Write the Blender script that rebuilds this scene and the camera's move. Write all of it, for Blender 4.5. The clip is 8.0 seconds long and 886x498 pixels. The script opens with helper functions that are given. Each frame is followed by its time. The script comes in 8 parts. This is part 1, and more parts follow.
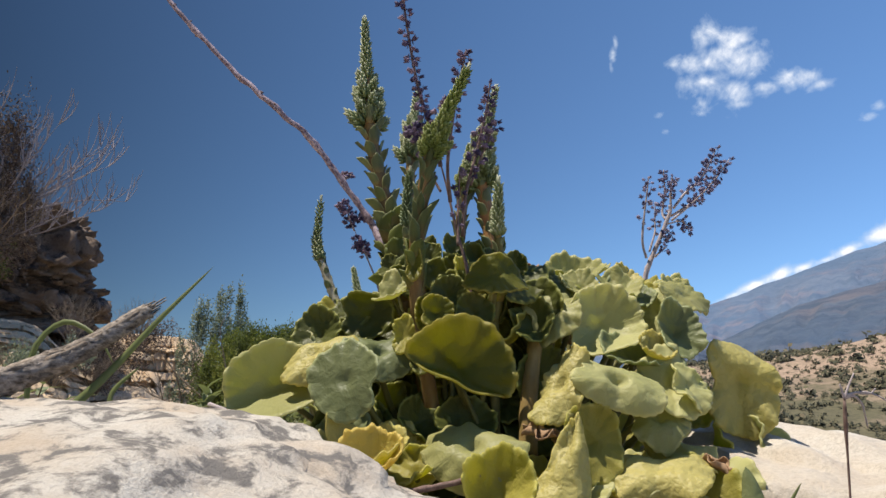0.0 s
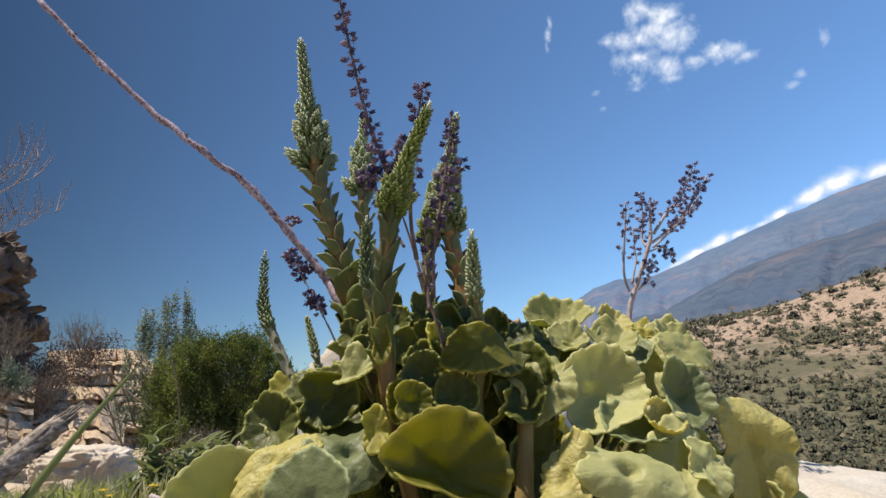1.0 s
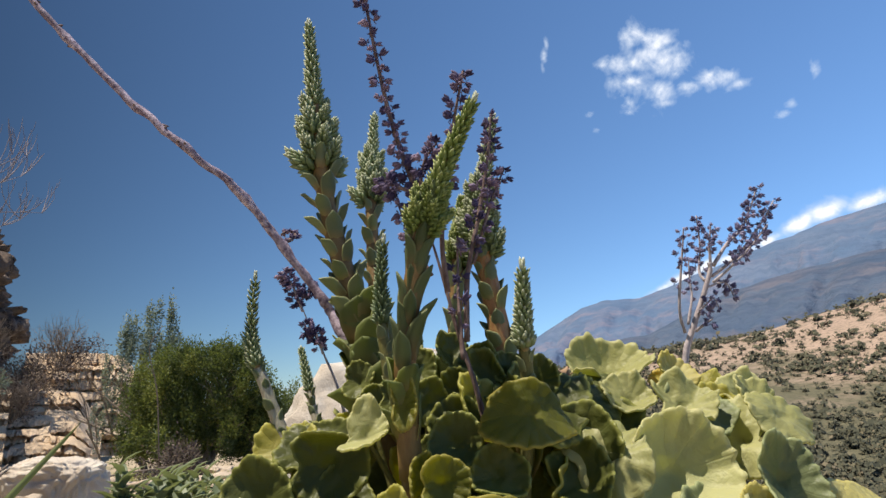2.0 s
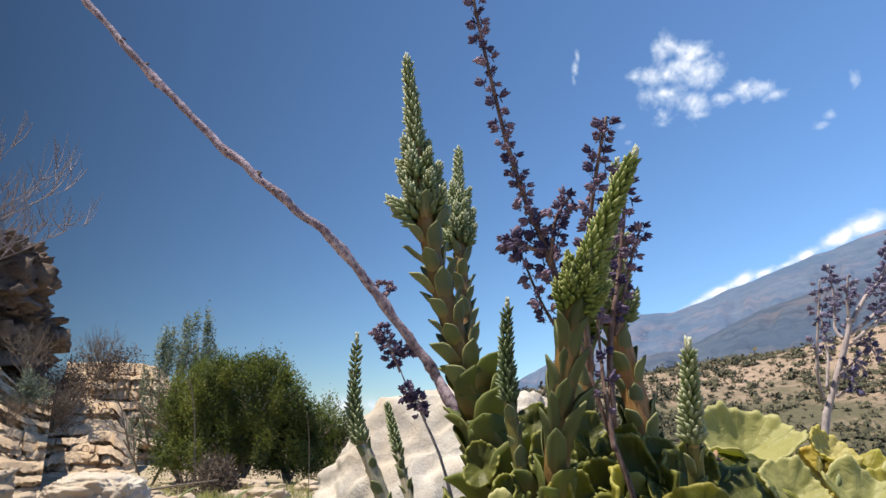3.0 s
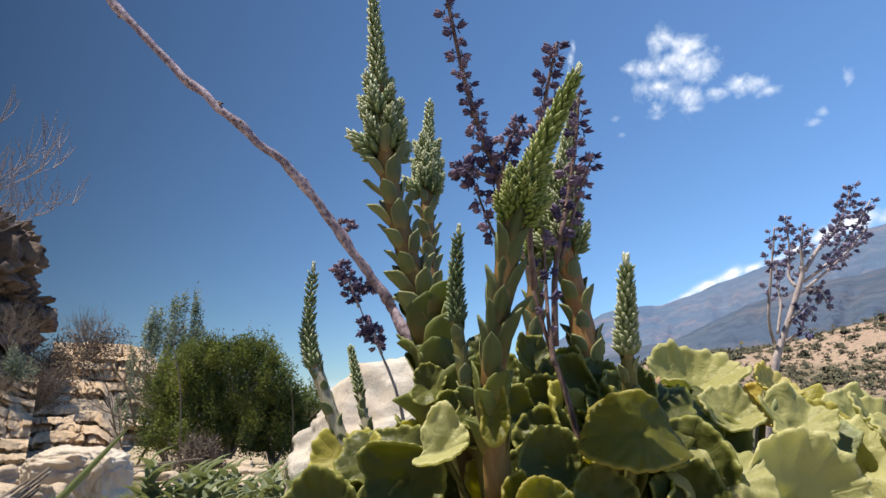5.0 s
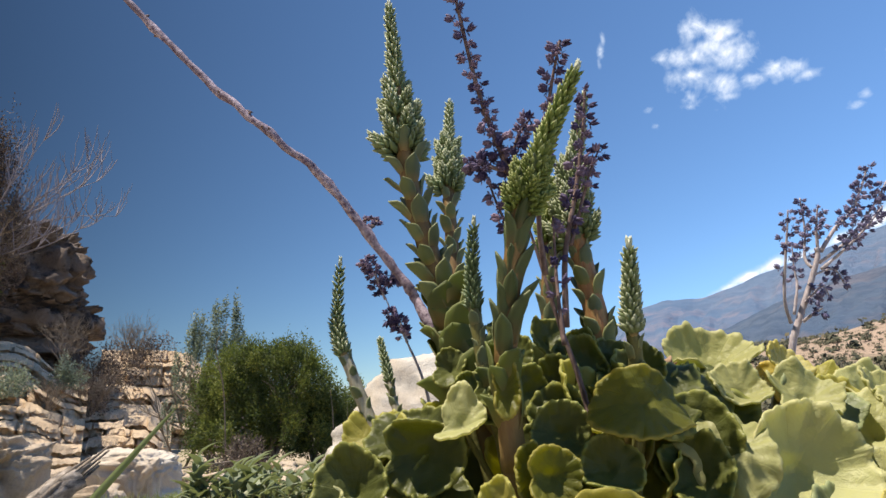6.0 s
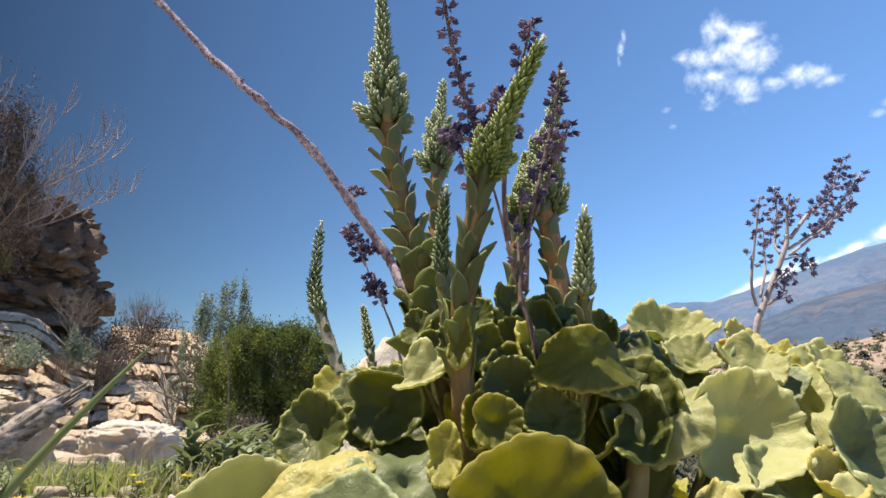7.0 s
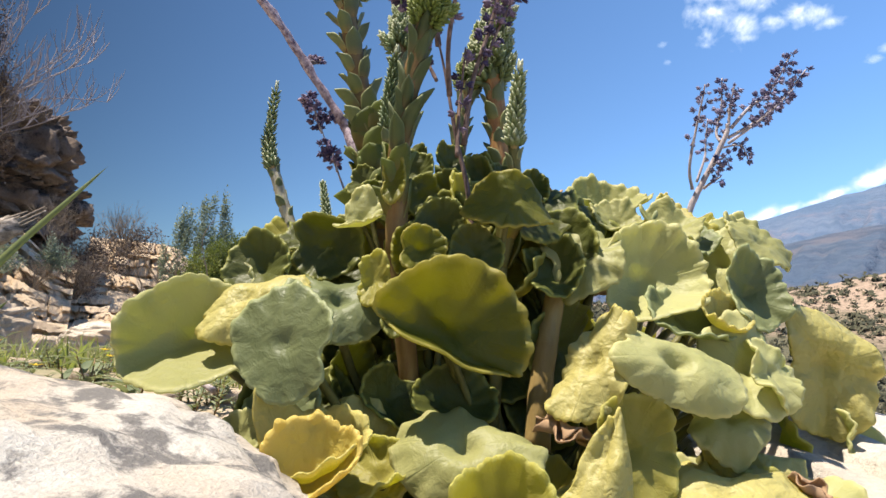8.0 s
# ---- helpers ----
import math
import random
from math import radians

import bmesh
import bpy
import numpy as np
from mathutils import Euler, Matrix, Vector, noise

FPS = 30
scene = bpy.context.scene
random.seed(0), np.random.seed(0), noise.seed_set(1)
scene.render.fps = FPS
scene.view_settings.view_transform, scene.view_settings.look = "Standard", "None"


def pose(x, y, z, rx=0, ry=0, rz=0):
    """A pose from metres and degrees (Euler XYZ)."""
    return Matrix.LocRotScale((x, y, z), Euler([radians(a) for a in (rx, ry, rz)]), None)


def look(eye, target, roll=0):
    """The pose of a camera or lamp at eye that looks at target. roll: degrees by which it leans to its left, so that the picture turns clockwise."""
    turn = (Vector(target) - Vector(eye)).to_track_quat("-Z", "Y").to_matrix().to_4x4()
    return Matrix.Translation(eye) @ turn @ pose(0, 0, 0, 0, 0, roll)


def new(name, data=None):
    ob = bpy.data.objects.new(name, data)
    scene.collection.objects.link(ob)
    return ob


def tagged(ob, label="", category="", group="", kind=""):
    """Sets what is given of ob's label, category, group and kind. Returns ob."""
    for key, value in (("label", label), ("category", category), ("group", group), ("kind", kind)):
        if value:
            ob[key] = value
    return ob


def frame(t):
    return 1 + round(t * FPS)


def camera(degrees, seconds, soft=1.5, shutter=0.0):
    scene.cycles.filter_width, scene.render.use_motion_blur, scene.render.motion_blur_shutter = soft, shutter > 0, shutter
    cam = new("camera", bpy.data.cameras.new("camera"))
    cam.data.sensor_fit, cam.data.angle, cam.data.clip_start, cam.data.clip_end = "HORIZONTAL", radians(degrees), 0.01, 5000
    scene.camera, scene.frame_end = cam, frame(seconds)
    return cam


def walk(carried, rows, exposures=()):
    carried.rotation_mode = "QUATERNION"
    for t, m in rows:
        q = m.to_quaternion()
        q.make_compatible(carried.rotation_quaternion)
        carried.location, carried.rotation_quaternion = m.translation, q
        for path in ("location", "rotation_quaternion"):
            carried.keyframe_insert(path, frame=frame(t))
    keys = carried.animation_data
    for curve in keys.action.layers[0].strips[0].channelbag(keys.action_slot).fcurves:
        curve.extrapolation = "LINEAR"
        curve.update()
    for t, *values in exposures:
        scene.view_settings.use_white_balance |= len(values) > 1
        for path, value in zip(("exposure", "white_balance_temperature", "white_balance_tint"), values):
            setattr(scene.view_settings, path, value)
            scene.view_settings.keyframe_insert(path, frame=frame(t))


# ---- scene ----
cam = camera(69.4, 8.0)
PATH = [
    (0, (0.004, 0.041, 0.115), (-0.001, 1.985, 0.583), 1.2),
    (0.3, (0.004, 0.041, 0.115), (-0.001, 1.99, 0.560), 1.0),
    (0.5, (0.003, 0.04, 0.115), (-0.001, 2.006, 0.483), 0.4),
    (0.6, (-0.001, 0.05, 0.1155), (0.024, 2.02, 0.443), 0.9),
    (0.7, (-0.006, 0.065, 0.116), (0.049, 2.032, 0.473), 1.5),
    (0.8, (-0.007, 0.075, 0.14), (0.058, 2.04, 0.507), -0.6),
    (1, (-0.006, 0.089, 0.176), (0.145, 2.037, 0.602), -3.6),
    (1.2, (-0.003, 0.102, 0.188), (0.169, 2.042, 0.644), -3.7),
    (2.3, (-0.047, 0.179, 0.218), (0.097, 2.118, 0.69), -0.3),
    (2.5, (-0.063, 0.178, 0.232), (0.015, 2.123, 0.692), -0.4),
    (3, (-0.069, 0.203, 0.237), (0.022, 2.135, 0.746), -0.8),
    (3.5, (-0.07, 0.218, 0.227), (0.051, 2.136, 0.782), 1.3),
    (4, (-0.072, 0.222, 0.221), (0.063, 2.131, 0.803), 2.1),
    (4.5, (-0.061, 0.216, 0.222), (0.09, 2.137, 0.759), 0.4),
    (5, (-0.05, 0.205, 0.206), (0.068, 2.144, 0.68), 0.2),
    (5.2, (-0.047, 0.202, 0.201), (0.05, 2.146, 0.66), 0.2),
    (6.3, (-0.041, 0.179, 0.196), (-0.071, 2.119, 0.683), -0.2),
    (6.5, (-0.039, 0.175, 0.194), (-0.094, 2.112, 0.688), 0.6),
    (7, (-0.021, 0.174, 0.18), (-0.042, 2.123, 0.628), 1.8),
    (7.5, (-0.015, 0.168, 0.158), (-0.037, 2.142, 0.481), 3.3),
    (7.7, (-0.011, 0.167, 0.15), (-0.012, 2.146, 0.441), 3.8),
    (8, (0.003, 0.161, 0.139), (0.045, 2.147, 0.369), 4.1),
]
walk(cam, [(t, look(eye, target, roll)) for t, eye, target, roll in PATH],
     [(0, 0.42), (0.5, 0.48), (1, 0.44), (2.5, 0.54), (3.5, 0.58), (5, 0.58), (6.5, 0.74), (7.5, 0.92), (8, 0.95)])

# ---- light ----
SUN_AZ, SUN_EL = -92.0, 71.0
world = bpy.data.worlds.new("world")
scene.world = world
world.use_nodes = True
wt = world.node_tree
wt.nodes.clear()
sky = wt.nodes.new("ShaderNodeTexSky")
sky.sky_type = "NISHITA"
sky.sun_disc = False
sky.sun_elevation = radians(SUN_EL)
sky.sun_rotation = radians(SUN_AZ)
sky.altitude = 1200
sky.air_density = 1.0
sky.dust_density = 0.0
sky.ozone_density = 7.0
bg = wt.nodes.new("ShaderNodeBackground")
bg.inputs["Strength"].default_value = 0.060
wo = wt.nodes.new("ShaderNodeOutputWorld")
# sky brightness is painted to rise from the crag side to the valley side
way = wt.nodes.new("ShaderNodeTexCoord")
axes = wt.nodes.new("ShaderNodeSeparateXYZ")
side_gain = wt.nodes.new("ShaderNodeMapRange")
side_gain.inputs["From Min"].default_value, side_gain.inputs["From Max"].default_value = -0.60, 0.85
side_gain.inputs["To Min"].default_value, side_gain.inputs["To Max"].default_value = 0.36, 2.85
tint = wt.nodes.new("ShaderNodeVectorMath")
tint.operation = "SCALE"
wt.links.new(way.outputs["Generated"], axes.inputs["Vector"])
wt.links.new(axes.outputs["X"], side_gain.inputs["Value"])
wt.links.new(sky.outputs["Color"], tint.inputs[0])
wt.links.new(side_gain.outputs["Result"], tint.inputs["Scale"])
# the sky colour is also shifted by a fixed tint
cast = wt.nodes.new("ShaderNodeVectorMath")
cast.operation = "MULTIPLY"
cast.inputs[1].default_value = (0.93, 1.02, 1.03)
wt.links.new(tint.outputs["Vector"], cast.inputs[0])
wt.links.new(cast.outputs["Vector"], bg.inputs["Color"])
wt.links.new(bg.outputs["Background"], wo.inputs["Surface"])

sun_data = bpy.data.lights.new("sun", "SUN")
sun_data.energy = 5.0
sun_data.angle = radians(0.55)
sun_data.color = (1.0, 0.915, 0.78)
sun = new("sun", sun_data)
toward_sun = Vector((math.sin(radians(SUN_AZ)) * math.cos(radians(SUN_EL)), math.cos(radians(SUN_AZ)) * math.cos(radians(SUN_EL)), math.sin(radians(SUN_EL))))
sun.matrix_world = look(toward_sun * 20, (0, 0, 0))


# ---- materials ----
class Nodes:
    """A small helper that builds one node material."""

    def __init__(self, name):
        self.material = bpy.data.materials.new(name)
        self.material.use_nodes = True
        self.tree = self.material.node_tree
        self.tree.nodes.clear()
        self.out = self.add("ShaderNodeOutputMaterial")

    def add(self, kind, **inputs):
        node = self.tree.nodes.new(kind)
        for key, value in inputs.items():
            self.put(node, key.replace("_", " "), value)
        return node

    def put(self, node, key, value):
        socket = node.inputs[key]
        if isinstance(value, bpy.types.NodeSocket):
            self.tree.links.new(value, socket)
        else:
            socket.default_value = value

    def coords(self, which="Object"):
        return self.add("ShaderNodeTexCoord").outputs[which]

    def noise(self, scale, detail=4.0, rough=0.55, vector=None, distortion=0.0):
        node = self.add("ShaderNodeTexNoise", Scale=scale, Detail=detail, Roughness=rough, Distortion=distortion)
        self.put(node, "Vector", vector if vector is not None else self.coords())
        return node.outputs["Fac"]

    def voronoi(self, scale, feature="F1", vector=None, which="Distance"):
        node = self.add("ShaderNodeTexVoronoi")
        node.feature = feature
        self.put(node, "Scale", scale)
        self.put(node, "Vector", vector if vector is not None else self.coords())
        return node.outputs[which]

    def ramp(self, fac, stops):
        node = self.add("ShaderNodeValToRGB", Fac=fac)
        el = node.color_ramp.elements
        while len(el) > 1:
            el.remove(el[-1])
        for k, (pos, col) in enumerate(stops):
            e = el[0] if k == 0 else el.new(pos)
            e.position = pos
            e.color = (col, col, col, 1) if isinstance(col, (int, float)) else (*col, 1)
        return node.outputs["Color"]

    def mix(self, fac, a, b, blend="MIX"):
        node = self.add("ShaderNodeMix")
        node.data_type = "RGBA"
        node.blend_type = blend
        for socket, value in ((node.inputs[0], fac), (node.inputs[6], a), (node.inputs[7], b)):
            if isinstance(value, bpy.types.NodeSocket):
                self.tree.links.new(value, socket)
            elif isinstance(value, (int, float)):
                socket.default_value = value
            else:
                socket.default_value = (*value, 1)
        return node.outputs[2]

    def calc(self, op, a, b=0.0):
        node = self.add("ShaderNodeMath")
        node.operation = op
        for socket, value in ((node.inputs[0], a), (node.inputs[1], b)):
            if isinstance(value, bpy.types.NodeSocket):
                self.tree.links.new(value, socket)
            else:
                socket.default_value = value
        return node.outputs[0]

    def attr(self, name, which="Fac"):
        node = self.add("ShaderNodeAttribute")
        node.attribute_name = name
        return node.outputs[which]

    def bump(self, height, strength=0.3, distance=0.002):
        return self.add("ShaderNodeBump", Height=height, Strength=strength, Distance=distance).outputs["Normal"]

    def solid(self, color, rough=0.6, normal=None, specular=0.4, metal=0.0):
        node = self.add("ShaderNodeBsdfPrincipled", Roughness=rough, Metallic=metal)
        self.put(node, "Base Color", color if isinstance(color, bpy.types.NodeSocket) else (*color, 1))
        self.put(node, "Specular IOR Level", specular)
        if normal is not None:
            self.put(node, "Normal", normal)
        return node.outputs["BSDF"]

    def end(self, shader):
        self.tree.links.new(shader, self.out.inputs["Surface"])
        return self.material


def leaf_material(name, face, rim, through_light, pucker=0.25, pucker_scale=260.0, amount=0.42, rough=0.47, dirt=0.0):
    """A thin fleshy leaf: sheen on its face, light through it, yellow crenate rim, faint veins."""
    n = Nodes(name)
    var = n.add("ShaderNodeObjectInfo").outputs["Random"]
    big = n.noise(38.0, 3.0, 0.5)
    fine = n.noise(420.0, 5.0, 0.6)
    tone = n.mix(n.ramp(big, [(0.3, 0.0), (0.72, 1.0)]), face, [c * 0.72 + r * 0.28 for c, r in zip(face, rim)])
    tone = n.mix(n.calc("MULTIPLY", var, 0.3), tone, [c * 0.62 for c in face])
    vein = n.ramp(n.attr("vein"), [(0.0, 1.0), (0.16, 0.0)])
    tone = n.mix(n.calc("MULTIPLY", vein, 0.20), tone, [min(1.0, c * 1.5) for c in face])
    edge = n.ramp(n.attr("radial"), [(0.90, 0.0), (0.99, 1.0)])
    tone = n.mix(n.calc("MULTIPLY", edge, 0.75), tone, rim)
    speck = n.ramp(n.noise(900.0, 2.0), [(0.68, 0.0), (0.76, 1.0)])
    tone = n.mix(n.calc("MULTIPLY", speck, 0.10 + dirt), tone, (0.30, 0.27, 0.20))
    stir = n.add("ShaderNodeTexNoise", Scale=150.0, Detail=3.0)
    n.put(stir, "Vector", n.coords())
    push = n.add("ShaderNodeVectorMath")
    push.operation = "MULTIPLY_ADD"
    n.put(push, 0, stir.outputs["Color"])
    push.inputs[1].default_value = (0.007, 0.007, 0.007)
    n.put(push, 2, n.coords())
    lumps = n.voronoi(pucker_scale, "SMOOTH_F1", push.outputs["Vector"])
    height = n.calc("ADD", n.calc("MULTIPLY", lumps, pucker), n.calc("ADD", n.calc("MULTIPLY", fine, 0.10), n.calc("MULTIPLY", n.noise(130.0, 4.0, 0.6, None, 0.8), 0.55)))
    height = n.calc("SUBTRACT", height, n.calc("MULTIPLY", vein, 0.14))
    normal = n.bump(height, 0.55, 0.003)
    skin = n.solid(tone, rough, normal, 0.3)
    glow = n.add("ShaderNodeBsdfTranslucent")
    n.put(glow, "Color", n.mix(n.calc("MULTIPLY", edge, 0.5), n.mix(n.ramp(big, [(0.3, 0.0), (0.75, 0.5)]), through_light, rim), rim))
    n.put(glow, "Normal", normal)
    both = n.add("ShaderNodeMixShader", Fac=amount)
    n.tree.links.new(skin, both.inputs[1])
    n.tree.links.new(glow.outputs[0], both.inputs[2])
    return n.end(both.outputs[0])


M_LEAF = leaf_material("leaf_green", (0.375, 0.335, 0.085), (0.62, 0.58, 0.18), (0.74, 0.72, 0.06), amount=0.5)
M_LEAF_OLIVE = leaf_material("leaf_olive", (0.118, 0.128, 0.016), (0.50, 0.43, 0.11), (0.52, 0.53, 0.015), amount=0.5)
M_LEAF_PALE = leaf_material("leaf_pale", (0.500, 0.495, 0.240), (0.70, 0.66, 0.34), (0.76, 0.78, 0.26), amount=0.44)
M_LEAF_SAGE = leaf_material("leaf_sage", (0.375, 0.365, 0.150), (0.58, 0.55, 0.26), (0.62, 0.66, 0.16), amount=0.40)
M_LEAF_YELLOW = leaf_material("leaf_yellow", (0.530, 0.475, 0.190), (0.66, 0.57, 0.18), (0.78, 0.74, 0.10), pucker=0.6, pucker_scale=300.0, amount=0.40)
M_LEAF_GREY = leaf_material("leaf_grey", (0.150, 0.172, 0.075), (0.42, 0.45, 0.22), (0.36, 0.44, 0.08), amount=0.28, dirt=0.08)
# Dark green leaf; shade inside the plant is put into its colour as well.
M_LEAF_DARK_SHADE = leaf_material("leaf_dark_shade", (0.070, 0.082, 0.020), (0.36, 0.36, 0.09), (0.34, 0.37, 0.025), amount=0.34)
M_LEAF_GOLD = leaf_material("leaf_gold", (0.57, 0.49, 0.13), (0.78, 0.60, 0.16), (0.88, 0.68, 0.10), pucker=0.6, amount=0.4)


def bract_material(name, dark, light, base_tone, amount, rim=0.6, through_light=(0.38, 0.42, 0.08), base_to=0.42):
    n = Nodes(name)
    along = n.attr("radial")
    var = n.add("ShaderNodeObjectInfo").outputs["Random"]
    tone = n.mix(n.noise(160.0, 4.0), dark, light)
    tone = n.mix(n.calc("MULTIPLY", var, 0.45), tone, [c * 1.6 for c in light])
    tone = n.mix(n.ramp(along, [(0.06, 0.85), (base_to, 0.0)]), tone, base_tone)
    tone = n.mix(n.ramp(n.attr("vein"), [(0.86, 0.0), (1.0, rim)]), tone, (0.46, 0.45, 0.20))
    skin = n.solid(tone, 0.5, n.bump(n.noise(500.0, 4.0), 0.3, 0.001), 0.4)
    glow = n.add("ShaderNodeBsdfTranslucent")
    n.put(glow, "Color", (*through_light, 1))
    both = n.add("ShaderNodeMixShader", Fac=amount)
    n.tree.links.new(skin, both.inputs[1])
    n.tree.links.new(glow.outputs[0], both.inputs[2])
    return n.end(both.outputs[0])


M_BRACT = bract_material("bract", (0.088, 0.112, 0.058), (0.17, 0.195, 0.10), (0.42, 0.26, 0.11), 0.28)
M_SPOON = bract_material("stem_leaf", (0.070, 0.095, 0.024), (0.145, 0.175, 0.045), (0.34, 0.17, 0.06), 0.36, 0.25, (0.36, 0.40, 0.04), 0.68)
M_BRACT_DARK = bract_material("bract_dark", (0.040, 0.060, 0.022), (0.085, 0.110, 0.040), (0.20, 0.11, 0.05), 0.26, 0.25, (0.26, 0.30, 0.05), 0.55)


def island_material(name, stops, rough=0.6, glow_color=None, amount=0.3, scale=200.0):
    """Many small joined pieces, each of its own tone."""
    n = Nodes(name)
    rnd = n.add("ShaderNodeNewGeometry").outputs["Random Per Island"]
    tone = n.ramp(rnd, stops)
    tone = n.mix(n.calc("MULTIPLY", n.noise(scale, 3.0), 0.5), tone, n.mix(1.0, tone, (0.55, 0.55, 0.5), "MULTIPLY"))
    skin = n.solid(tone, rough, None, 0.3)
    if glow_color is None:
        return n.end(skin)
    glow = n.add("ShaderNodeBsdfTranslucent")
    n.put(glow, "Color", (*glow_color, 1))
    both = n.add("ShaderNodeMixShader", Fac=amount)
    n.tree.links.new(skin, both.inputs[1])
    n.tree.links.new(glow.outputs[0], both.inputs[2])
    return n.end(both.outputs[0])


def bud_material(name, base_tone, middle, tip, amount=0.25, through_light=(0.5, 0.56, 0.16)):
    """A small pointed bud, darker where it sits on the stem and paler at its tip."""
    n = Nodes(name)
    rnd = n.calc("FRACT", n.calc("ADD", n.add("ShaderNodeNewGeometry").outputs["Random Per Island"], n.add("ShaderNodeObjectInfo").outputs["Random"]))
    reach = n.attr("radial")
    tone = n.mix(n.ramp(reach, [(0.05, 0.0), (0.5, 1.0)]), base_tone, middle)
    tone = n.mix(n.ramp(reach, [(0.62, 0.0), (1.0, 1.0)]), tone, tip)
    tone = n.mix(n.calc("MULTIPLY", rnd, 0.5), tone, n.mix(1.0, tone, (0.55, 0.60, 0.5), "MULTIPLY"))
    skin = n.solid(tone, 0.5, n.bump(n.noise(900.0, 3.0), 0.25, 0.0004), 0.35)
    glow = n.add("ShaderNodeBsdfTranslucent")
    n.put(glow, "Color", (*through_light, 1))
    both = n.add("ShaderNodeMixShader", Fac=amount)
    n.tree.links.new(skin, both.inputs[1])
    n.tree.links.new(glow.outputs[0], both.inputs[2])
    return n.end(both.outputs[0])


M_BUD = bud_material("bud_green", (0.09, 0.13, 0.055), (0.22, 0.275, 0.135), (0.60, 0.60, 0.42))
M_BUD_YELLOW = bud_material("bud_yellow", (0.07, 0.105, 0.025), (0.17, 0.23, 0.06), (0.42, 0.43, 0.15))
M_BUD_DARK = bud_material("bud_dark", (0.05, 0.08, 0.045), (0.11, 0.16, 0.085), (0.26, 0.30, 0.17))
M_BUD_TIP = bud_material("bud_tip", (0.34, 0.37, 0.22), (0.58, 0.60, 0.44), (0.74, 0.74, 0.62))


def stem_material(name, low, high, rough=0.55, streak=0.5, stretch=(6.0, 6.0, 1.0)):
    n = Nodes(name)
    v = n.add("ShaderNodeMapping")
    n.put(v, "Vector", n.coords())
    v.inputs["Scale"].default_value = stretch
    grain = n.noise(120.0, 5.0, 0.65, v.outputs["Vector"])
    spots = n.noise(55.0, 4.0, 0.6)
    tone = n.mix(n.ramp(grain, [(0.35, 0.0), (0.68, 1.0)]), low, high)
    tone = n.mix(n.calc("MULTIPLY", n.ramp(spots, [(0.45, 0.0), (0.7, 1.0)]), streak), tone, [c * 0.55 for c in low])
    return n.end(n.solid(tone, rough, n.bump(n.calc("ADD", grain, spots), 0.6, 0.0012), 0.3))


M_STEM = stem_material("stem_fleshy", (0.19, 0.105, 0.038), (0.25, 0.17, 0.06), 0.5, 0.3, (1.5, 1.5, 0.4))
M_PETIOLE = stem_material("leaf_stalk", (0.105, 0.100, 0.030), (0.18, 0.165, 0.05), 0.5, 0.2, (1.0, 1.0, 0.3))
M_STEM_TAN = stem_material("stem_tan", (0.27, 0.18, 0.065), (0.36, 0.26, 0.10), 0.5, 0.2, (1.0, 1.0, 0.3))
M_STEM_RED = stem_material("stem_reddish", (0.34, 0.15, 0.06), (0.38, 0.24, 0.09), 0.5, 0.3)
M_STEM_GREY = stem_material("stem_greyish", (0.36, 0.31, 0.22), (0.50, 0.46, 0.34), 0.6, 0.3)
M_TWIG = stem_material("twig_bark", (0.12, 0.075, 0.115), (0.56, 0.46, 0.53), 0.8, 0.6, (2.6, 2.6, 2.6))
M_DRY = stem_material("dry_stalk", (0.095, 0.058, 0.052), (0.29, 0.20, 0.175), 0.85, 0.6, (2.5, 2.5, 1.0))
M_DRY_GREY = stem_material("dry_grey_stalk", (0.32, 0.27, 0.28), (0.54, 0.47, 0.47), 0.85, 0.4)
M_LOG = stem_material("weathered_wood", (0.060, 0.048, 0.040), (0.46, 0.39, 0.33), 0.9, 0.8, (2.2, 1.2, 3.2))
M_BARK = stem_material("bark", (0.16, 0.12, 0.09), (0.30, 0.25, 0.20), 0.9, 0.5)


def capsule_material(name, dark, light):
    n = Nodes(name)
    var = n.add("ShaderNodeObjectInfo").outputs["Random"]
    tone = n.mix(n.ramp(var, [(0.2, 0.0), (1.0, 1.0)]), dark, light)
    tone = n.mix(n.ramp(n.noise(350.0, 4.0), [(0.4, 0.0), (0.7, 0.7)]), tone, [c * 0.4 for c in dark])
    return n.end(n.solid(tone, 0.75, n.bump(n.noise(700.0, 4.0), 0.5, 0.0006), 0.3))


M_CAPSULE = capsule_material("dry_capsule", (0.070, 0.055, 0.135), (0.37, 0.27, 0.38))
M_CAPSULE_PALE = capsule_material("dry_capsule_pale", (0.12, 0.11, 0.22), (0.40, 0.36, 0.52))


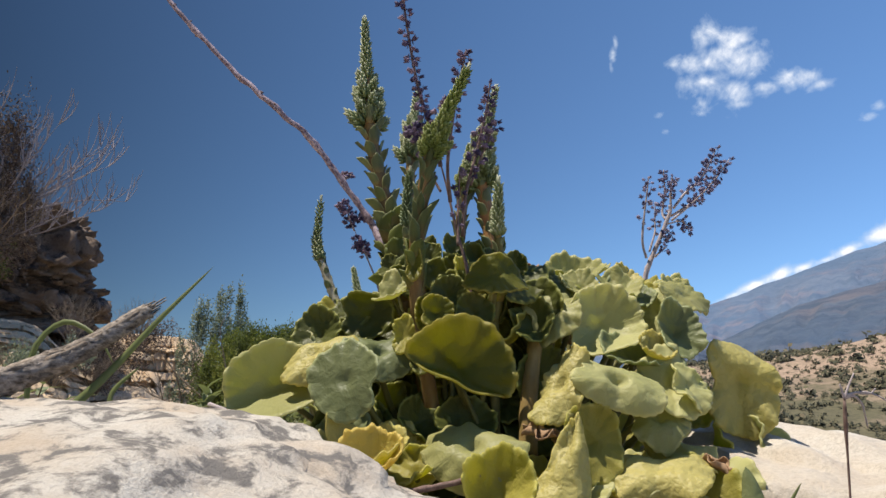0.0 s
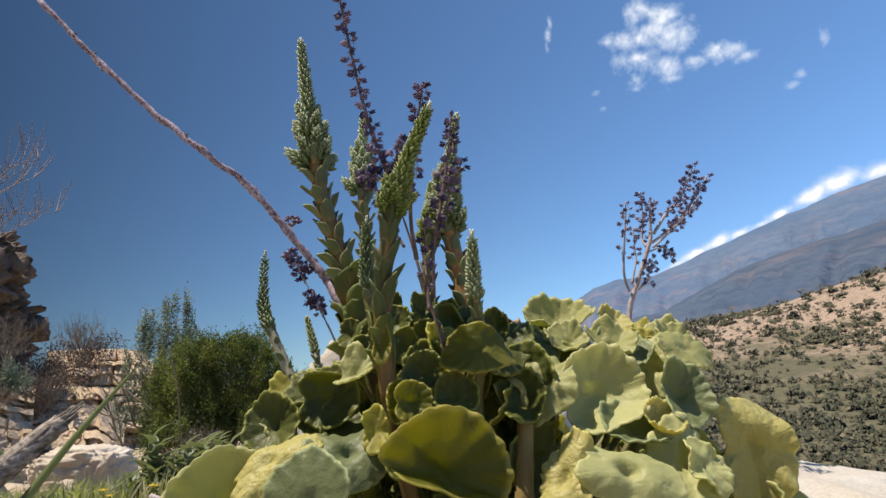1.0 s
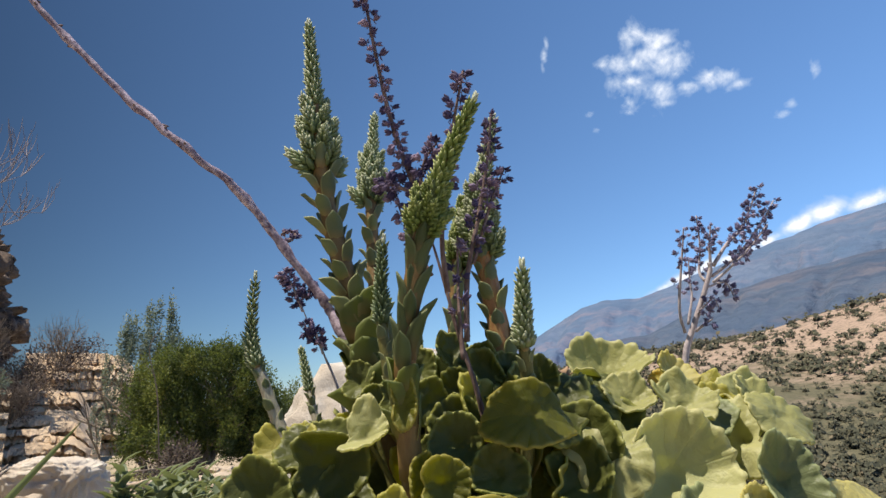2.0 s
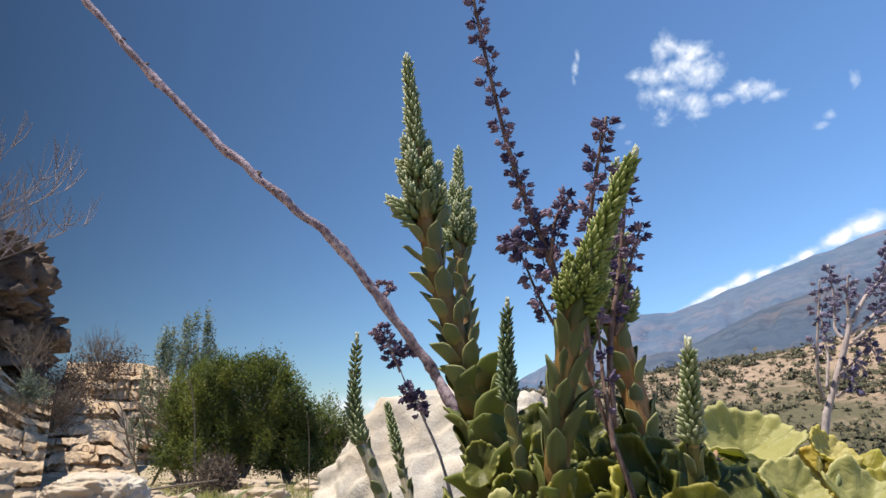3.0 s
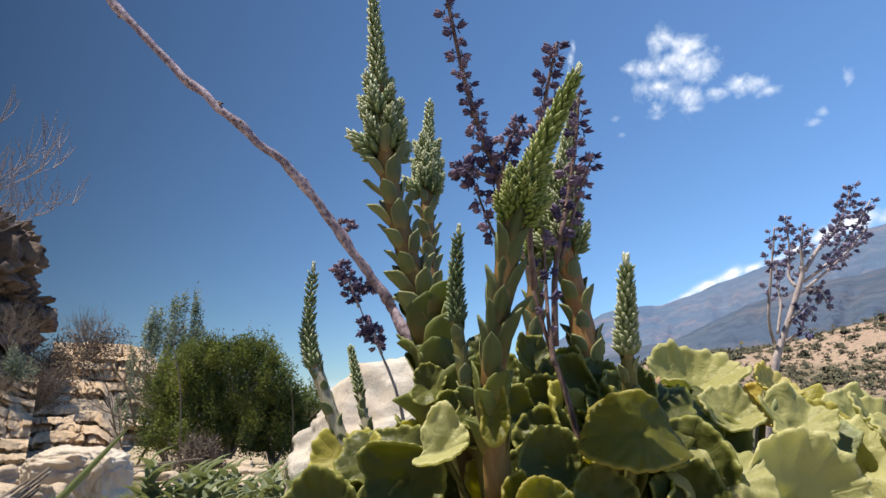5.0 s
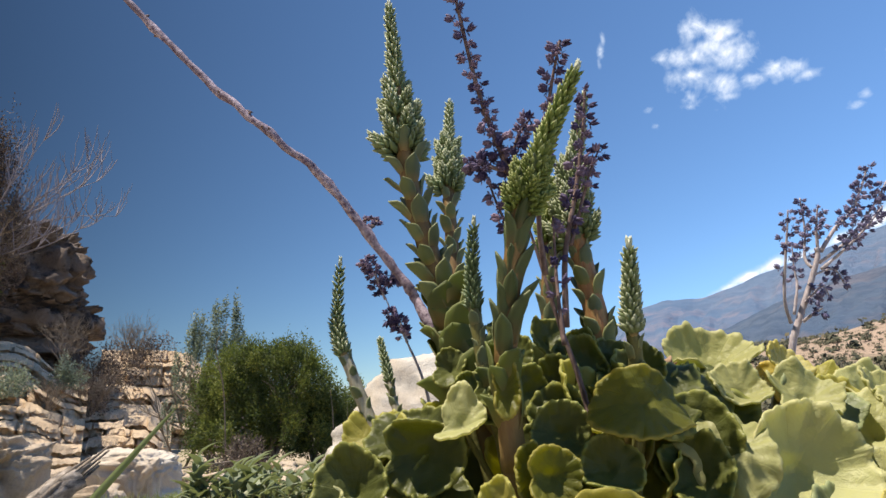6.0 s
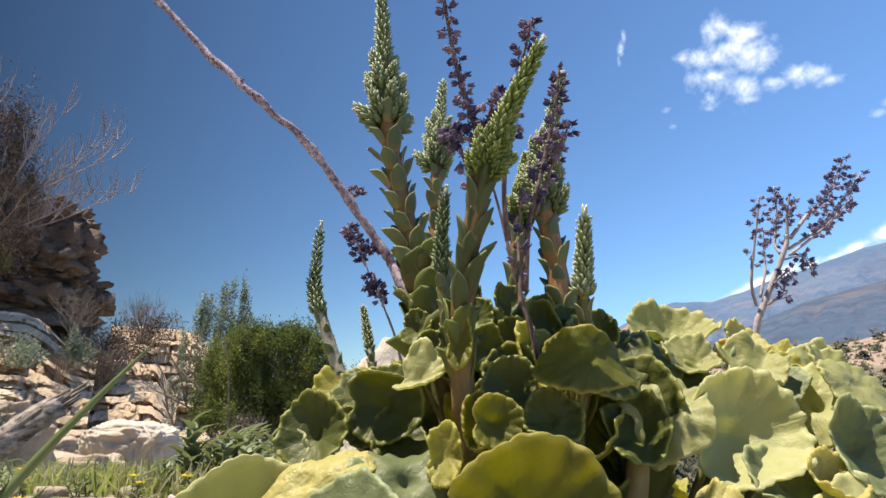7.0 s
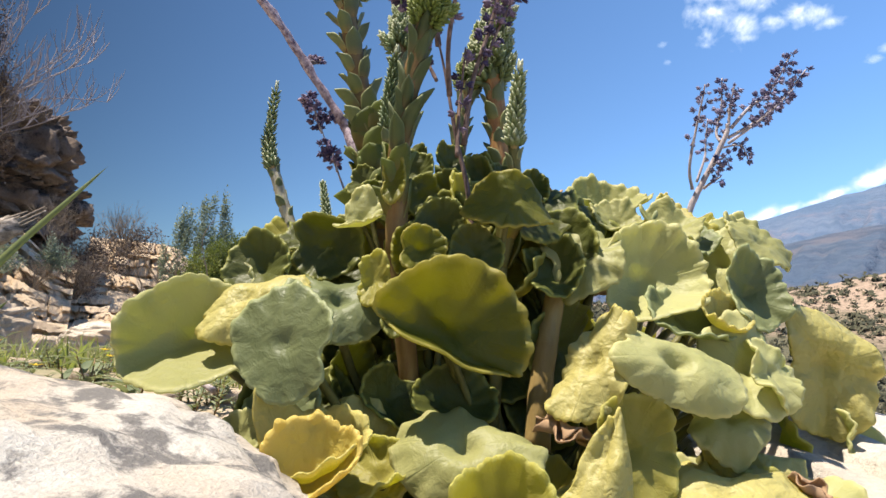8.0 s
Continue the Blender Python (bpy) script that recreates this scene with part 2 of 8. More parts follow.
def rock_material(name, pale, warm, lichen_amount, scale=1.0, lichen=(0.13, 0.13, 0.14)):
    n = Nodes(name)
    big = n.noise(7.0 * scale, 5.0, 0.6)
    mid = n.noise(40.0 * scale, 6.0, 0.65)
    fine = n.noise(240.0 * scale, 6.0, 0.7)
    tone = n.mix(n.ramp(big, [(0.38, 0.0), (0.62, 1.0)]), pale, warm)
    tone = n.mix(n.ramp(fine, [(0.30, 0.45), (0.55, 0.0)]), tone, [c * 0.55 for c in warm])
    blot = n.noise(21.0 * scale, 9.0, 0.68, None, 0.3)
    level = 0.66 - 0.21 * lichen_amount
    mask = n.ramp(blot, [(level, 0.0), (level + 0.09, 1.0)])
    tone = n.mix(n.calc("MULTIPLY", mask, min(1.0, lichen_amount * 1.4)), tone, n.mix(fine, lichen, [c * 1.9 for c in lichen]))
    crack = n.ramp(n.voronoi(9.0 * scale, "DISTANCE_TO_EDGE"), [(0.0, 1.0), (0.018, 0.0)])
    tone = n.mix(n.calc("MULTIPLY", crack, 0.06), tone, (0.2, 0.17, 0.14))
    height = n.calc("ADD", n.calc("MULTIPLY", mid, 0.8), n.calc("MULTIPLY", fine, 0.6))
    height = n.calc("SUBTRACT", height, n.calc("MULTIPLY", crack, 0.06))
    return n.end(n.solid(tone, 0.92, n.bump(height, 0.95, 0.006 / scale), 0.2))


M_ROCK = rock_material("limestone_lichen", (0.60, 0.56, 0.505), (0.51, 0.425, 0.34), 0.82, 2.6, (0.13, 0.12, 0.112))
M_ROCK_WHITE = rock_material("limestone_white", (0.62, 0.58, 0.525), (0.53, 0.455, 0.375), 0.5, 1.8, (0.30, 0.27, 0.24))
M_STONE = rock_material("field_stone", (0.54, 0.44, 0.335), (0.42, 0.32, 0.225), 0.45, 0.5, (0.2, 0.18, 0.16))
M_CLIFF = rock_material("cliff_stone", (0.66, 0.52, 0.375), (0.54, 0.395, 0.26), 0.5, 0.16, (0.13, 0.10, 0.08))
# Dark-stained crag rock, with shade of its overhang and unlit face put in.
M_CLIFF_DARK_SHADE = rock_material("cliff_dark_shade", (0.24, 0.19, 0.16), (0.19, 0.135, 0.10), 0.7, 0.10, (0.035, 0.03, 0.03))


def ground_material():
    n = Nodes("ground")
    pos = n.add("ShaderNodeNewGeometry").outputs["Position"]
    fine = n.noise(45.0, 6.0, 0.65, pos)
    mid = n.noise(2.6, 5.0, 0.6, pos)
    wide = n.noise(0.045, 6.0, 0.65, pos)
    wide2 = n.noise(0.012, 5.0, 0.6, pos)
    soil = n.mix(fine, (0.26, 0.205, 0.14), (0.46, 0.375, 0.275))
    green = n.mix(fine, (0.07, 0.09, 0.03), (0.17, 0.18, 0.07))
    near = n.mix(n.ramp(mid, [(0.48, 0.0), (0.72, 0.8)]), soil, green)
    sand = n.mix(n.noise(0.35, 5.0, 0.6, pos), (0.30, 0.212, 0.165), (0.43, 0.325, 0.252))
    scrub = n.mix(n.noise(0.6, 5.0, 0.6, pos), (0.082, 0.078, 0.050), (0.150, 0.135, 0.085))
    low = n.add("ShaderNodeSeparateXYZ", Vector=pos).outputs["Z"]
    bare = n.calc("ADD", wide, n.calc("MULTIPLY", n.calc("SUBTRACT", low, 7.5), 0.026))
    far = n.mix(n.ramp(bare, [(0.33, 0.0), (0.58, 1.0)]), scrub, sand)
    bushes = n.ramp(n.noise(0.9, 5.0, 0.65, pos), [(0.50, 0.0), (0.60, 1.0)])
    far = n.mix(n.calc("MULTIPLY", bushes, 0.55), far, (0.06, 0.058, 0.036))
    tufts = n.ramp(n.noise(4.0, 5.0, 0.7, pos), [(0.50, 0.0), (0.60, 1.0)])
    far = n.mix(n.calc("MULTIPLY", tufts, 0.35), far, (0.045, 0.045, 0.028))
    far = n.mix(n.ramp(wide2, [(0.45, 0.0), (0.7, 0.4)]), far, (0.14, 0.13, 0.08))
    dist = n.add("ShaderNodeVectorMath", Vector=pos)
    dist.operation = "LENGTH"
    tone = n.mix(n.ramp(n.calc("MULTIPLY", dist.outputs["Value"], 0.02), [(0.3, 0.0), (0.7, 1.0)]), near, far)
    return n.end(n.solid(tone, 0.95, n.bump(n.calc("ADD", fine, mid), 0.5, 0.01), 0.15))


M_GROUND = ground_material()


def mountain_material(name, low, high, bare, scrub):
    """A far slope: bare pinkish patches and darker scrub, with the blue of distant air painted into both."""
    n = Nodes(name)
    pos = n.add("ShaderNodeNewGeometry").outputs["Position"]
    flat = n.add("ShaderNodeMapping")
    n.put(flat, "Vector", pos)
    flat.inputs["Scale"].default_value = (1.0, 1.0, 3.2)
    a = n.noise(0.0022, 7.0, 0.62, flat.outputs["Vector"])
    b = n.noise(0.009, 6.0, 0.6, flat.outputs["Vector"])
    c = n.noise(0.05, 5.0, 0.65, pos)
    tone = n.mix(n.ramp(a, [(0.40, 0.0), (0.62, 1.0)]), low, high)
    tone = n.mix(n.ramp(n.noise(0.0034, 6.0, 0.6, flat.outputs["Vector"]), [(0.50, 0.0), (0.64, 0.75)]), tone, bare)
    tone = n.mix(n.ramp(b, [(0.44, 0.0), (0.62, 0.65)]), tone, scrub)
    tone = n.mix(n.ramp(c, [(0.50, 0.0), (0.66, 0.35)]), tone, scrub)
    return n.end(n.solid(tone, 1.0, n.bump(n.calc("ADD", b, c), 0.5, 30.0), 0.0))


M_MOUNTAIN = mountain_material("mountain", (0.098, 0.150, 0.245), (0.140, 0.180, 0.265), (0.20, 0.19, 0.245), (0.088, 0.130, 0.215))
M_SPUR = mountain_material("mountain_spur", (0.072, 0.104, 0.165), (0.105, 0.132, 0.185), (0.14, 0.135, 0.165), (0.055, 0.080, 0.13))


def cloud_material():
    n = Nodes("cloud")
    d = n.attr("cloudiness")
    uv = n.coords("UV")
    wisp = n.noise(9.0, 9.0, 0.68, uv, 0.6)
    body = n.calc("ADD", d, n.calc("MULTIPLY", n.calc("SUBTRACT", wisp, 0.5), 1.15))
    alpha = n.ramp(body, [(0.18, 0.0), (0.45, 0.30), (0.95, 0.92)])
    # the sheet glows in place of sunlight; its thinner parts are painted bluer
    shade = n.mix(n.ramp(body, [(0.45, 0.0), (1.0, 1.0)]), (0.60, 0.70, 0.84), (0.93, 0.94, 0.98))
    light = n.add("ShaderNodeEmission", Strength=0.86)
    n.put(light, "Color", shade)
    clear = n.add("ShaderNodeBsdfTransparent")
    both = n.add("ShaderNodeMixShader", Fac=alpha)
    n.tree.links.new(clear.outputs[0], both.inputs[1])
    n.tree.links.new(light.outputs[0], both.inputs[2])
    return n.end(both.outputs[0])


M_CLOUD = cloud_material()


def crown_material(name, stops, glow_color, amount=0.3):
    """Foliage in sprays: each spray has its own tone, each leaf a little of its own."""
    n = Nodes(name)
    rnd = n.add("ShaderNodeNewGeometry").outputs["Random Per Island"]
    tone = n.ramp(n.attr("tone"), stops)
    tone = n.mix(n.calc("MULTIPLY", rnd, 0.45), tone, n.mix(1.0, tone, (0.5, 0.5, 0.45), "MULTIPLY"))
    skin = n.solid(tone, 0.6, None, 0.3)
    glow = n.add("ShaderNodeBsdfTranslucent")
    n.put(glow, "Color", (*glow_color, 1))
    both = n.add("ShaderNodeMixShader", Fac=amount)
    n.tree.links.new(skin, both.inputs[1])
    n.tree.links.new(glow.outputs[0], both.inputs[2])
    return n.end(both.outputs[0])


# Sunlit sprays and dark gaps are put into this range of tones.
M_CROWN = crown_material("shrub_leaves", [(0.0, (0.035, 0.056, 0.026)), (0.45, (0.070, 0.095, 0.034)), (0.75, (0.15, 0.18, 0.045)), (1.0, (0.26, 0.27, 0.055))], (0.2, 0.25, 0.05))
M_CROWN_GREY = crown_material("pale_leaves", [(0.0, (0.12, 0.155, 0.12)), (1.0, (0.33, 0.37, 0.30))], (0.3, 0.35, 0.2))
M_SCRUB = island_material("scrub", [(0.0, (0.056, 0.060, 0.043)), (0.6, (0.088, 0.088, 0.058)), (0.9, (0.14, 0.128, 0.080)), (1.0, (0.21, 0.17, 0.115))], 0.9, None, 0.3, 0.5)
M_BROWN_BUSH = island_material("brown_twigs", [(0.0, (0.07, 0.05, 0.045)), (1.0, (0.22, 0.17, 0.14))], 0.9, None, 0.3, 4.0)
M_GRASS = island_material("grass", [(0.0, (0.11, 0.13, 0.055)), (0.3, (0.19, 0.20, 0.10)), (0.42, (0.38, 0.33, 0.20)), (1.0, (0.55, 0.47, 0.31))], 0.55, (0.4, 0.5, 0.08), 0.35, 60.0)
M_HERB = island_material("herb_leaves", [(0.0, (0.13, 0.165, 0.09)), (0.7, (0.24, 0.275, 0.165)), (1.0, (0.38, 0.37, 0.24))], 0.5, (0.26, 0.3, 0.1), 0.25, 60.0)
M_PETAL = island_material("yellow_petal", [(0.0, (0.62, 0.38, 0.03)), (1.0, (0.80, 0.58, 0.06))], 0.6, (0.8, 0.6, 0.05), 0.3, 60.0)
M_DRYLEAF = island_material("dry_leaf", [(0.0, (0.30, 0.17, 0.09)), (0.6, (0.46, 0.30, 0.18)), (1.0, (0.62, 0.52, 0.40))], 0.8, (0.5, 0.3, 0.12), 0.25, 80.0)


# ---- mesh helpers ----
def mesh_from(name, verts, faces, smooth=True, attrs=None):
    me = bpy.data.meshes.new(name)
    me.from_pydata([tuple(v) for v in verts], [], faces)
    for key, values in (attrs or {}).items():
        layer = me.attributes.new(key, "FLOAT", "POINT")
        layer.data.foreach_set("value", [float(v) for v in values])
    if smooth:
        me.polygons.foreach_set("use_smooth", [True] * len(me.polygons))
    me.update()
    return me


def part(name, me, material, parent=None, label="", matrix=None):
    """One mesh object under a thing or under a part."""
    if not me.materials:
        me.materials.append(material)
    ob = new(name, me)
    if parent is not None:
        ob.parent = parent
    if matrix is not None:
        ob.matrix_basis = matrix
    if label:
        ob["label"] = label
    return ob


def thing(name, label, category, group="", kind="", at=(0, 0, 0)):
    ob = new(name)
    ob.empty_display_size = 0.01
    ob.location = at
    return tagged(ob, label, category, group, kind)


class Build:
    """Collects vertices and faces of one mesh."""

    def __init__(self):
        self.v, self.f = [], []

    def tube(self, pts, radii, sides=8, rough=0.0, seed=0.0, closed=True):
        base = len(self.v)
        n = len(pts)
        side = None
        for i, p in enumerate(pts):
            d = (pts[min(i + 1, n - 1)] - pts[max(i - 1, 0)])
            d = d.normalized() if d.length > 1e-9 else Vector((0, 0, 1))
            if side is None:
                side = d.orthogonal().normalized()
            side = (side - d * side.dot(d)).normalized()
            up = d.cross(side)
            for k in range(sides):
                a = math.tau * k / sides
                r = radii[i]
                if rough:
                    r *= 1 + rough * noise.noise(Vector((k * 1.7 + seed, i * 0.9, seed * 3.1)))
                self.v.append(p + (side * math.cos(a) + up * math.sin(a)) * r)
        for i in range(n - 1):
            for k in range(sides):
                a, b = base + i * sides + k, base + i * sides + (k + 1) % sides
                self.f.append((a, b, b + sides, a + sides))
        if closed:
            self.f.append(tuple(base + k for k in reversed(range(sides))))
            self.f.append(tuple(base + (n - 1) * sides + k for k in range(sides)))

    def spindle(self, base_p, axis, length, width, sides=5, belly=0.45, flat=1.0):
        """A pointed bud or leaflet along axis."""
        axis = axis.normalized()
        s = axis.orthogonal().normalized()
        u = axis.cross(s)
        b = len(self.v)
        self.v.append(base_p)
        for h, w in ((0.22, 0.75), (belly, 1.0), (0.78, 0.62)):
            for k in range(sides):
                a = math.tau * k / sides
                self.v.append(base_p + axis * (length * h) + (s * math.cos(a) + u * math.sin(a) * flat) * (width * w * 0.5))
        self.v.append(base_p + axis * length)
        for k in range(sides):
            k2 = (k + 1) % sides
            self.f.append((b, b + 1 + k2, b + 1 + k))
            for ring in (0, 1):
                o = b + 1 + ring * sides
                self.f.append((o + k, o + k2, o + sides + k2, o + sides + k))
            o = b + 1 + 2 * sides
            self.f.append((o + k, o + k2, b + 1 + 3 * sides))

    def blade(self, p, d, length, width, bend, turn, n=4):
        """A leaf blade, folded along its middle, that rises along d and bends over."""
        d = d.normalized()
        s = Vector((math.cos(turn), math.sin(turn), 0))
        s = (s - d * s.dot(d)).normalized()
        o = d.cross(s)
        b = len(self.v)
        for i in range(n + 1):
            t = i / n
            c = p + d * (length * t) + o * (bend * length * t * t) - Vector((0, 0, abs(bend) * length * 0.35 * t * t))
            w = width * 0.5 * (1 - t) ** 0.6 * (0.55 + 0.45 * min(1, t * 4))
            self.v += [c - s * w + o * w * 0.4, c, c + s * w + o * w * 0.4]
        for i in range(n):
            for k in (0, 1):
                a = b + i * 3 + k
                self.f.append((a, a + 1, a + 4, a + 3))

    def mesh(self, name, smooth=True):
        return mesh_from(name, self.v, self.f, smooth)


def spline(points, n):
    """A smooth line through the points (Catmull-Rom)."""
    p = [Vector(q) for q in points]
    p = [p[0] * 2 - p[1]] + p + [p[-1] * 2 - p[-2]]
    out = []
    seg = len(p) - 3
    for i in range(n + 1):
        s = min(i / n * seg, seg - 1e-6)
        k, t = int(s), s - int(s)
        a, b, c, d = p[k:k + 4]
        out.append(0.5 * (2 * b + (c - a) * t + (2 * a - 5 * b + 4 * c - d) * t * t + (3 * b - a - 3 * c + d) * t ** 3))
    return out


def smooth_step(a, b, x):
    t = max(0.0, min(1.0, (x - a) / (b - a)))
    return t * t * (3 - 2 * t)


def ladder(x, steps):
    """Straight lines between the steps (x, y)."""
    if x <= steps[0][0]:
        return steps[0][1]
    for (x0, y0), (x1, y1) in zip(steps, steps[1:]):
        if x <= x1:
            return y0 + (y1 - y0) * (x - x0) / (x1 - x0)
    return steps[-1][1]


# ---- ground, mountain, sky ----
MEADOW = ((0, -0.02), (0.45, 0.0), (0.8, 0.05), (1.2, 0.03), (3.2, -0.20), (8, -0.50), (12, -0.55), (25, -1.0), (60, -4), (200, -9), (1000, -30), (4700, -60))
VALLEY = ((0, -0.02), (0.5, 0.0), (0.9, -0.10), (1.6, -0.7), (6, -4), (25, -11), (60, -12), (100, -6), (140, 0.5), (200, 12.5), (235, 18.6), (265, 19.5), (320, 10), (600, -10), (1000, -20), (4700, -60))


def ground_height(x, y):
    r = math.hypot(x, y)
    az = math.degrees(math.atan2(x, y))
    side = smooth_step(-4, 14, az) * (1 - smooth_step(120, 160, az))
    low = ladder(r, VALLEY)
    if r > 90:
        low *= 0.62 + 0.037 * min(26.0, max(0.0, az - 18)) if low > 0 else 1
    z = ladder(r, MEADOW) * (1 - side) + low * side
    z += 0.018 * min(1.0, r) * noise.noise(Vector((x * 3.1, y * 3.1, 0)))
    z += 0.03 * min(r / 6, 8) * noise.noise(Vector((x * 0.45, y * 0.45, 4)))
    if r > 20:
        z += min(r / 100, 3) * 0.9 * noise.noise(Vector((x * 0.03, y * 0.03, 9)))
    return z


def build_ground():
    radii = [0.06 * (4700 / 0.06) ** (i / 170) for i in range(171)]
    angles = [-48 + 96 * i / 250 for i in range(250)] + [48 + 264 * i / 66 for i in range(66)]
    verts = [(0, 0, ground_height(0, 0))]
    for r in radii:
        for a in angles:
            x, y = r * math.sin(radians(a)), r * math.cos(radians(a))
            verts.append((x, y, ground_height(x, y)))
    n = len(angles)
    faces = [(0, 1 + (k + 1) % n, 1 + k) for k in range(n)]
    for i in range(len(radii) - 1):
        for k in range(n):
            a, b = 1 + i * n + k, 1 + i * n + (k + 1) % n
            faces.append((a, b, b + n, a + n))
    ob = part("ground", mesh_from("ground", verts, faces), M_GROUND)
    tagged(ob, "dry stony meadow falling away to a scrubby valley and hillside", "ground", "", "structure")


build_ground()

RIDGE = ((1, -2.0), (5, 1.0), (12, 4.5), (15.5, 6.6), (17.5, 7.7), (19.4, 8.3), (22.4, 8.25), (24.0, 8.75), (27.2, 9.8), (30.6, 10.95), (34.3, 12.05), (38, 13.0), (44, 14.0), (50, 14.2), (70, 11), (95, 4), (120, 0))
SPUR = ((8, -2.0), (13, 2.0), (18, 4.3), (23.2, 5.3), (26.9, 7.0), (28.5, 7.7), (31.1, 8.6), (35, 9.4), (40, 10.2), (50, 10.6), (70, 8), (95, 3), (120, 0))


def build_slope(name, label, crest, near, far, material, rough, cols=260, rows=36):
    """One long mountainside that climbs from near to its crest at far."""
    verts, faces = [], []
    first, last = crest[0][0], crest[-1][0]
    for i in range(cols + 1):
        az = first + (last - first) * i / cols
        top = ladder(az, crest) + 0.14 * noise.fractal(Vector((az * 0.5, near * 0.01, 0)), 1.0, 2.0, 5)
        rise = far * math.tan(radians(top))
        for j in range(rows + 1):
            t = j / rows
            dist = near + (far - near) * t
            h = rise * (0.10 + 0.90 * t ** 1.2) if rise > 0 else rise
            gully = abs(noise.fractal(Vector((az * 0.42 - t * 1.2, t * 1.4, near)), 0.9, 2.0, 5))
            h += rough * t * (1 - t) * 4 * (0.35 - gully)
            verts.append((dist * math.sin(radians(az)), dist * math.cos(radians(az)), h if t > 0 else -120))
    for i in range(cols):
        for j in range(rows):
            a = i * (rows + 1) + j
            faces.append((a, a + rows + 1, a + rows + 2, a + 1))
    ob = part(name, mesh_from(name, verts, faces), material)
    tagged(ob, label, "mountain", "", "structure")


build_slope("backdrop_mountain", "bare mountain slope beyond the valley, painted hazy blue", RIDGE, 2000, 3600, M_MOUNTAIN, 110)
build_slope("backdrop_spur", "nearer spur of the mountain above the scrub, painted a darker hazy blue", SPUR, 900, 1900, M_SPUR, 45)


def sky_point(az, el, dist):
    return Vector((math.sin(radians(az)) * math.cos(radians(el)), math.cos(radians(az)) * math.cos(radians(el)), math.sin(radians(el)))) * dist


def build_cloud(az0, az1, el0, el1, blobs, label, dist=4300, cols=120, rows=80, ridge=False):
    """A thin sheet of cloud; blobs (azimuth, elevation, half width, half height, weight) give its density."""
    verts, faces, dens, uvs = [], [], [], []
    for i in range(cols + 1):
        for j in range(rows + 1):
            az, el = az0 + (az1 - az0) * i / cols, el0 + (el1 - el0) * j / rows
            verts.append(sky_point(az, el, dist))
            d = 0.0
            for bx, by, w, h, k in blobs:
                e = by + (ladder(az, RIDGE) if ridge else 0.0)
                q = ((az - bx) / w) ** 2 + ((el - e) / h) ** 2
                d = max(d, k * math.exp(-q * 0.9))
            wob = noise.fractal(Vector((az * 0.75, el * 0.95, 2)), 0.75, 2.0, 7)
            dens.append(d + (0.16 if ridge else 0.26) * wob * min(1.0, d * 3) if d > 0.02 else -0.5)
            uvs.append((az * 0.05, el * 0.05))
    for i in range(cols):
        for j in range(rows):
            a = i * (rows + 1) + j
            faces.append((a, a + 1, a + rows + 2, a + rows + 1))
    me = mesh_from("cloud", verts, faces, True, {"cloudiness": dens})
    layer = me.uv_layers.new(name="UVMap")
    for loop in me.loops:
        layer.data[loop.index].uv = uvs[loop.vertex_index]
    ob = part("backdrop_cloud", me, M_CLOUD)
    ob.visible_shadow = False
    tagged(ob, label, "cloud", "clouds", "structure")
    return ob


build_cloud(17.5, 36, 20.5, 34, (
    (24.2, 30.1, 1.1, 1.1, 0.80), (26.4, 29.3, 1.5, 0.9, 0.86), (25.0, 28.2, 1.9, 1.1, 0.86), (27.2, 27.6, 1.7, 1.2, 0.94), (22.9, 28.0, 1.2, 0.9, 0.70), (21.3, 28.5, 0.9, 0.6, 0.56),
    (22.6, 26.4, 1.0, 1.0, 0.62), (24.4, 26.4, 1.5, 1.0, 0.70), (23.3, 24.6, 0.7, 0.9, 0.56), (26.2, 25.2, 1.2, 1.0, 0.74), (26.5, 24.3, 0.8, 0.4, 0.62), (28.6, 25.3, 1.1, 0.6, 0.70),
    (30.2, 25.7, 1.2, 0.6, 0.86), (31.2, 25.4, 1.2, 0.75, 0.92), (32.6, 24.6, 1.0, 0.4, 0.78)),
    "small ragged white cumulus cloud in the blue sky", cols=240, rows=170)
build_cloud(13, 18, 26, 33, ((15.9, 29.7, 0.30, 0.7, 0.58), (16.2, 30.6, 0.24, 0.5, 0.50), (15.7, 28.8, 0.22, 0.4, 0.44)), "thin white wisp of cloud", cols=60, rows=70)
build_cloud(17, 23, 21.5, 26, ((19.7, 24.4, 0.4, 0.3, 0.52), (20.3, 23.0, 0.5, 0.3, 0.44)), "faint small puff of cloud", cols=60, rows=50)
build_cloud(33, 41, 18.5, 30, ((35.6, 21.6, 0.6, 0.35, 0.62), (36.3, 22.2, 0.5, 0.35, 0.60), (38.4, 24.3, 0.35, 0.6, 0.52)), "thin small white cloud", cols=70, rows=70)
build_cloud(-9, 0, 0.2, 5, ((-6.5, 1.2, 2.5, 1.0, 0.7), (-3, 1.0, 2.0, 0.7, 0.6)), "pale bank of cloud low on the horizon", cols=60, rows=40)
build_cloud(20, 50, 6, 17, (
    (24.5, 0.05, 1.4, 0.30, 0.85), (26.2, 0.22, 1.4, 0.42, 1.0), (28.0, 0.32, 1.6, 0.52, 1.1), (29.8, 0.22, 1.2, 0.42, 0.95), (31.3, 0.15, 1.2, 0.30, 0.9),
    (33.0, 0.28, 1.2, 0.45, 1.0), (35.4, 0.60, 1.3, 0.70, 1.15), (37.4, 0.75, 1.5, 0.70, 1.05), (40.5, 0.5, 1.8, 0.6, 1.0), (44, 0.6, 3.0, 0.8, 1.0)),
    "long white cloud bank lying on the mountain ridge", cols=260, rows=120, ridge=True, dist=4000)


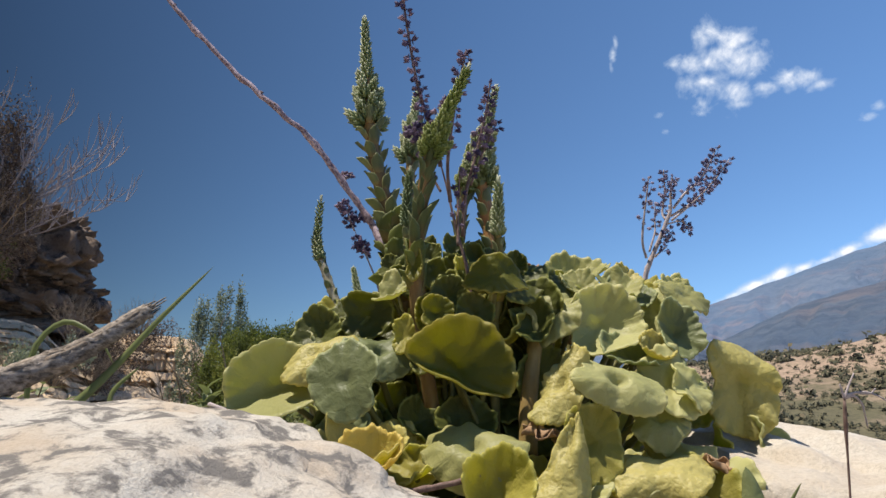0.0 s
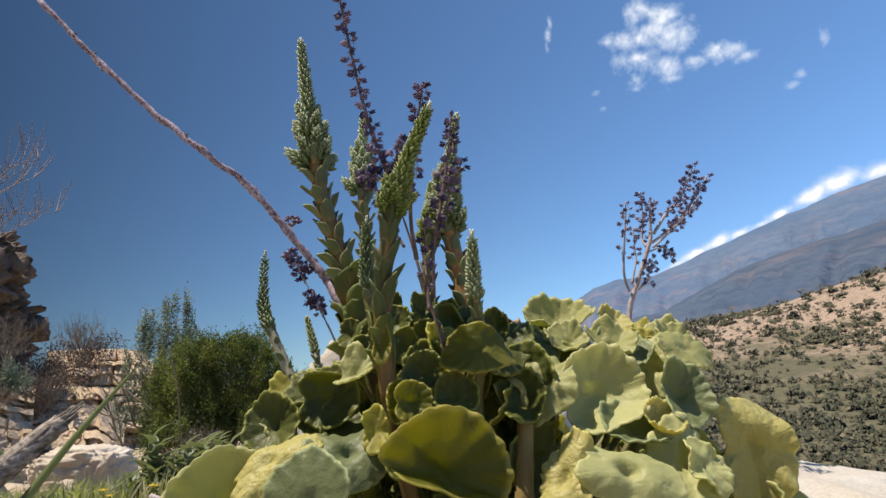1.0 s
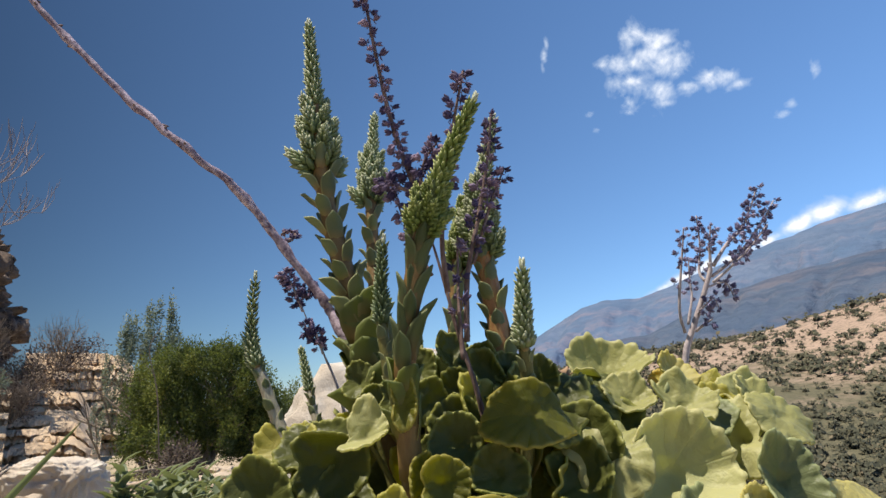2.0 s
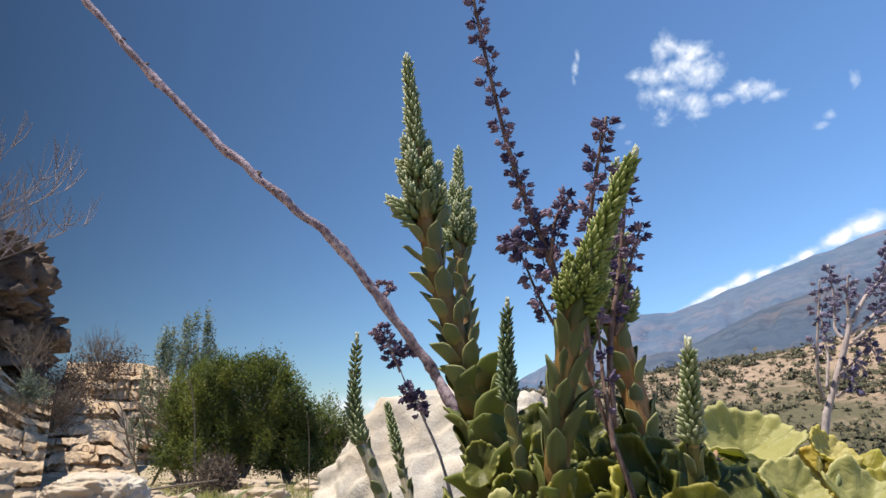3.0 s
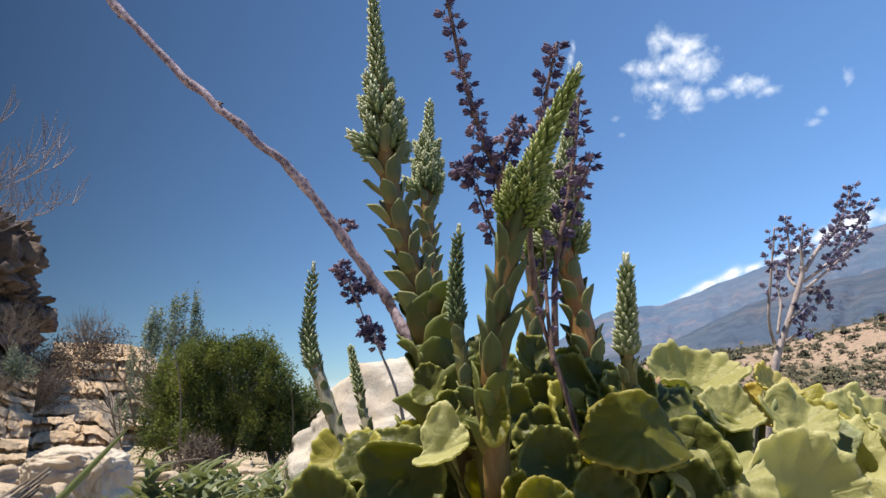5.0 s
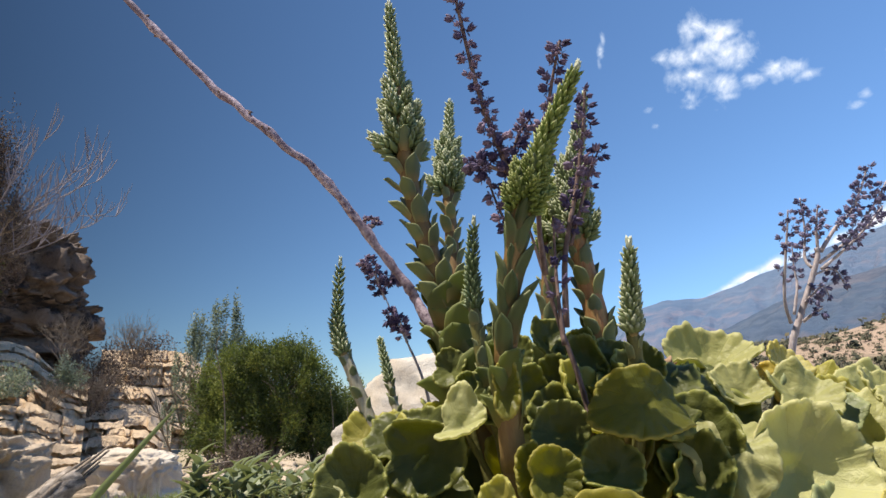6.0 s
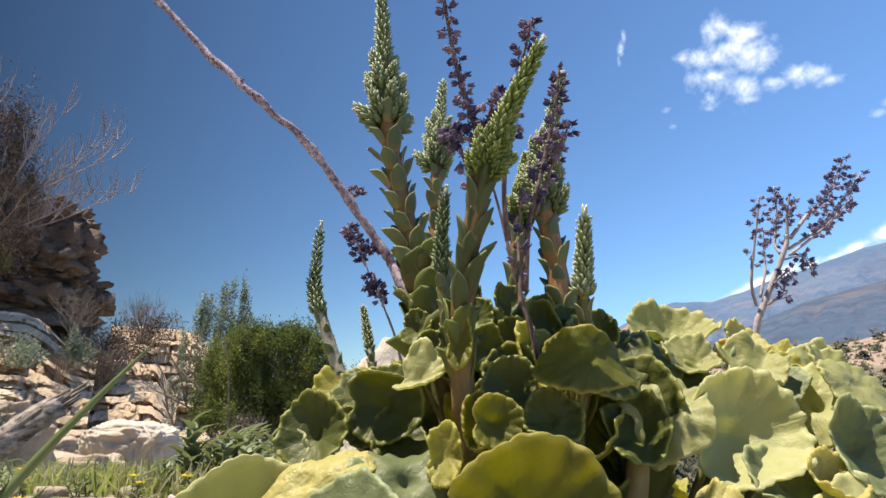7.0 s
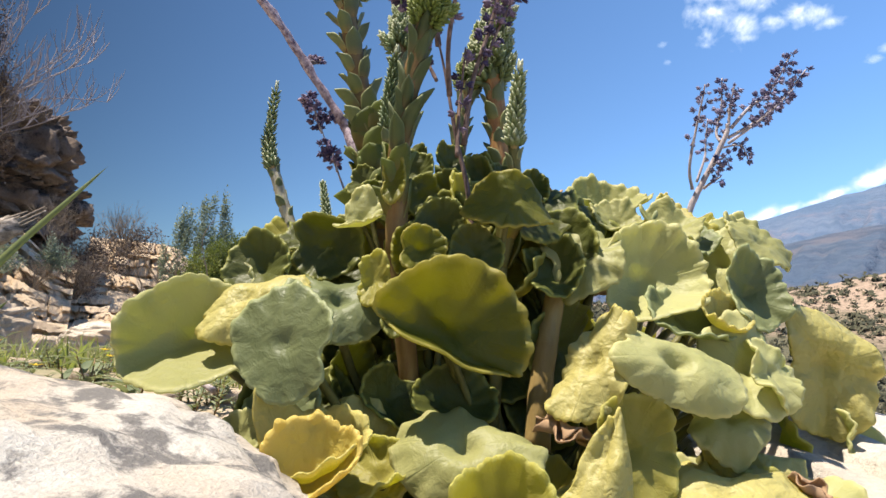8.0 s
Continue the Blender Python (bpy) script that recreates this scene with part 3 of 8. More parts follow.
# ---- rocks ----
def rock_mesh(name, size, seed, levels=5, lumps=0.22, square=0.72, strata=0.0, flat_top=0.0, grit=0.035):
    """A broken, weathered block: rounded box with lumps, chips and fine pits."""
    bm = bmesh.new()
    bmesh.ops.create_icosphere(bm, subdivisions=levels, radius=1.0)
    o = Vector((seed * 7.3, seed * 3.1, seed * 1.7))
    for v in bm.verts:
        p = v.co.copy()
        q = Vector([math.copysign(abs(c) ** square, c) for c in p])
        k = 1 + lumps * noise.fractal(p * 1.3 + o, 0.9, 2.0, 4)
        cell = noise.voronoi(p * 1.9 + o)[0]
        k += lumps * 0.7 * (cell[1] - cell[0] - 0.3)
        k += grit * noise.fractal(p * 7 + o, 0.8, 2.0, 5)
        if strata:
            k += strata * noise.noise(Vector((0.3 * p.x, 0.3 * p.y, p.z * 6.0)) + o)
        q = q * k
        if flat_top and q.z > 1 - flat_top:
            q.z = 1 - flat_top + (q.z - 1 + flat_top) * 0.3
        v.co = Vector((q.x * size[0], q.y * size[1], q.z * size[2]))
    me = bpy.data.meshes.new(name)
    bm.to_mesh(me)
    bm.free()
    me.polygons.foreach_set("use_smooth", [True] * len(me.polygons))
    return me


def rock(name, at, size, seed, material, label, category="rock", turn=0.0, lean=0.0, levels=5, group="", roll=0.0, **kw):
    ob = part(name, rock_mesh(name, size, seed, levels, **kw), material, None, "", pose(*at, lean, roll, turn))
    return tagged(ob, label, category, group)


rock("boulder", (-0.240, 0.265, -0.020), (0.285, 0.225, 0.112), 1, M_ROCK, "white limestone boulder with grey lichen blotches", lean=15, turn=-8, levels=6, lumps=0.055)
rock("boulder", (0.372, 0.525, -0.043), (0.27, 0.24, 0.125), 2, M_ROCK_WHITE, "pale weathered limestone ledge beside the plant", turn=14, roll=11, lean=9, levels=6, lumps=0.055, grit=0.05)
rock("boulder", (0.030, 1.22, 0.070), (0.245, 0.17, 0.205), 3, M_ROCK_WHITE, "large white limestone block behind the plant", turn=6, lean=-24, levels=6, lumps=0.13, roll=-15, square=0.82, grit=0.05)
rock("stone", (0.104, 0.354, 0.026), (0.036, 0.030, 0.036), 4, M_ROCK_WHITE, "small white limestone lump in front of the leaves", levels=5)


# ---- the fleshy plant ----
def leaf_mesh(r, aspect=1.0, cup=0.25, bend=0.0, bend_dir=0.0, wave=0.10, waves=3, dimple=0.16, notch=0.0, ruffle=0.05, lumpy=0.11, taper=0.0, lip=0.0, lip_dir=0.0, lip_at=0.55, lip_max=9.0, lip_len=1.0, seed=0, thick=0.0013, lobes=27):
    """A round, navel-centred leaf with a scalloped rim. bend: it curls round an axis (radians over its radius);
    lip: the blade rolls or folds over beyond a line, by lip_max at most; notch: the sinus at the stalk."""
    rings, segs = 16, 135
    o = Vector((seed * 1.37, seed * 0.71, seed * 2.3))
    flat, rad, vein = [(0.0, 0.0)], [0.0], [0.0]
    for i in range(1, rings + 1):
        t = i / rings
        for k in range(segs):
            a = math.tau * k / segs
            edge = 1 + 0.17 * noise.noise(Vector((math.cos(a), math.sin(a), 0)) * 1.3 + o)
            edge += 0.038 * (abs(math.sin(a * lobes / 2 + seed + 0.9 * math.sin(a * 2 + seed))) ** 0.6 - 0.6)
            if notch:
                edge *= 1 - notch * math.exp(-((a - math.pi) / 0.34) ** 2)
            flat.append((math.cos(a) * t * edge * aspect, math.sin(a) * t * edge))
            rad.append(t)
            vein.append(abs(math.sin(a * 4.5 + seed)) + (1 - t) * 0.1)
    pts = []
    for x, y in flat:
        rr = math.hypot(x / aspect, y)
        a = math.atan2(y, x)
        z = cup * rr * rr - dimple * math.exp(-(rr / 0.2) ** 2)
        z += wave * rr ** 2.2 * math.sin(waves * a + seed * 2.1)
        z += lumpy * noise.noise(Vector((x, y, 0)) * 1.6 + o)
        z += ruffle * rr ** 4 * math.sin(lobes * 0.5 * a + 2.0 * math.sin(a + seed)) + lumpy * 0.26 * noise.noise(Vector((x, y, 3)) * 4.5 + o)
        if taper:
            x *= 1 - taper * (y + 1) / 2
        if bend:
            c, s = math.cos(radians(bend_dir)), math.sin(radians(bend_dir))
            u, v = x * c + y * s, -x * s + y * c
            ang = bend * u * (1 + 0.25 * v)
            rho = 1 / (bend * (1 + 0.25 * v) + 1e-6)
            u, z = math.sin(ang) * (rho - z), rho - math.cos(ang) * (rho - z)
            x, y = u * c - v * s, u * s + v * c
        if lip:
            c, s = math.cos(radians(lip_dir)), math.sin(radians(lip_dir))
            u, v = x * c + y * s, -x * s + y * c
            at = lip_at + 0.10 * noise.noise(Vector((v * 1.6, seed, 0)))
            if u > at:
                run = (u - at) * lip_len
                e = min(run, lip_max / abs(lip)) * lip
                rest = run - e / lip
                u, z = at + math.sin(e) / lip + rest * math.cos(e), z * (0.4 + 0.6 * math.cos(e)) + (1 - math.cos(e)) / lip + rest * math.sin(e)
            x, y = u * c - v * s, u * s + v * c
        pts.append(Vector((x, y, z)) * r)
    faces = [(0, 1 + k, 1 + (k + 1) % segs) for k in range(segs)]
    for i in range(rings - 1):
        for k in range(segs):
            a, b = 1 + i * segs + k, 1 + i * segs + (k + 1) % segs
            faces.append((a, a + segs, b + segs, b))
    flatmesh = bpy.data.meshes.new("leaf_sheet")
    flatmesh.from_pydata([tuple(p) for p in pts], [], faces)
    normals = [v.normal.copy() for v in flatmesh.vertices]
    bpy.data.meshes.remove(flatmesh)
    n = len(pts)
    top = [p + q * (thick * 0.5 * (1.0 if t < 0.9 else 1.2 if t < 0.99 else 0.6)) for p, q, t in zip(pts, normals, rad)]
    low = [p - q * (thick * 0.5 * (1.0 if t < 0.9 else 1.2 if t < 0.99 else 0.6)) for p, q, t in zip(pts, normals, rad)]
    all_faces = list(faces) + [tuple(n + i for i in reversed(f)) for f in faces]
    last = 1 + (rings - 1) * segs
    for k in range(segs):
        a, b = last + k, last + (k + 1) % segs
        all_faces.append((b, a, a + n, b + n))
    return mesh_from("leaf", top + low, all_faces, True, {"radial": rad * 2, "vein": vein * 2})


def facing(at, yaw, pitch, spin):
    """Pose whose z axis looks to the viewer's side, turned right by yaw and up by pitch."""
    n = Vector((math.sin(radians(yaw)) * math.cos(radians(pitch)), -math.cos(radians(yaw)) * math.cos(radians(pitch)), math.sin(radians(pitch))))
    x = Vector((0, 0, 1)).cross(n)
    x = x.normalized() if x.length > 1e-4 else Vector((1, 0, 0))
    y = n.cross(x)
    m = Matrix((x, y, n)).transposed().to_4x4()
    return Matrix.Translation(at) @ m @ pose(0, 0, 0, 0, 0, spin)


ROOT = Vector((0.045, 0.49, 0.015))
plant = thing("succulent_plant", "large fleshy pennywort with round yellow-green scalloped leaves and bud spikes", "plant")
LEAF_COUNT = [0]


def leaf(at, r, yaw=0, pitch=20, spin=0, material=M_LEAF, label="", root=None, stalk=0.0022, **shape):
    LEAF_COUNT[0] += 1
    seed = LEAF_COUNT[0]
    own = random.Random(900 + seed)
    if "lip" not in shape and abs(shape.get("bend", 0.0)) < 0.55 and own.random() < 0.5:
        shape = dict(shape, lip=own.choice((1.3, 1.9, -1.3, -2.0)), lip_dir=own.uniform(0, 360), lip_at=own.uniform(0.15, 0.5), lip_max=own.uniform(0.5, 1.3))
    if "notch" not in shape:
        shape = dict(shape, notch=own.choice((0.0, 0.15, 0.3)))
    m = facing(at, yaw, pitch, spin)
    ob = part("leaf", leaf_mesh(r, seed=seed, **shape), material, plant, label, m)
    if stalk:
        foot = Vector(root) if root else ROOT + Vector((random.uniform(-0.05, 0.05), random.uniform(-0.03, 0.03), random.uniform(0, 0.01)))
        start = m @ (ob.data.vertices[0].co - Vector((0, 0, 0.0022)))
        n = m.to_3x3() @ Vector((0, 0, 1))
        mid = start - n * (r * 0.55) + (foot - start) * 0.35 + Vector((0, 0, -0.004))
        line = spline([start, start - n * r * 0.3, mid, foot], 10)
        b = Build()
        b.tube(line, [stalk * (0.75 + 0.45 * i / 10) for i in range(11)], 8, 0.12, seed)
        me = b.mesh("petiole")
        me.transform(m.inverted())
        part("petiole", me, M_PETIOLE, ob)
    return ob


def bract_mesh(width, length, curl, thick=0.0011, seed=0, tip=1.6):
    """A spoon-shaped stem leaf, base at the origin, rising along y, its face to z."""
    rows, cols = 8, 6
    pts, rad, vein = [], [], []
    for i in range(rows + 1):
        t = i / rows
        w = width * 0.5 * (0.42 + 0.58 * math.sin(math.pi * min(1, 0.12 + t * 0.72)) ** 1.3) * (1 if t < 0.72 else max(0.04, 1 - ((t - 0.72) / 0.285) ** tip))
        for k in range(cols + 1):
            s = k / cols * 2 - 1
            a = curl * t
            pts.append(Vector((s * w, length * math.sin(a) / max(curl, 1e-3), -0.15 * length * (1 - math.cos(a)) / max(curl, 1e-3) + abs(s) ** 2 * w * 0.5 + 0.02 * width * math.sin(9 * t + seed))))
            rad.append(t)
            vein.append(max(abs(s), t * 0.9 if t > 0.9 else 0))
    n = len(pts)
    faces = []
    for i in range(rows):
        for k in range(cols):
            a = i * (cols + 1) + k
            faces.append((a, a + 1, a + cols + 2, a + cols + 1))
    low = [p - Vector((0, 0, thick)) for p in pts]
    fs = faces + [tuple(n + q for q in reversed(f)) for f in faces]
    rim = [k for k in range(cols + 1)] + [(i + 1) * (cols + 1) - 1 for i in range(1, rows + 1)] + [rows * (cols + 1) + k for k in range(cols - 1, -1, -1)] + [i * (cols + 1) for i in range(rows - 1, 0, -1)]
    for a, b in zip(rim, rim[1:] + rim[:1]):
        fs.append((b, a, a + n, b + n))
    return mesh_from("bract", pts + low, fs, True, {"radial": rad * 2, "vein": vein * 2})


BRACTS = [bract_mesh(0.52, 1.0, c, 0.03, i) for i, c in enumerate((0.2, 0.35, 0.55, 0.1))]
BRACTS_DARK = [bract_mesh(0.52, 1.0, c, 0.03, i + 7) for i, c in enumerate((0.15, 0.3, 0.45, 0.1))]
SPOONS = [bract_mesh(0.74, 1.0, c, 0.022, i, 2.6) for i, c in enumerate((0.25, 0.45, 0.65))]


def bud_parts(b, m, size, sides=5, fat=0.5):
    """Adds one pointed bud to b: base at m's origin, along m's y axis; returns its share of each vertex along it."""
    levels = ((0.14, 0.60), (0.42, 1.0), (0.74, 0.60))
    o = len(b.v)
    b.v.append(m @ Vector((0, 0, 0)))
    along_it = [0.0]
    for h, w in levels:
        for k in range(sides):
            a = math.tau * k / sides
            b.v.append(m @ Vector((math.cos(a) * w * fat * 0.5 * size, h * size, math.sin(a) * w * fat * 0.5 * size)))
            along_it.append(h)
    b.v.append(m @ Vector((0, size, 0)))
    along_it.append(1.0)
    for k in range(sides):
        k2 = (k + 1) % sides
        b.f.append((o, o + 1 + k, o + 1 + k2))
        for ring in (0, 1):
            q = o + 1 + ring * sides
            b.f.append((q + k2, q + k, q + sides + k, q + sides + k2))
        q = o + 1 + 2 * sides
        b.f.append((q + k2, q + k, o + 1 + 3 * sides))
    return along_it


def bud_mesh(fat):
    b = Build()
    reach = bud_parts(b, Matrix.Identity(4), 1.0, 6, fat)
    return mesh_from("bud", b.v, b.f, True, {"radial": reach})


BUD_FATS = (0.32, 0.36, 0.41, 0.46)
BUDS = {}


def rising(p, way, out):
    """Pose at p whose y axis is way and whose z axis leans to out."""
    yv = way.normalized()
    zv = (out - yv * out.dot(yv)).normalized()
    return Matrix.Translation(p) @ Matrix((yv.cross(zv), yv, zv)).transposed().to_4x4()


def spikelet_mesh(seed):
    """A short side spike of crowded buds, one unit long, rising along y."""
    rnd = random.Random(seed)
    b, reach = Build(), []
    for i in range(9):
        f = i / 8
        for k in range(5 if i < 8 else 2):
            a = k * math.tau / 5 + i * 0.65 + rnd.uniform(-0.2, 0.2)
            out = Vector((math.cos(a), 0, math.sin(a)))
            lean = 0.85 - 0.6 * f
            way = Vector((0, math.cos(lean), 0)) + out * math.sin(lean)
            m = rising(Vector((0, 0.10 + 0.66 * f, 0)) + out * 0.045 * (1.2 - f), way, out)
            one = bud_parts(b, m, 0.36 * (1 - 0.35 * f) * rnd.uniform(0.85, 1.15), 5, rnd.uniform(0.36, 0.48))
            reach += [min(1.0, q * (0.75 + 0.45 * f)) for q in one]
    return mesh_from("spikelet", b.v, b.f, True, {"radial": reach})


SPIKELETS = {}


def shared(store, material, make, variants):
    """Meshes made once for each material and shared by all alike pieces."""
    if material.name not in store:
        store[material.name] = [make(v) for v in variants]
    return store[material.name]


def along(line, t):
    s = max(0.0, min(0.99999, t)) * (len(line) - 1)
    k = int(s)
    return line[k].lerp(line[k + 1], s - k), (line[k + 1] - line[k]).normalized()


def spike(axis, stem_r, bud_from, bud_len, bud_w, bracts=0, bract_from=0.1, bract_len=(0.03, 0.012), shoulder=0.0, shoulder_w=0.0, buds=M_BUD, stem=M_STEM, label="", spoon_to=0.35, spoon_len=0.02, pitch_out=28, seed=0, rows=26, spikelets=20, single=False, slim=1.0, bract_skin=M_BRACT):
    """A bud spike: fleshy stem, stem leaves in a spiral and, above bud_from of its length, crowded buds.
    shoulder: the fraction of the axis at which side spikelets widen it."""
    rnd = random.Random(seed)
    line = spline(axis, 40)
    b = Build()
    end = bud_from + 0.02
    pts = [along(line, t * 0.985)[0] for t in [i / 30 for i in range(31)]]
    b.tube(pts, [stem_r * (1.15 - 0.55 * i / 30) * (1 if i / 30 < end - 0.03 else max(0.12, 0.7 * (1.02 - i / 30) / (1.02 - end))) for i in range(31)], 10, 0.10, seed)
    low = Vector(axis[0])
    foot = low.lerp(ROOT, 0.5)
    b.tube(spline([low + (pts[1] - pts[0]), low, low.lerp(foot, 0.35) + Vector((0, 0, -0.03)), Vector((foot.x, foot.y, 0.03))], 12), [stem_r * (1.12 - 0.02 * i) for i in range(13)], 10, 0.12, seed + 5)
    ob = part("flower_spike", b.mesh("flower_spike"), stem, plant, label)
    golden = radians(137.5)
    for i in range(bracts):
        f = i / max(1, bracts - 1)
        t = bract_from + ((shoulder + 0.62 * (bud_from - shoulder) if shoulder else bud_from + 0.02) - bract_from) * f ** 0.9
        p, d = along(line, t)
        a = golden * i + rnd.uniform(-0.2, 0.2)
        s = d.orthogonal().normalized()
        out = s * math.cos(a) + d.cross(s) * math.sin(a)
        size = (bract_len[0] + (bract_len[1] - bract_len[0]) * f ** 0.6) * rnd.uniform(0.85, 1.15)
        if f < spoon_to:
            size = spoon_len * (1.15 - 0.4 * f / max(spoon_to, 0.01)) * rnd.uniform(0.75, 1.2)
        lean = radians(pitch_out * (0.8 if f < spoon_to else 1.15 - 0.35 * f) + rnd.uniform(-8, 8) * (1.8 if f < spoon_to else 1.0))
        yv = (d * math.cos(lean) + out * math.sin(lean)).normalized()
        zv = (d * math.sin(lean) * 1.0 - out * math.cos(lean)).normalized()
        xv = yv.cross(zv)
        m = Matrix((xv, yv, zv)).transposed().to_4x4()
        m = Matrix.Translation(p + out * stem_r * 0.6) @ m @ Matrix.Diagonal((size * slim, size, size, 1))
        src = SPOONS[i % 3] if f < spoon_to else (BRACTS_DARK if bract_skin == M_BRACT_DARK else BRACTS)[i % 4]
        part("stem_leaf" if f < spoon_to else "bract", src, M_SPOON if f < spoon_to else bract_skin, ob, "", m)
    raceme, tips, reach, tip_reach = Build(), Build(), [], []
    singles = shared(BUDS, buds, bud_mesh, BUD_FATS) if single else None
    for i in range(rows):
        f = i / (rows - 1)
        p, d = along(line, bud_from + (1 - bud_from) * f * 0.975)
        s = d.orthogonal().normalized()
        q = d.cross(s)
        wide = bud_w * 0.60 * (1 - 0.68 * f ** 2.0)
        count = max(4, round(9 * (1 - 0.5 * f)))
        for k in range(count):
            a = math.tau * (k + 0.5 * (i % 2)) / count + 0.12 * i + rnd.uniform(-0.12, 0.12)
            out = s * math.cos(a) + q * math.sin(a)
            lean = radians(47 - 13 * f + rnd.uniform(-6, 6))
            size = min(bud_len * (1.34 - 0.30 * f), wide / max(0.3, math.sin(lean)) * 1.15) * rnd.uniform(0.88, 1.14)
            m = rising(p + out * wide * 0.14, d * math.cos(lean) + out * math.sin(lean), out)
            if f > 0.95:
                tip_reach += bud_parts(tips, rising(p, d + out * 0.22, out), size * 0.95, 5, 0.42)
            elif single:
                part("bud", singles[rnd.randrange(4)], buds, ob, "", m @ Matrix.Diagonal((size, size, size, 1)))
            else:
                reach += bud_parts(raceme, m, size, 5, rnd.uniform(0.30, 0.40))
    if shoulder:
        cuts = shared(SPIKELETS, buds, spikelet_mesh, range(5))
        for i in range(spikelets):
            f = i / (spikelets - 1)
            p, d = along(line, shoulder + (bud_from - 0.012 - shoulder) * f)
            a = golden * i + rnd.uniform(-0.25, 0.25)
            s = d.orthogonal().normalized()
            out = s * math.cos(a) + d.cross(s) * math.sin(a)
            lean = radians(40 - 14 * f + rnd.uniform(-7, 7))
            size = shoulder_w * (1.55 - 0.45 * f) * rnd.uniform(0.85, 1.15)
            m = rising(p + out * stem_r * 0.4, d * math.cos(lean) + out * math.sin(lean), out)
            part("spikelet", cuts[i % 5], buds, ob, "", m @ Matrix.Diagonal((size, size, size, 1)))
    if raceme.v:
        part("raceme", mesh_from("raceme", raceme.v, raceme.f, True, {"radial": reach}), buds, ob)["kind"] = "stuff"
    if tips.v:
        part("growing_tip", mesh_from("growing_tip", tips.v, tips.f, True, {"radial": tip_reach}), M_BUD_TIP, ob, "whitish growing tip")["kind"] = "stuff"
    return ob


# ---- dried stalks ----
def capsule_mesh(seed):
    """A dried, opened seed head: five boat-shaped follicles round a small cup."""
    rnd = random.Random(seed)
    b = Build()
    b.spindle(Vector((0, 0, 0)), Vector((0, 0, 1)), 0.6, 0.34, 6)
    for k in range(5):
        a = math.tau * k / 5 + rnd.uniform(-0.2, 0.2)
        out = Vector((math.cos(a), math.sin(a), 0))
        lean = rnd.uniform(0.15, 0.42)
        b.spindle(Vector((0, 0, 0.12)) + out * 0.06, (out * lean + Vector((0, 0, 0.9))).normalized(), rnd.uniform(0.8, 1.1), rnd.uniform(0.42, 0.58), 5, 0.42, 0.7)
        c = Vector((0, 0, 0.08)) + out * 0.1
        b.spindle(c, (out + Vector((0, 0, rnd.uniform(-0.5, 0.1)))).normalized(), rnd.uniform(0.35, 0.55), 0.2, 4, 0.4, 0.35)
    return b.mesh("capsule")


CAPSULES = [capsule_mesh(i) for i in range(6)]
CAPSULES_PALE = [capsule_mesh(i + 10) for i in range(6)]


def dry_stalk(name, label, trunk, radius, branches, material=M_DRY, capsules=CAPSULES, capsule_material_=M_CAPSULE, size=0.0062, seed=0, top_r=0.25):
    """A dead flower stalk: a main stem, side branches, and seed heads along them. branches: (line, radius, first fraction with heads, heads)."""
    rnd = random.Random(seed)
    root = thing(name, label, "dried flower stalk", "dried flower stalks", "", trunk[0])
    inv = Matrix.Translation(-Vector(trunk[0]))
    line = spline(trunk, 36)
    b = Build()
    b.tube(line, [radius * (1.1 - (1.1 - top_r) * i / 36) for i in range(37)], 8, 0.3, seed)
    me = b.mesh("stalk")
    me.transform(inv)
    part("stalk", me, material, root)
    for pts, r, start, heads in branches:
        bl = spline(pts, 24)
        b = Build()
        b.tube(bl, [r * (1 - 0.6 * i / 24) for i in range(25)], 6, 0.25, seed + r * 1000)
        me = b.mesh("branch")
        me.transform(inv)
        arm = part("branch", me, material, root)
        for i in range(heads):
            t = start + (1 - start) * (i + rnd.uniform(0, 0.7)) / heads
            p, d = along(bl, t)
            a = i * 2.4 + rnd.uniform(-0.5, 0.5)
            s = d.orthogonal().normalized()
            out = s * math.cos(a) + d.cross(s) * math.sin(a)
            up = (out * rnd.uniform(0.7, 1.3) + d * rnd.uniform(-0.1, 0.6) + Vector((0, 0, rnd.uniform(-0.5, 0.2)))).normalized()
            k = size * rnd.uniform(0.75, 1.2)
            rot = up.to_track_quat("Z", "Y").to_matrix().to_4x4()
            m = Matrix.Translation(p + out * rnd.uniform(0.0005, 0.0035)) @ rot @ Matrix.Diagonal((k, k, k, 1))
            part("seed_head", capsules[rnd.randrange(6)], capsule_material_, arm, "", inv @ m)
    return root


leaf((0.0118, 0.4370, 0.1325), 0.0338, yaw=6, pitch=-4, spin=0, material=M_LEAF_OLIVE, aspect=1.0, cup=0.22, lip=8.0, lip_dir=-110, lip_at=-0.02, lip_max=1.5, lip_len=0.6, wave=0.04, dimple=0.10, lumpy=0.08, label='olive leaf lit from behind with a folded lower rim')
leaf((-0.0525, 0.4240, 0.1265), 0.0236, yaw=-24, pitch=14, spin=172, material=M_LEAF_GREY, aspect=1.12, cup=0.10, notch=0.30, bend=-0.35, bend_dir=120, lip=0.0, wave=0.04, ruffle=0.03, lumpy=0.03, dimple=0.10, label='grey-green leaf with a dusty bloom')
leaf((-0.1020, 0.4620, 0.1205), 0.0325, yaw=16, pitch=4, spin=0, material=M_LEAF_SAGE, aspect=0.95, cup=0.30, lip=2.4, lip_dir=-72, lip_at=-0.28, lip_max=1.0, wave=0.07, ruffle=0.03, lumpy=0.10, dimple=0.2)
leaf((-0.0780, 0.4480, 0.1450), 0.0235, yaw=-24, pitch=44, spin=30, material=M_LEAF_YELLOW, aspect=1.15, cup=-0.25, lumpy=0.12, wave=0.12, bend=-0.7, bend_dir=100, label='puckered yellow leaf')
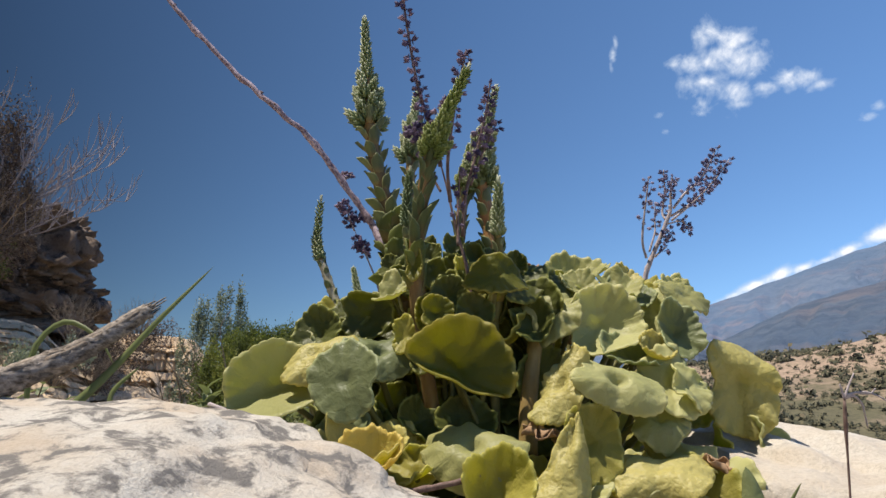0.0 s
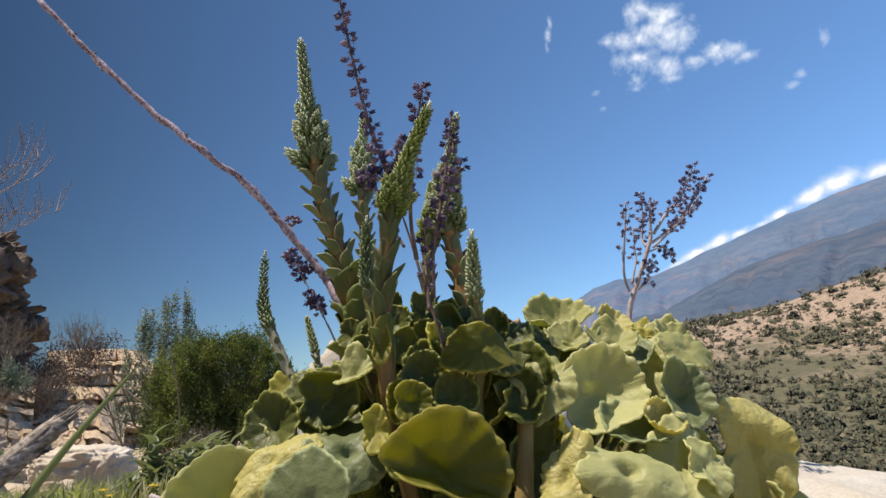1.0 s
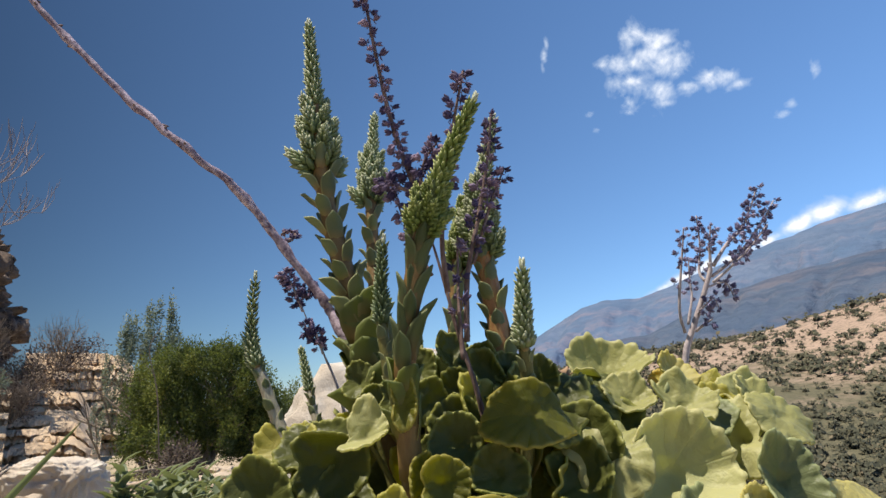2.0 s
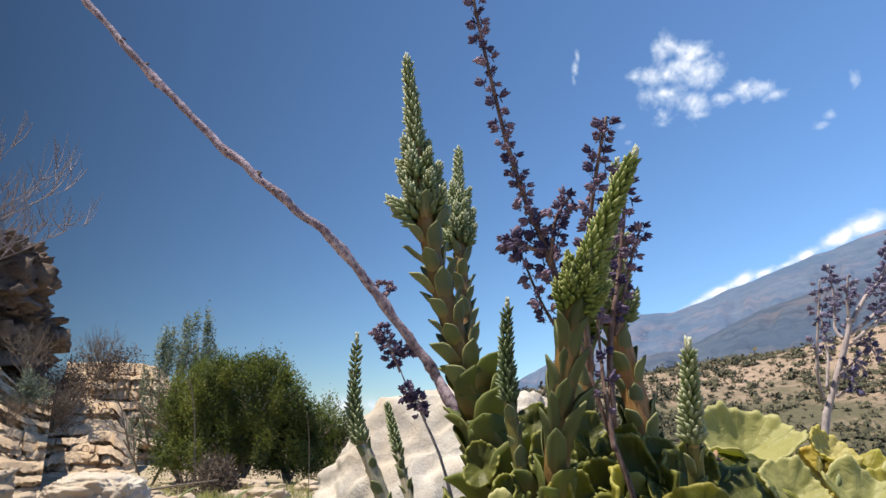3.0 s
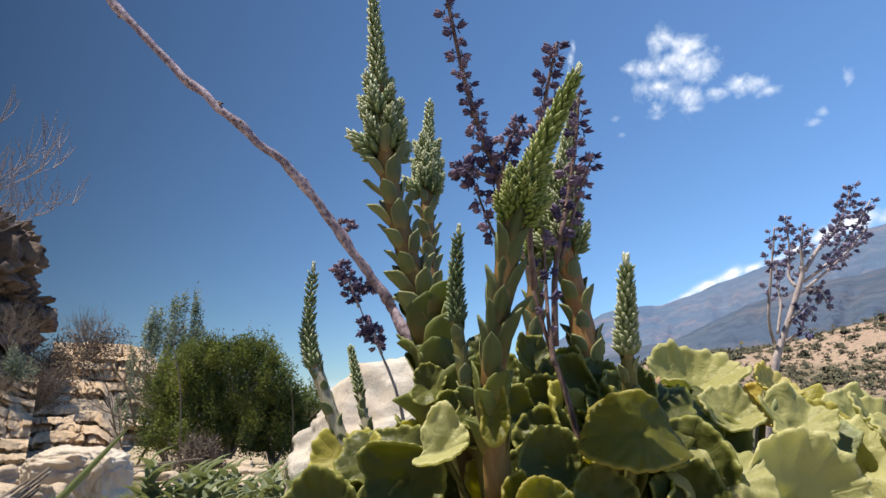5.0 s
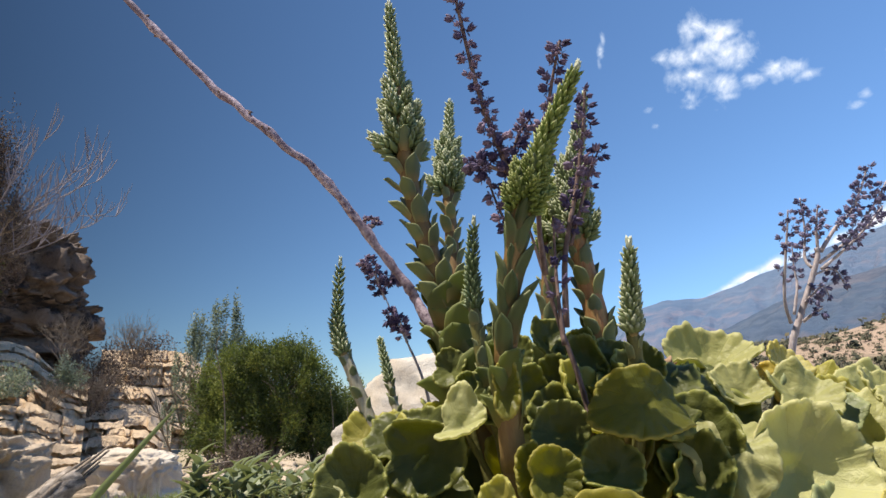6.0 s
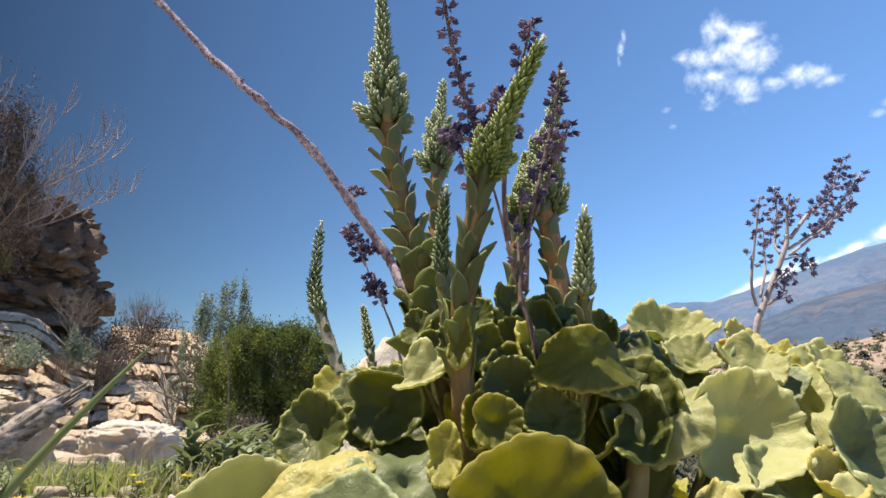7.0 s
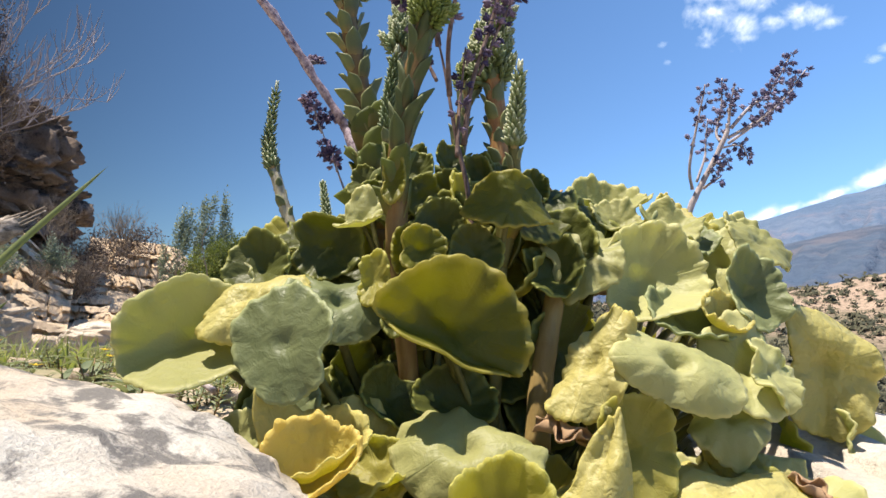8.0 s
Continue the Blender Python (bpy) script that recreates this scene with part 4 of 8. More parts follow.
leaf((-0.0824, 0.4900, 0.1599), 0.0187, yaw=-15, pitch=23, spin=0, material=M_LEAF_DARK_SHADE, cup=0.44, wave=0.05)
leaf((-0.0355, 0.4470, 0.1472), 0.0231, yaw=10, pitch=45, spin=0, material=M_LEAF_GREY, aspect=1.05, cup=-0.1, bend=-0.7, bend_dir=90, wave=0.10, dimple=0.3)
leaf((-0.0330, 0.4860, 0.1870), 0.0185, yaw=-16, pitch=24, spin=0, material=M_LEAF_PALE, aspect=0.62, cup=0.15, lip=5.0, lip_dir=-75, lip_at=-0.05, lip_max=1.0, wave=0.08, dimple=0.05, stalk=0.0016, label='pale leaf folded across its middle')
leaf((-0.0400, 0.4240, 0.0765), 0.0215, yaw=-4, pitch=58, spin=0, material=M_LEAF_YELLOW, aspect=1.15, cup=0.95, lumpy=0.05, wave=0.10, waves=4, ruffle=0.04, dimple=0.0, lip=0.0, label='yellow leaf curled into a cup with a scalloped rim')
leaf((-0.0597, 0.5200, 0.1686), 0.0187, yaw=-10, pitch=30, spin=0, material=M_LEAF_DARK_SHADE, aspect=1.0, cup=0.2, wave=0.1)
leaf((-0.0436, 0.5000, 0.1595), 0.0157, yaw=10, pitch=26, spin=0, material=M_LEAF_DARK_SHADE, aspect=0.9, cup=0.2, wave=0.1)
leaf((-0.0867, 0.5200, 0.1546), 0.0164, yaw=-10, pitch=40, spin=0, material=M_LEAF_DARK_SHADE, aspect=0.9, cup=0.2, wave=0.1)
leaf((-0.0330, 0.4040, 0.0780), 0.0165, yaw=-10, pitch=50, spin=40, material=M_LEAF_GOLD, aspect=1.2, cup=1.0, lumpy=0.08, wave=0.13, waves=4, ruffle=0.04, dimple=0.0, lip=0.0, label='golden yellow curled leaf')
leaf((-0.0709, 0.4320, 0.0810), 0.0157, yaw=-30, pitch=28, spin=0, material=M_LEAF_SAGE, aspect=0.9, cup=0.2, wave=0.12)
leaf((0.0215, 0.4120, 0.0935), 0.0290, yaw=-20, pitch=46, spin=160, material=M_LEAF_SAGE, aspect=1.1, cup=-0.22, bend=-0.8, bend_dir=105, wave=0.08, dimple=0.22, lumpy=0.10)
leaf((0.0360, 0.3960, 0.0690), 0.0200, yaw=-18, pitch=34, spin=20, material=M_LEAF, aspect=1.0, cup=0.75, lip=2.2, lip_dir=150, lip_at=0.2, lip_max=1.2, wave=0.10, lumpy=0.10)
leaf((0.0735, 0.4020, 0.0835), 0.0315, yaw=-30, pitch=26, spin=-2, material=M_LEAF_YELLOW, aspect=0.92, cup=0.05, taper=0.93, lip=-7.0, lip_dir=6, lip_at=0.04, lip_max=1.25, lumpy=0.14, wave=0.05, ruffle=0.03, dimple=0.0, label='puckered yellow leaf folded into a cone')
leaf((0.0883, 0.4200, 0.0937), 0.0239, yaw=10, pitch=10, spin=0, material=M_LEAF, aspect=0.8, cup=0.25, wave=0.06)
leaf((0.1089, 0.4750, 0.1666), 0.0294, yaw=8, pitch=14, spin=0, material=M_LEAF_PALE, aspect=0.95, cup=0.42, lip=2.0, lip_dir=-60, lip_at=0.1, lip_max=0.8, wave=0.10, lumpy=0.07)
leaf((0.0765, 0.4680, 0.1765), 0.0230, yaw=-20, pitch=32, spin=20, material=M_LEAF_SAGE, aspect=0.9, cup=0.12, bend=-1.0, bend_dir=50, wave=0.12, waves=4)
leaf((0.0647, 0.4680, 0.1652), 0.0175, yaw=-20, pitch=33, spin=20, material=M_LEAF_DARK_SHADE, aspect=0.8, cup=0.44, wave=0.14, waves=4)
leaf((0.1064, 0.4200, 0.1310), 0.0212, yaw=10, pitch=40, spin=-30, material=M_LEAF_PALE, aspect=1.32, cup=-0.10, bend=-0.85, bend_dir=90, lip=0.0, wave=0.10, waves=2, ruffle=0.02, lumpy=0.12, dimple=0.34)
leaf((0.0747, 0.4280, 0.1278), 0.0288, yaw=-36, pitch=30, spin=-12, material=M_LEAF_YELLOW, aspect=0.66, cup=0.0, taper=0.35, bend=-0.9, bend_dir=0, lumpy=0.05, wave=0.10, waves=4, label='puckered pale yellow leaf folded downwards')
leaf((0.1568, 0.4900, 0.1818), 0.0225, yaw=-25, pitch=34, spin=0, material=M_LEAF_PALE, aspect=0.95, cup=0.2, bend=-0.8, bend_dir=55, wave=0.12, waves=3, dimple=0.35)
leaf((0.1708, 0.4800, 0.1912), 0.0167, yaw=25, pitch=42, spin=0, material=M_LEAF_SAGE, aspect=1.25, cup=-0.1, wave=0.10)
leaf((0.1456, 0.4400, 0.1295), 0.0255, yaw=2, pitch=34, spin=0, material=M_LEAF_PALE, aspect=0.85, cup=0.1, bend=-0.7, bend_dir=0, wave=0.10)
leaf((0.1529, 0.4350, 0.1280), 0.0171, yaw=30, pitch=30, spin=0, material=M_LEAF_PALE, aspect=0.75, cup=0.1, wave=0.22, waves=4)
leaf((0.2021, 0.4750, 0.1320), 0.0345, yaw=-6, pitch=-6, spin=0, material=M_LEAF_YELLOW, aspect=0.74, cup=0.10, lip=-2.6, lip_dir=64, lip_at=0.22, lip_max=1.2, lumpy=0.12, wave=0.08, waves=5, label='large yellow-green leaf with a rolled rim')
leaf((0.2166, 0.4800, 0.0989), 0.0226, yaw=30, pitch=23, spin=0, material=M_LEAF_PALE, aspect=0.6, cup=0.34, wave=0.2, waves=4, stalk=0)
leaf((0.1234, 0.4100, 0.0838), 0.0249, yaw=-20, pitch=58, spin=0, material=M_LEAF_YELLOW, aspect=1.15, cup=-0.1, bend=-1.2, bend_dir=90, lumpy=0.05, wave=0.16, waves=4, label='crumpled yellow leaf')
leaf((0.1404, 0.4300, 0.0924), 0.0216, yaw=-16, pitch=48, spin=0, material=M_LEAF_YELLOW, aspect=1.1, cup=-0.1, bend=-1.3, bend_dir=60, lumpy=0.05, wave=0.16, waves=5, label='puckered yellow-green leaf folded over')
leaf((0.1120, 0.5650, 0.2150), 0.0222, yaw=-4, pitch=56, spin=0, material=M_LEAF_SAGE, aspect=1.2, cup=0.66, wave=0.10, lumpy=0.14, lip=0.0, label='sage leaf with a puckered yellowing face')
leaf((0.1500, 0.5550, 0.2050), 0.0170, yaw=8, pitch=40, spin=0, material=M_LEAF_GOLD, aspect=1.0, cup=0.34, lumpy=0.12, wave=0.16, label='golden puckered leaf')
leaf((0.0924, 0.5350, 0.2080), 0.0180, yaw=-12, pitch=43, spin=0, material=M_LEAF_DARK_SHADE, aspect=1.1, cup=-0.3, wave=0.08)
leaf((0.1371, 0.5000, 0.1916), 0.0197, yaw=10, pitch=53, spin=0, material=M_LEAF_GREY, aspect=1.0, cup=0.29, wave=0.1)
leaf((0.1600, 0.5200, 0.1953), 0.0162, yaw=20, pitch=55, spin=0, material=M_LEAF, aspect=1.0, cup=0.39, wave=0.12)
leaf((0.1778, 0.5100, 0.1954), 0.0179, yaw=25, pitch=45, spin=0, material=M_LEAF_SAGE, aspect=1.0, cup=0.39, wave=0.12)
leaf((0.1576, 0.4650, 0.1630), 0.0201, yaw=10, pitch=18, spin=0, material=M_LEAF_GREY, aspect=0.8, cup=0.34, wave=0.1)
leaf((0.1325, 0.4300, 0.1095), 0.0196, yaw=-10, pitch=40, spin=0, material=M_LEAF_SAGE, aspect=0.95, cup=-0.2, wave=0.16, waves=4)
leaf((0.1273, 0.4600, 0.1455), 0.0203, yaw=5, pitch=53, spin=0, material=M_LEAF_GREY, aspect=1.1, cup=0.44, wave=0.1)
leaf((0.1404, 0.4550, 0.1472), 0.0123, yaw=5, pitch=48, spin=0, material=M_LEAF_YELLOW, aspect=1.0, cup=0.8, lumpy=0.05, wave=0.1)
leaf((0.0099, 0.4800, 0.1830), 0.0188, yaw=-5, pitch=27, spin=0, material=M_LEAF_DARK_SHADE, aspect=0.85, cup=0.4, wave=0.12, stalk=0)
leaf((0.0300, 0.4900, 0.1830), 0.0209, yaw=10, pitch=23, spin=0, material=M_LEAF_DARK_SHADE, aspect=0.9, cup=0.4, wave=0.12)
leaf((0.0536, 0.4850, 0.2008), 0.0225, yaw=15, pitch=51, spin=30, material=M_LEAF_DARK_SHADE, aspect=1.2, cup=0.24, bend=-0.8, bend_dir=70, wave=0.1)
leaf((0.0281, 0.4950, 0.2042), 0.0188, yaw=0, pitch=43, spin=30, material=M_LEAF_DARK_SHADE, aspect=1.0, cup=0.34, wave=0.1)
leaf((-0.0130, 0.5100, 0.1978), 0.0168, yaw=-15, pitch=28, spin=0, material=M_LEAF_DARK_SHADE, aspect=0.8, cup=0.49, wave=0.1)
leaf((0.0004, 0.4700, 0.1736), 0.0153, yaw=-10, pitch=43, spin=0, material=M_LEAF_DARK_SHADE, aspect=0.9, cup=0.4, wave=0.15)
leaf((-0.0575, 0.5200, 0.1814), 0.0189, yaw=-20, pitch=48, spin=0, material=M_LEAF_DARK_SHADE, aspect=1.2, cup=0.34, wave=0.12)
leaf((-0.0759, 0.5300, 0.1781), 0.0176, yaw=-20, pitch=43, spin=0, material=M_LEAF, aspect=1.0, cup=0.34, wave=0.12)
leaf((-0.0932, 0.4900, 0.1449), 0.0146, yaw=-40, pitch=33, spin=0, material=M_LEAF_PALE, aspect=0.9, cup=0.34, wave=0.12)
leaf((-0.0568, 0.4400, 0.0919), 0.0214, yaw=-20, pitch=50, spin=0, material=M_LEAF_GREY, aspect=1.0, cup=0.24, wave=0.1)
leaf((-0.0064, 0.5000, 0.2190), 0.0122, yaw=-20, pitch=20, spin=0, material=M_LEAF_DARK_SHADE, aspect=0.85, cup=0.35, wave=0.12, stalk=0.0015)
leaf((0.0109, 0.5100, 0.2271), 0.0120, yaw=15, pitch=30, spin=0, material=M_LEAF_DARK_SHADE, aspect=0.85, cup=0.35, wave=0.12, stalk=0.0015)
leaf((0.0256, 0.5050, 0.2196), 0.0131, yaw=-10, pitch=12, spin=0, material=M_LEAF_DARK_SHADE, aspect=0.85, cup=0.35, wave=0.12, stalk=0.0015)
leaf((0.0384, 0.5000, 0.2166), 0.0118, yaw=20, pitch=25, spin=0, material=M_LEAF_DARK_SHADE, aspect=0.85, cup=0.35, wave=0.12, stalk=0.0015)
leaf((0.0139, 0.4900, 0.2050), 0.0130, yaw=-25, pitch=18, spin=0, material=M_LEAF_DARK_SHADE, aspect=0.85, cup=0.35, wave=0.12, stalk=0.0015)
leaf((-0.0029, 0.4850, 0.2021), 0.0121, yaw=10, pitch=10, spin=0, material=M_LEAF_DARK_SHADE, aspect=0.85, cup=0.35, wave=0.12, stalk=0.0015)
leaf((0.0418, 0.5300, 0.2339), 0.0116, yaw=-5, pitch=30, spin=0, material=M_LEAF_DARK_SHADE, aspect=0.85, cup=0.35, wave=0.12, stalk=0.0015)
leaf((0.0434, 0.4900, 0.2040), 0.0127, yaw=15, pitch=15, spin=0, material=M_LEAF_DARK_SHADE, aspect=0.85, cup=0.35, wave=0.12, stalk=0.0015)
leaf((-0.0178, 0.5000, 0.2051), 0.0115, yaw=-15, pitch=22, spin=0, material=M_LEAF_DARK_SHADE, aspect=0.85, cup=0.35, wave=0.12, stalk=0.0015)
leaf((-0.0290, 0.5000, 0.2009), 0.0115, yaw=20, pitch=12, spin=0, material=M_LEAF_DARK_SHADE, aspect=0.85, cup=0.35, wave=0.12, stalk=0.0015)
leaf((-0.0373, 0.5200, 0.2143), 0.0110, yaw=-20, pitch=28, spin=0, material=M_LEAF_DARK_SHADE, aspect=0.85, cup=0.35, wave=0.12, stalk=0.0015)
leaf((-0.0108, 0.5300, 0.2335), 0.0101, yaw=5, pitch=25, spin=0, material=M_LEAF_DARK_SHADE, aspect=0.85, cup=0.35, wave=0.12, stalk=0.0015)
leaf((0.0549, 0.5000, 0.2126), 0.0120, yaw=-12, pitch=20, spin=0, material=M_LEAF_DARK_SHADE, aspect=0.85, cup=0.35, wave=0.12, stalk=0.0015)
leaf((0.1304, 0.5000, 0.1968), 0.0173, yaw=0, pitch=50, spin=0, material=M_LEAF_SAGE, aspect=1.0, cup=0.44, wave=0.15, waves=4)
leaf((0.1803, 0.5300, 0.1990), 0.0174, yaw=20, pitch=45, spin=0, material=M_LEAF_PALE, aspect=1.0, cup=0.44, wave=0.12)
leaf((0.1625, 0.5400, 0.2042), 0.0136, yaw=10, pitch=53, spin=0, material=M_LEAF, aspect=1.0, cup=0.44, wave=0.12)
leaf((0.1505, 0.5500, 0.2145), 0.0129, yaw=20, pitch=43, spin=0, material=M_LEAF_YELLOW, aspect=0.9, cup=0.44, lumpy=0.05, wave=0.12)
leaf((0.1050, 0.5100, 0.2001), 0.0152, yaw=0, pitch=53, spin=0, material=M_LEAF_SAGE, aspect=1.0, cup=0.44, wave=0.12)
leaf((-0.0221, 0.4926, 0.0813), 0.0194, yaw=-45, pitch=8, spin=330, material=M_LEAF_YELLOW, cup=0.45, bend=0.0, bend_dir=39, wave=0.14)
leaf((0.0771, 0.5173, 0.0630), 0.0252, yaw=-14, pitch=16, spin=298, material=M_LEAF_YELLOW, cup=0.12, bend=-0.7, bend_dir=34, wave=0.14)
leaf((0.0023, 0.5670, 0.1173), 0.0160, yaw=4, pitch=53, spin=218, material=M_LEAF_DARK_SHADE, cup=0.30, bend=0.6, bend_dir=32, wave=0.14)
leaf((0.0563, 0.4907, 0.1422), 0.0183, yaw=24, pitch=35, spin=327, material=M_LEAF_DARK_SHADE, cup=0.26, bend=-0.7, bend_dir=152, wave=0.14)
leaf((0.0678, 0.5368, 0.1078), 0.0184, yaw=2, pitch=13, spin=292, material=M_LEAF_DARK_SHADE, cup=0.02, bend=0.0, bend_dir=83, wave=0.14)
leaf((0.2292, 0.5517, 0.0783), 0.0224, yaw=70, pitch=12, spin=23, material=M_LEAF_PALE, cup=0.29, bend=1.0, bend_dir=49, wave=0.14)
leaf((0.0174, 0.5841, 0.0776), 0.0161, yaw=-7, pitch=54, spin=22, material=M_LEAF_PALE, cup=0.12, bend=0.6, bend_dir=21, wave=0.14)
leaf((0.2084, 0.5193, 0.0466), 0.0256, yaw=46, pitch=9, spin=102, material=M_LEAF_DARK_SHADE, cup=0.43, bend=0.0, bend_dir=58, wave=0.14)
leaf((0.0062, 0.4997, 0.1099), 0.0225, yaw=6, pitch=52, spin=27, material=M_LEAF_DARK_SHADE, cup=0.28, bend=1.0, bend_dir=52, wave=0.14)
leaf((-0.0175, 0.5630, 0.0599), 0.0200, yaw=-19, pitch=24, spin=131, material=M_LEAF_YELLOW, cup=0.16, bend=-0.7, bend_dir=102, wave=0.14)
leaf((0.0450, 0.5074, 0.1408), 0.0231, yaw=-24, pitch=8, spin=214, material=M_LEAF_DARK_SHADE, cup=0.44, bend=0.0, bend_dir=98, wave=0.14)
leaf((0.0923, 0.5236, 0.0487), 0.0260, yaw=34, pitch=21, spin=234, material=M_LEAF_PALE, cup=0.21, bend=0.6, bend_dir=78, wave=0.14)
leaf((0.0623, 0.5091, 0.0916), 0.0174, yaw=13, pitch=28, spin=67, material=M_LEAF_DARK_SHADE, cup=0.02, bend=-0.7, bend_dir=43, wave=0.14)
leaf((-0.0313, 0.5109, 0.1227), 0.0252, yaw=-49, pitch=7, spin=203, material=M_LEAF_DARK_SHADE, cup=0.45, bend=1.0, bend_dir=173, wave=0.14)
leaf((0.1155, 0.6017, 0.1162), 0.0197, yaw=-4, pitch=26, spin=334, material=M_LEAF, cup=0.40, bend=0.6, bend_dir=60, wave=0.14)
leaf((0.1168, 0.5915, 0.1086), 0.0222, yaw=42, pitch=34, spin=246, material=M_LEAF_DARK_SHADE, cup=0.15, bend=1.0, bend_dir=172, wave=0.14)
leaf((-0.0755, 0.6159, 0.1129), 0.0249, yaw=-33, pitch=7, spin=45, material=M_LEAF_DARK_SHADE, cup=0.44, bend=0.0, bend_dir=156, wave=0.14)
leaf((0.1270, 0.5440, 0.0906), 0.0238, yaw=21, pitch=26, spin=76, material=M_LEAF_PALE, cup=0.01, bend=-0.7, bend_dir=20, wave=0.14)
leaf((0.1673, 0.5892, 0.1182), 0.0172, yaw=44, pitch=53, spin=241, material=M_LEAF_DARK_SHADE, cup=0.37, bend=1.0, bend_dir=164, wave=0.14)
leaf((0.0451, 0.4892, 0.1170), 0.0178, yaw=-24, pitch=35, spin=278, material=M_LEAF_DARK_SHADE, cup=0.02, bend=0.0, bend_dir=138, wave=0.14)
leaf((0.0726, 0.4795, 0.1310), 0.0210, yaw=27, pitch=9, spin=137, material=M_LEAF_DARK_SHADE, cup=0.35, bend=-0.7, bend_dir=69, wave=0.14)
leaf((0.1504, 0.5995, 0.0809), 0.0238, yaw=9, pitch=55, spin=131, material=M_LEAF_GREY, cup=0.19, bend=1.0, bend_dir=12, wave=0.14)
leaf((0.1908, 0.5058, 0.0670), 0.0238, yaw=69, pitch=28, spin=60, material=M_LEAF_YELLOW, cup=0.07, bend=0.6, bend_dir=58, wave=0.14)
leaf((0.1837, 0.5147, 0.1193), 0.0221, yaw=17, pitch=14, spin=43, material=M_LEAF, cup=0.22, bend=1.0, bend_dir=94, wave=0.14)
leaf((0.0718, 0.5364, 0.0757), 0.0245, yaw=-8, pitch=14, spin=0, material=M_LEAF, cup=0.27, bend=-0.7, bend_dir=97, wave=0.14)
leaf((0.2000, 0.5891, 0.0838), 0.0198, yaw=70, pitch=32, spin=222, material=M_LEAF_GREY, cup=0.06, bend=-0.7, bend_dir=177, wave=0.14)
leaf((0.0122, 0.5395, 0.1060), 0.0181, yaw=-2, pitch=39, spin=338, material=M_LEAF_DARK_SHADE, cup=0.09, bend=-0.7, bend_dir=121, wave=0.14)
leaf((0.1915, 0.4889, 0.0912), 0.0191, yaw=70, pitch=23, spin=62, material=M_LEAF, cup=0.27, bend=0.0, bend_dir=144, wave=0.14)
leaf((0.1664, 0.6134, 0.0583), 0.0213, yaw=45, pitch=32, spin=337, material=M_LEAF_YELLOW, cup=0.42, bend=0.0, bend_dir=30, wave=0.14)
leaf((0.0581, 0.6039, 0.0683), 0.0244, yaw=20, pitch=41, spin=247, material=M_LEAF, cup=0.11, bend=1.0, bend_dir=126, wave=0.14)
leaf((0.0022, 0.5107, 0.0772), 0.0249, yaw=-9, pitch=59, spin=144, material=M_LEAF_GREY, cup=0.44, bend=-0.7, bend_dir=51, wave=0.14)
leaf((0.0358, 0.4799, 0.0637), 0.0218, yaw=-2, pitch=43, spin=131, material=M_LEAF_GREY, cup=0.28, bend=0.6, bend_dir=92, wave=0.14)
leaf((0.0512, 0.6150, 0.1111), 0.0250, yaw=-8, pitch=48, spin=272, material=M_LEAF_DARK_SHADE, cup=0.22, bend=1.0, bend_dir=160, wave=0.14)
leaf((0.1567, 0.4991, 0.0658), 0.0168, yaw=25, pitch=57, spin=284, material=M_LEAF_DARK_SHADE, cup=0.28, bend=-0.7, bend_dir=3, wave=0.14)
leaf((-0.0190, 0.5847, 0.0642), 0.0180, yaw=2, pitch=9, spin=316, material=M_LEAF_DARK_SHADE, cup=0.13, bend=0.6, bend_dir=131, wave=0.14)
leaf((0.1162, 0.6133, 0.1320), 0.0226, yaw=36, pitch=35, spin=260, material=M_LEAF, cup=0.07, bend=1.0, bend_dir=27, wave=0.14)
leaf((0.1786, 0.5468, 0.0503), 0.0178, yaw=25, pitch=53, spin=140, material=M_LEAF_DARK_SHADE, cup=0.14, bend=1.0, bend_dir=59, wave=0.14)
leaf((0.0276, 0.5381, 0.0479), 0.0256, yaw=14, pitch=6, spin=54, material=M_LEAF_PALE, cup=0.05, bend=0.0, bend_dir=41, wave=0.14)
leaf((0.0827, 0.5457, 0.1198), 0.0260, yaw=-7, pitch=50, spin=254, material=M_LEAF_DARK_SHADE, cup=0.42, bend=1.0, bend_dir=60, wave=0.14)
leaf((-0.0431, 0.5533, 0.0610), 0.0189, yaw=-34, pitch=54, spin=334, material=M_LEAF_YELLOW, cup=0.40, bend=0.0, bend_dir=147, wave=0.14)
leaf((-0.0300, 0.5602, 0.1170), 0.0203, yaw=-22, pitch=48, spin=300, material=M_LEAF_DARK_SHADE, cup=0.36, bend=0.0, bend_dir=160, wave=0.14)
leaf((0.1948, 0.6034, 0.0917), 0.0208, yaw=62, pitch=38, spin=355, material=M_LEAF_DARK_SHADE, cup=0.42, bend=0.6, bend_dir=128, wave=0.14)
leaf((0.0644, 0.5555, 0.1078), 0.0158, yaw=-9, pitch=16, spin=281, material=M_LEAF_DARK_SHADE, cup=0.41, bend=-0.7, bend_dir=21, wave=0.14)
leaf((0.2229, 0.5954, 0.0731), 0.0219, yaw=30, pitch=51, spin=224, material=M_LEAF, cup=0.40, bend=0.0, bend_dir=1, wave=0.14)
leaf((0.1302, 0.5083, 0.0689), 0.0258, yaw=42, pitch=23, spin=308, material=M_LEAF_DARK_SHADE, cup=0.27, bend=0.0, bend_dir=31, wave=0.14)
leaf((0.0629, 0.4871, 0.0979), 0.0181, yaw=5, pitch=35, spin=74, material=M_LEAF_DARK_SHADE, cup=0.32, bend=-0.7, bend_dir=31, wave=0.14)
leaf((-0.0941, 0.6040, 0.1014), 0.0195, yaw=-63, pitch=46, spin=225, material=M_LEAF_DARK_SHADE, cup=0.38, bend=-0.7, bend_dir=135, wave=0.14)
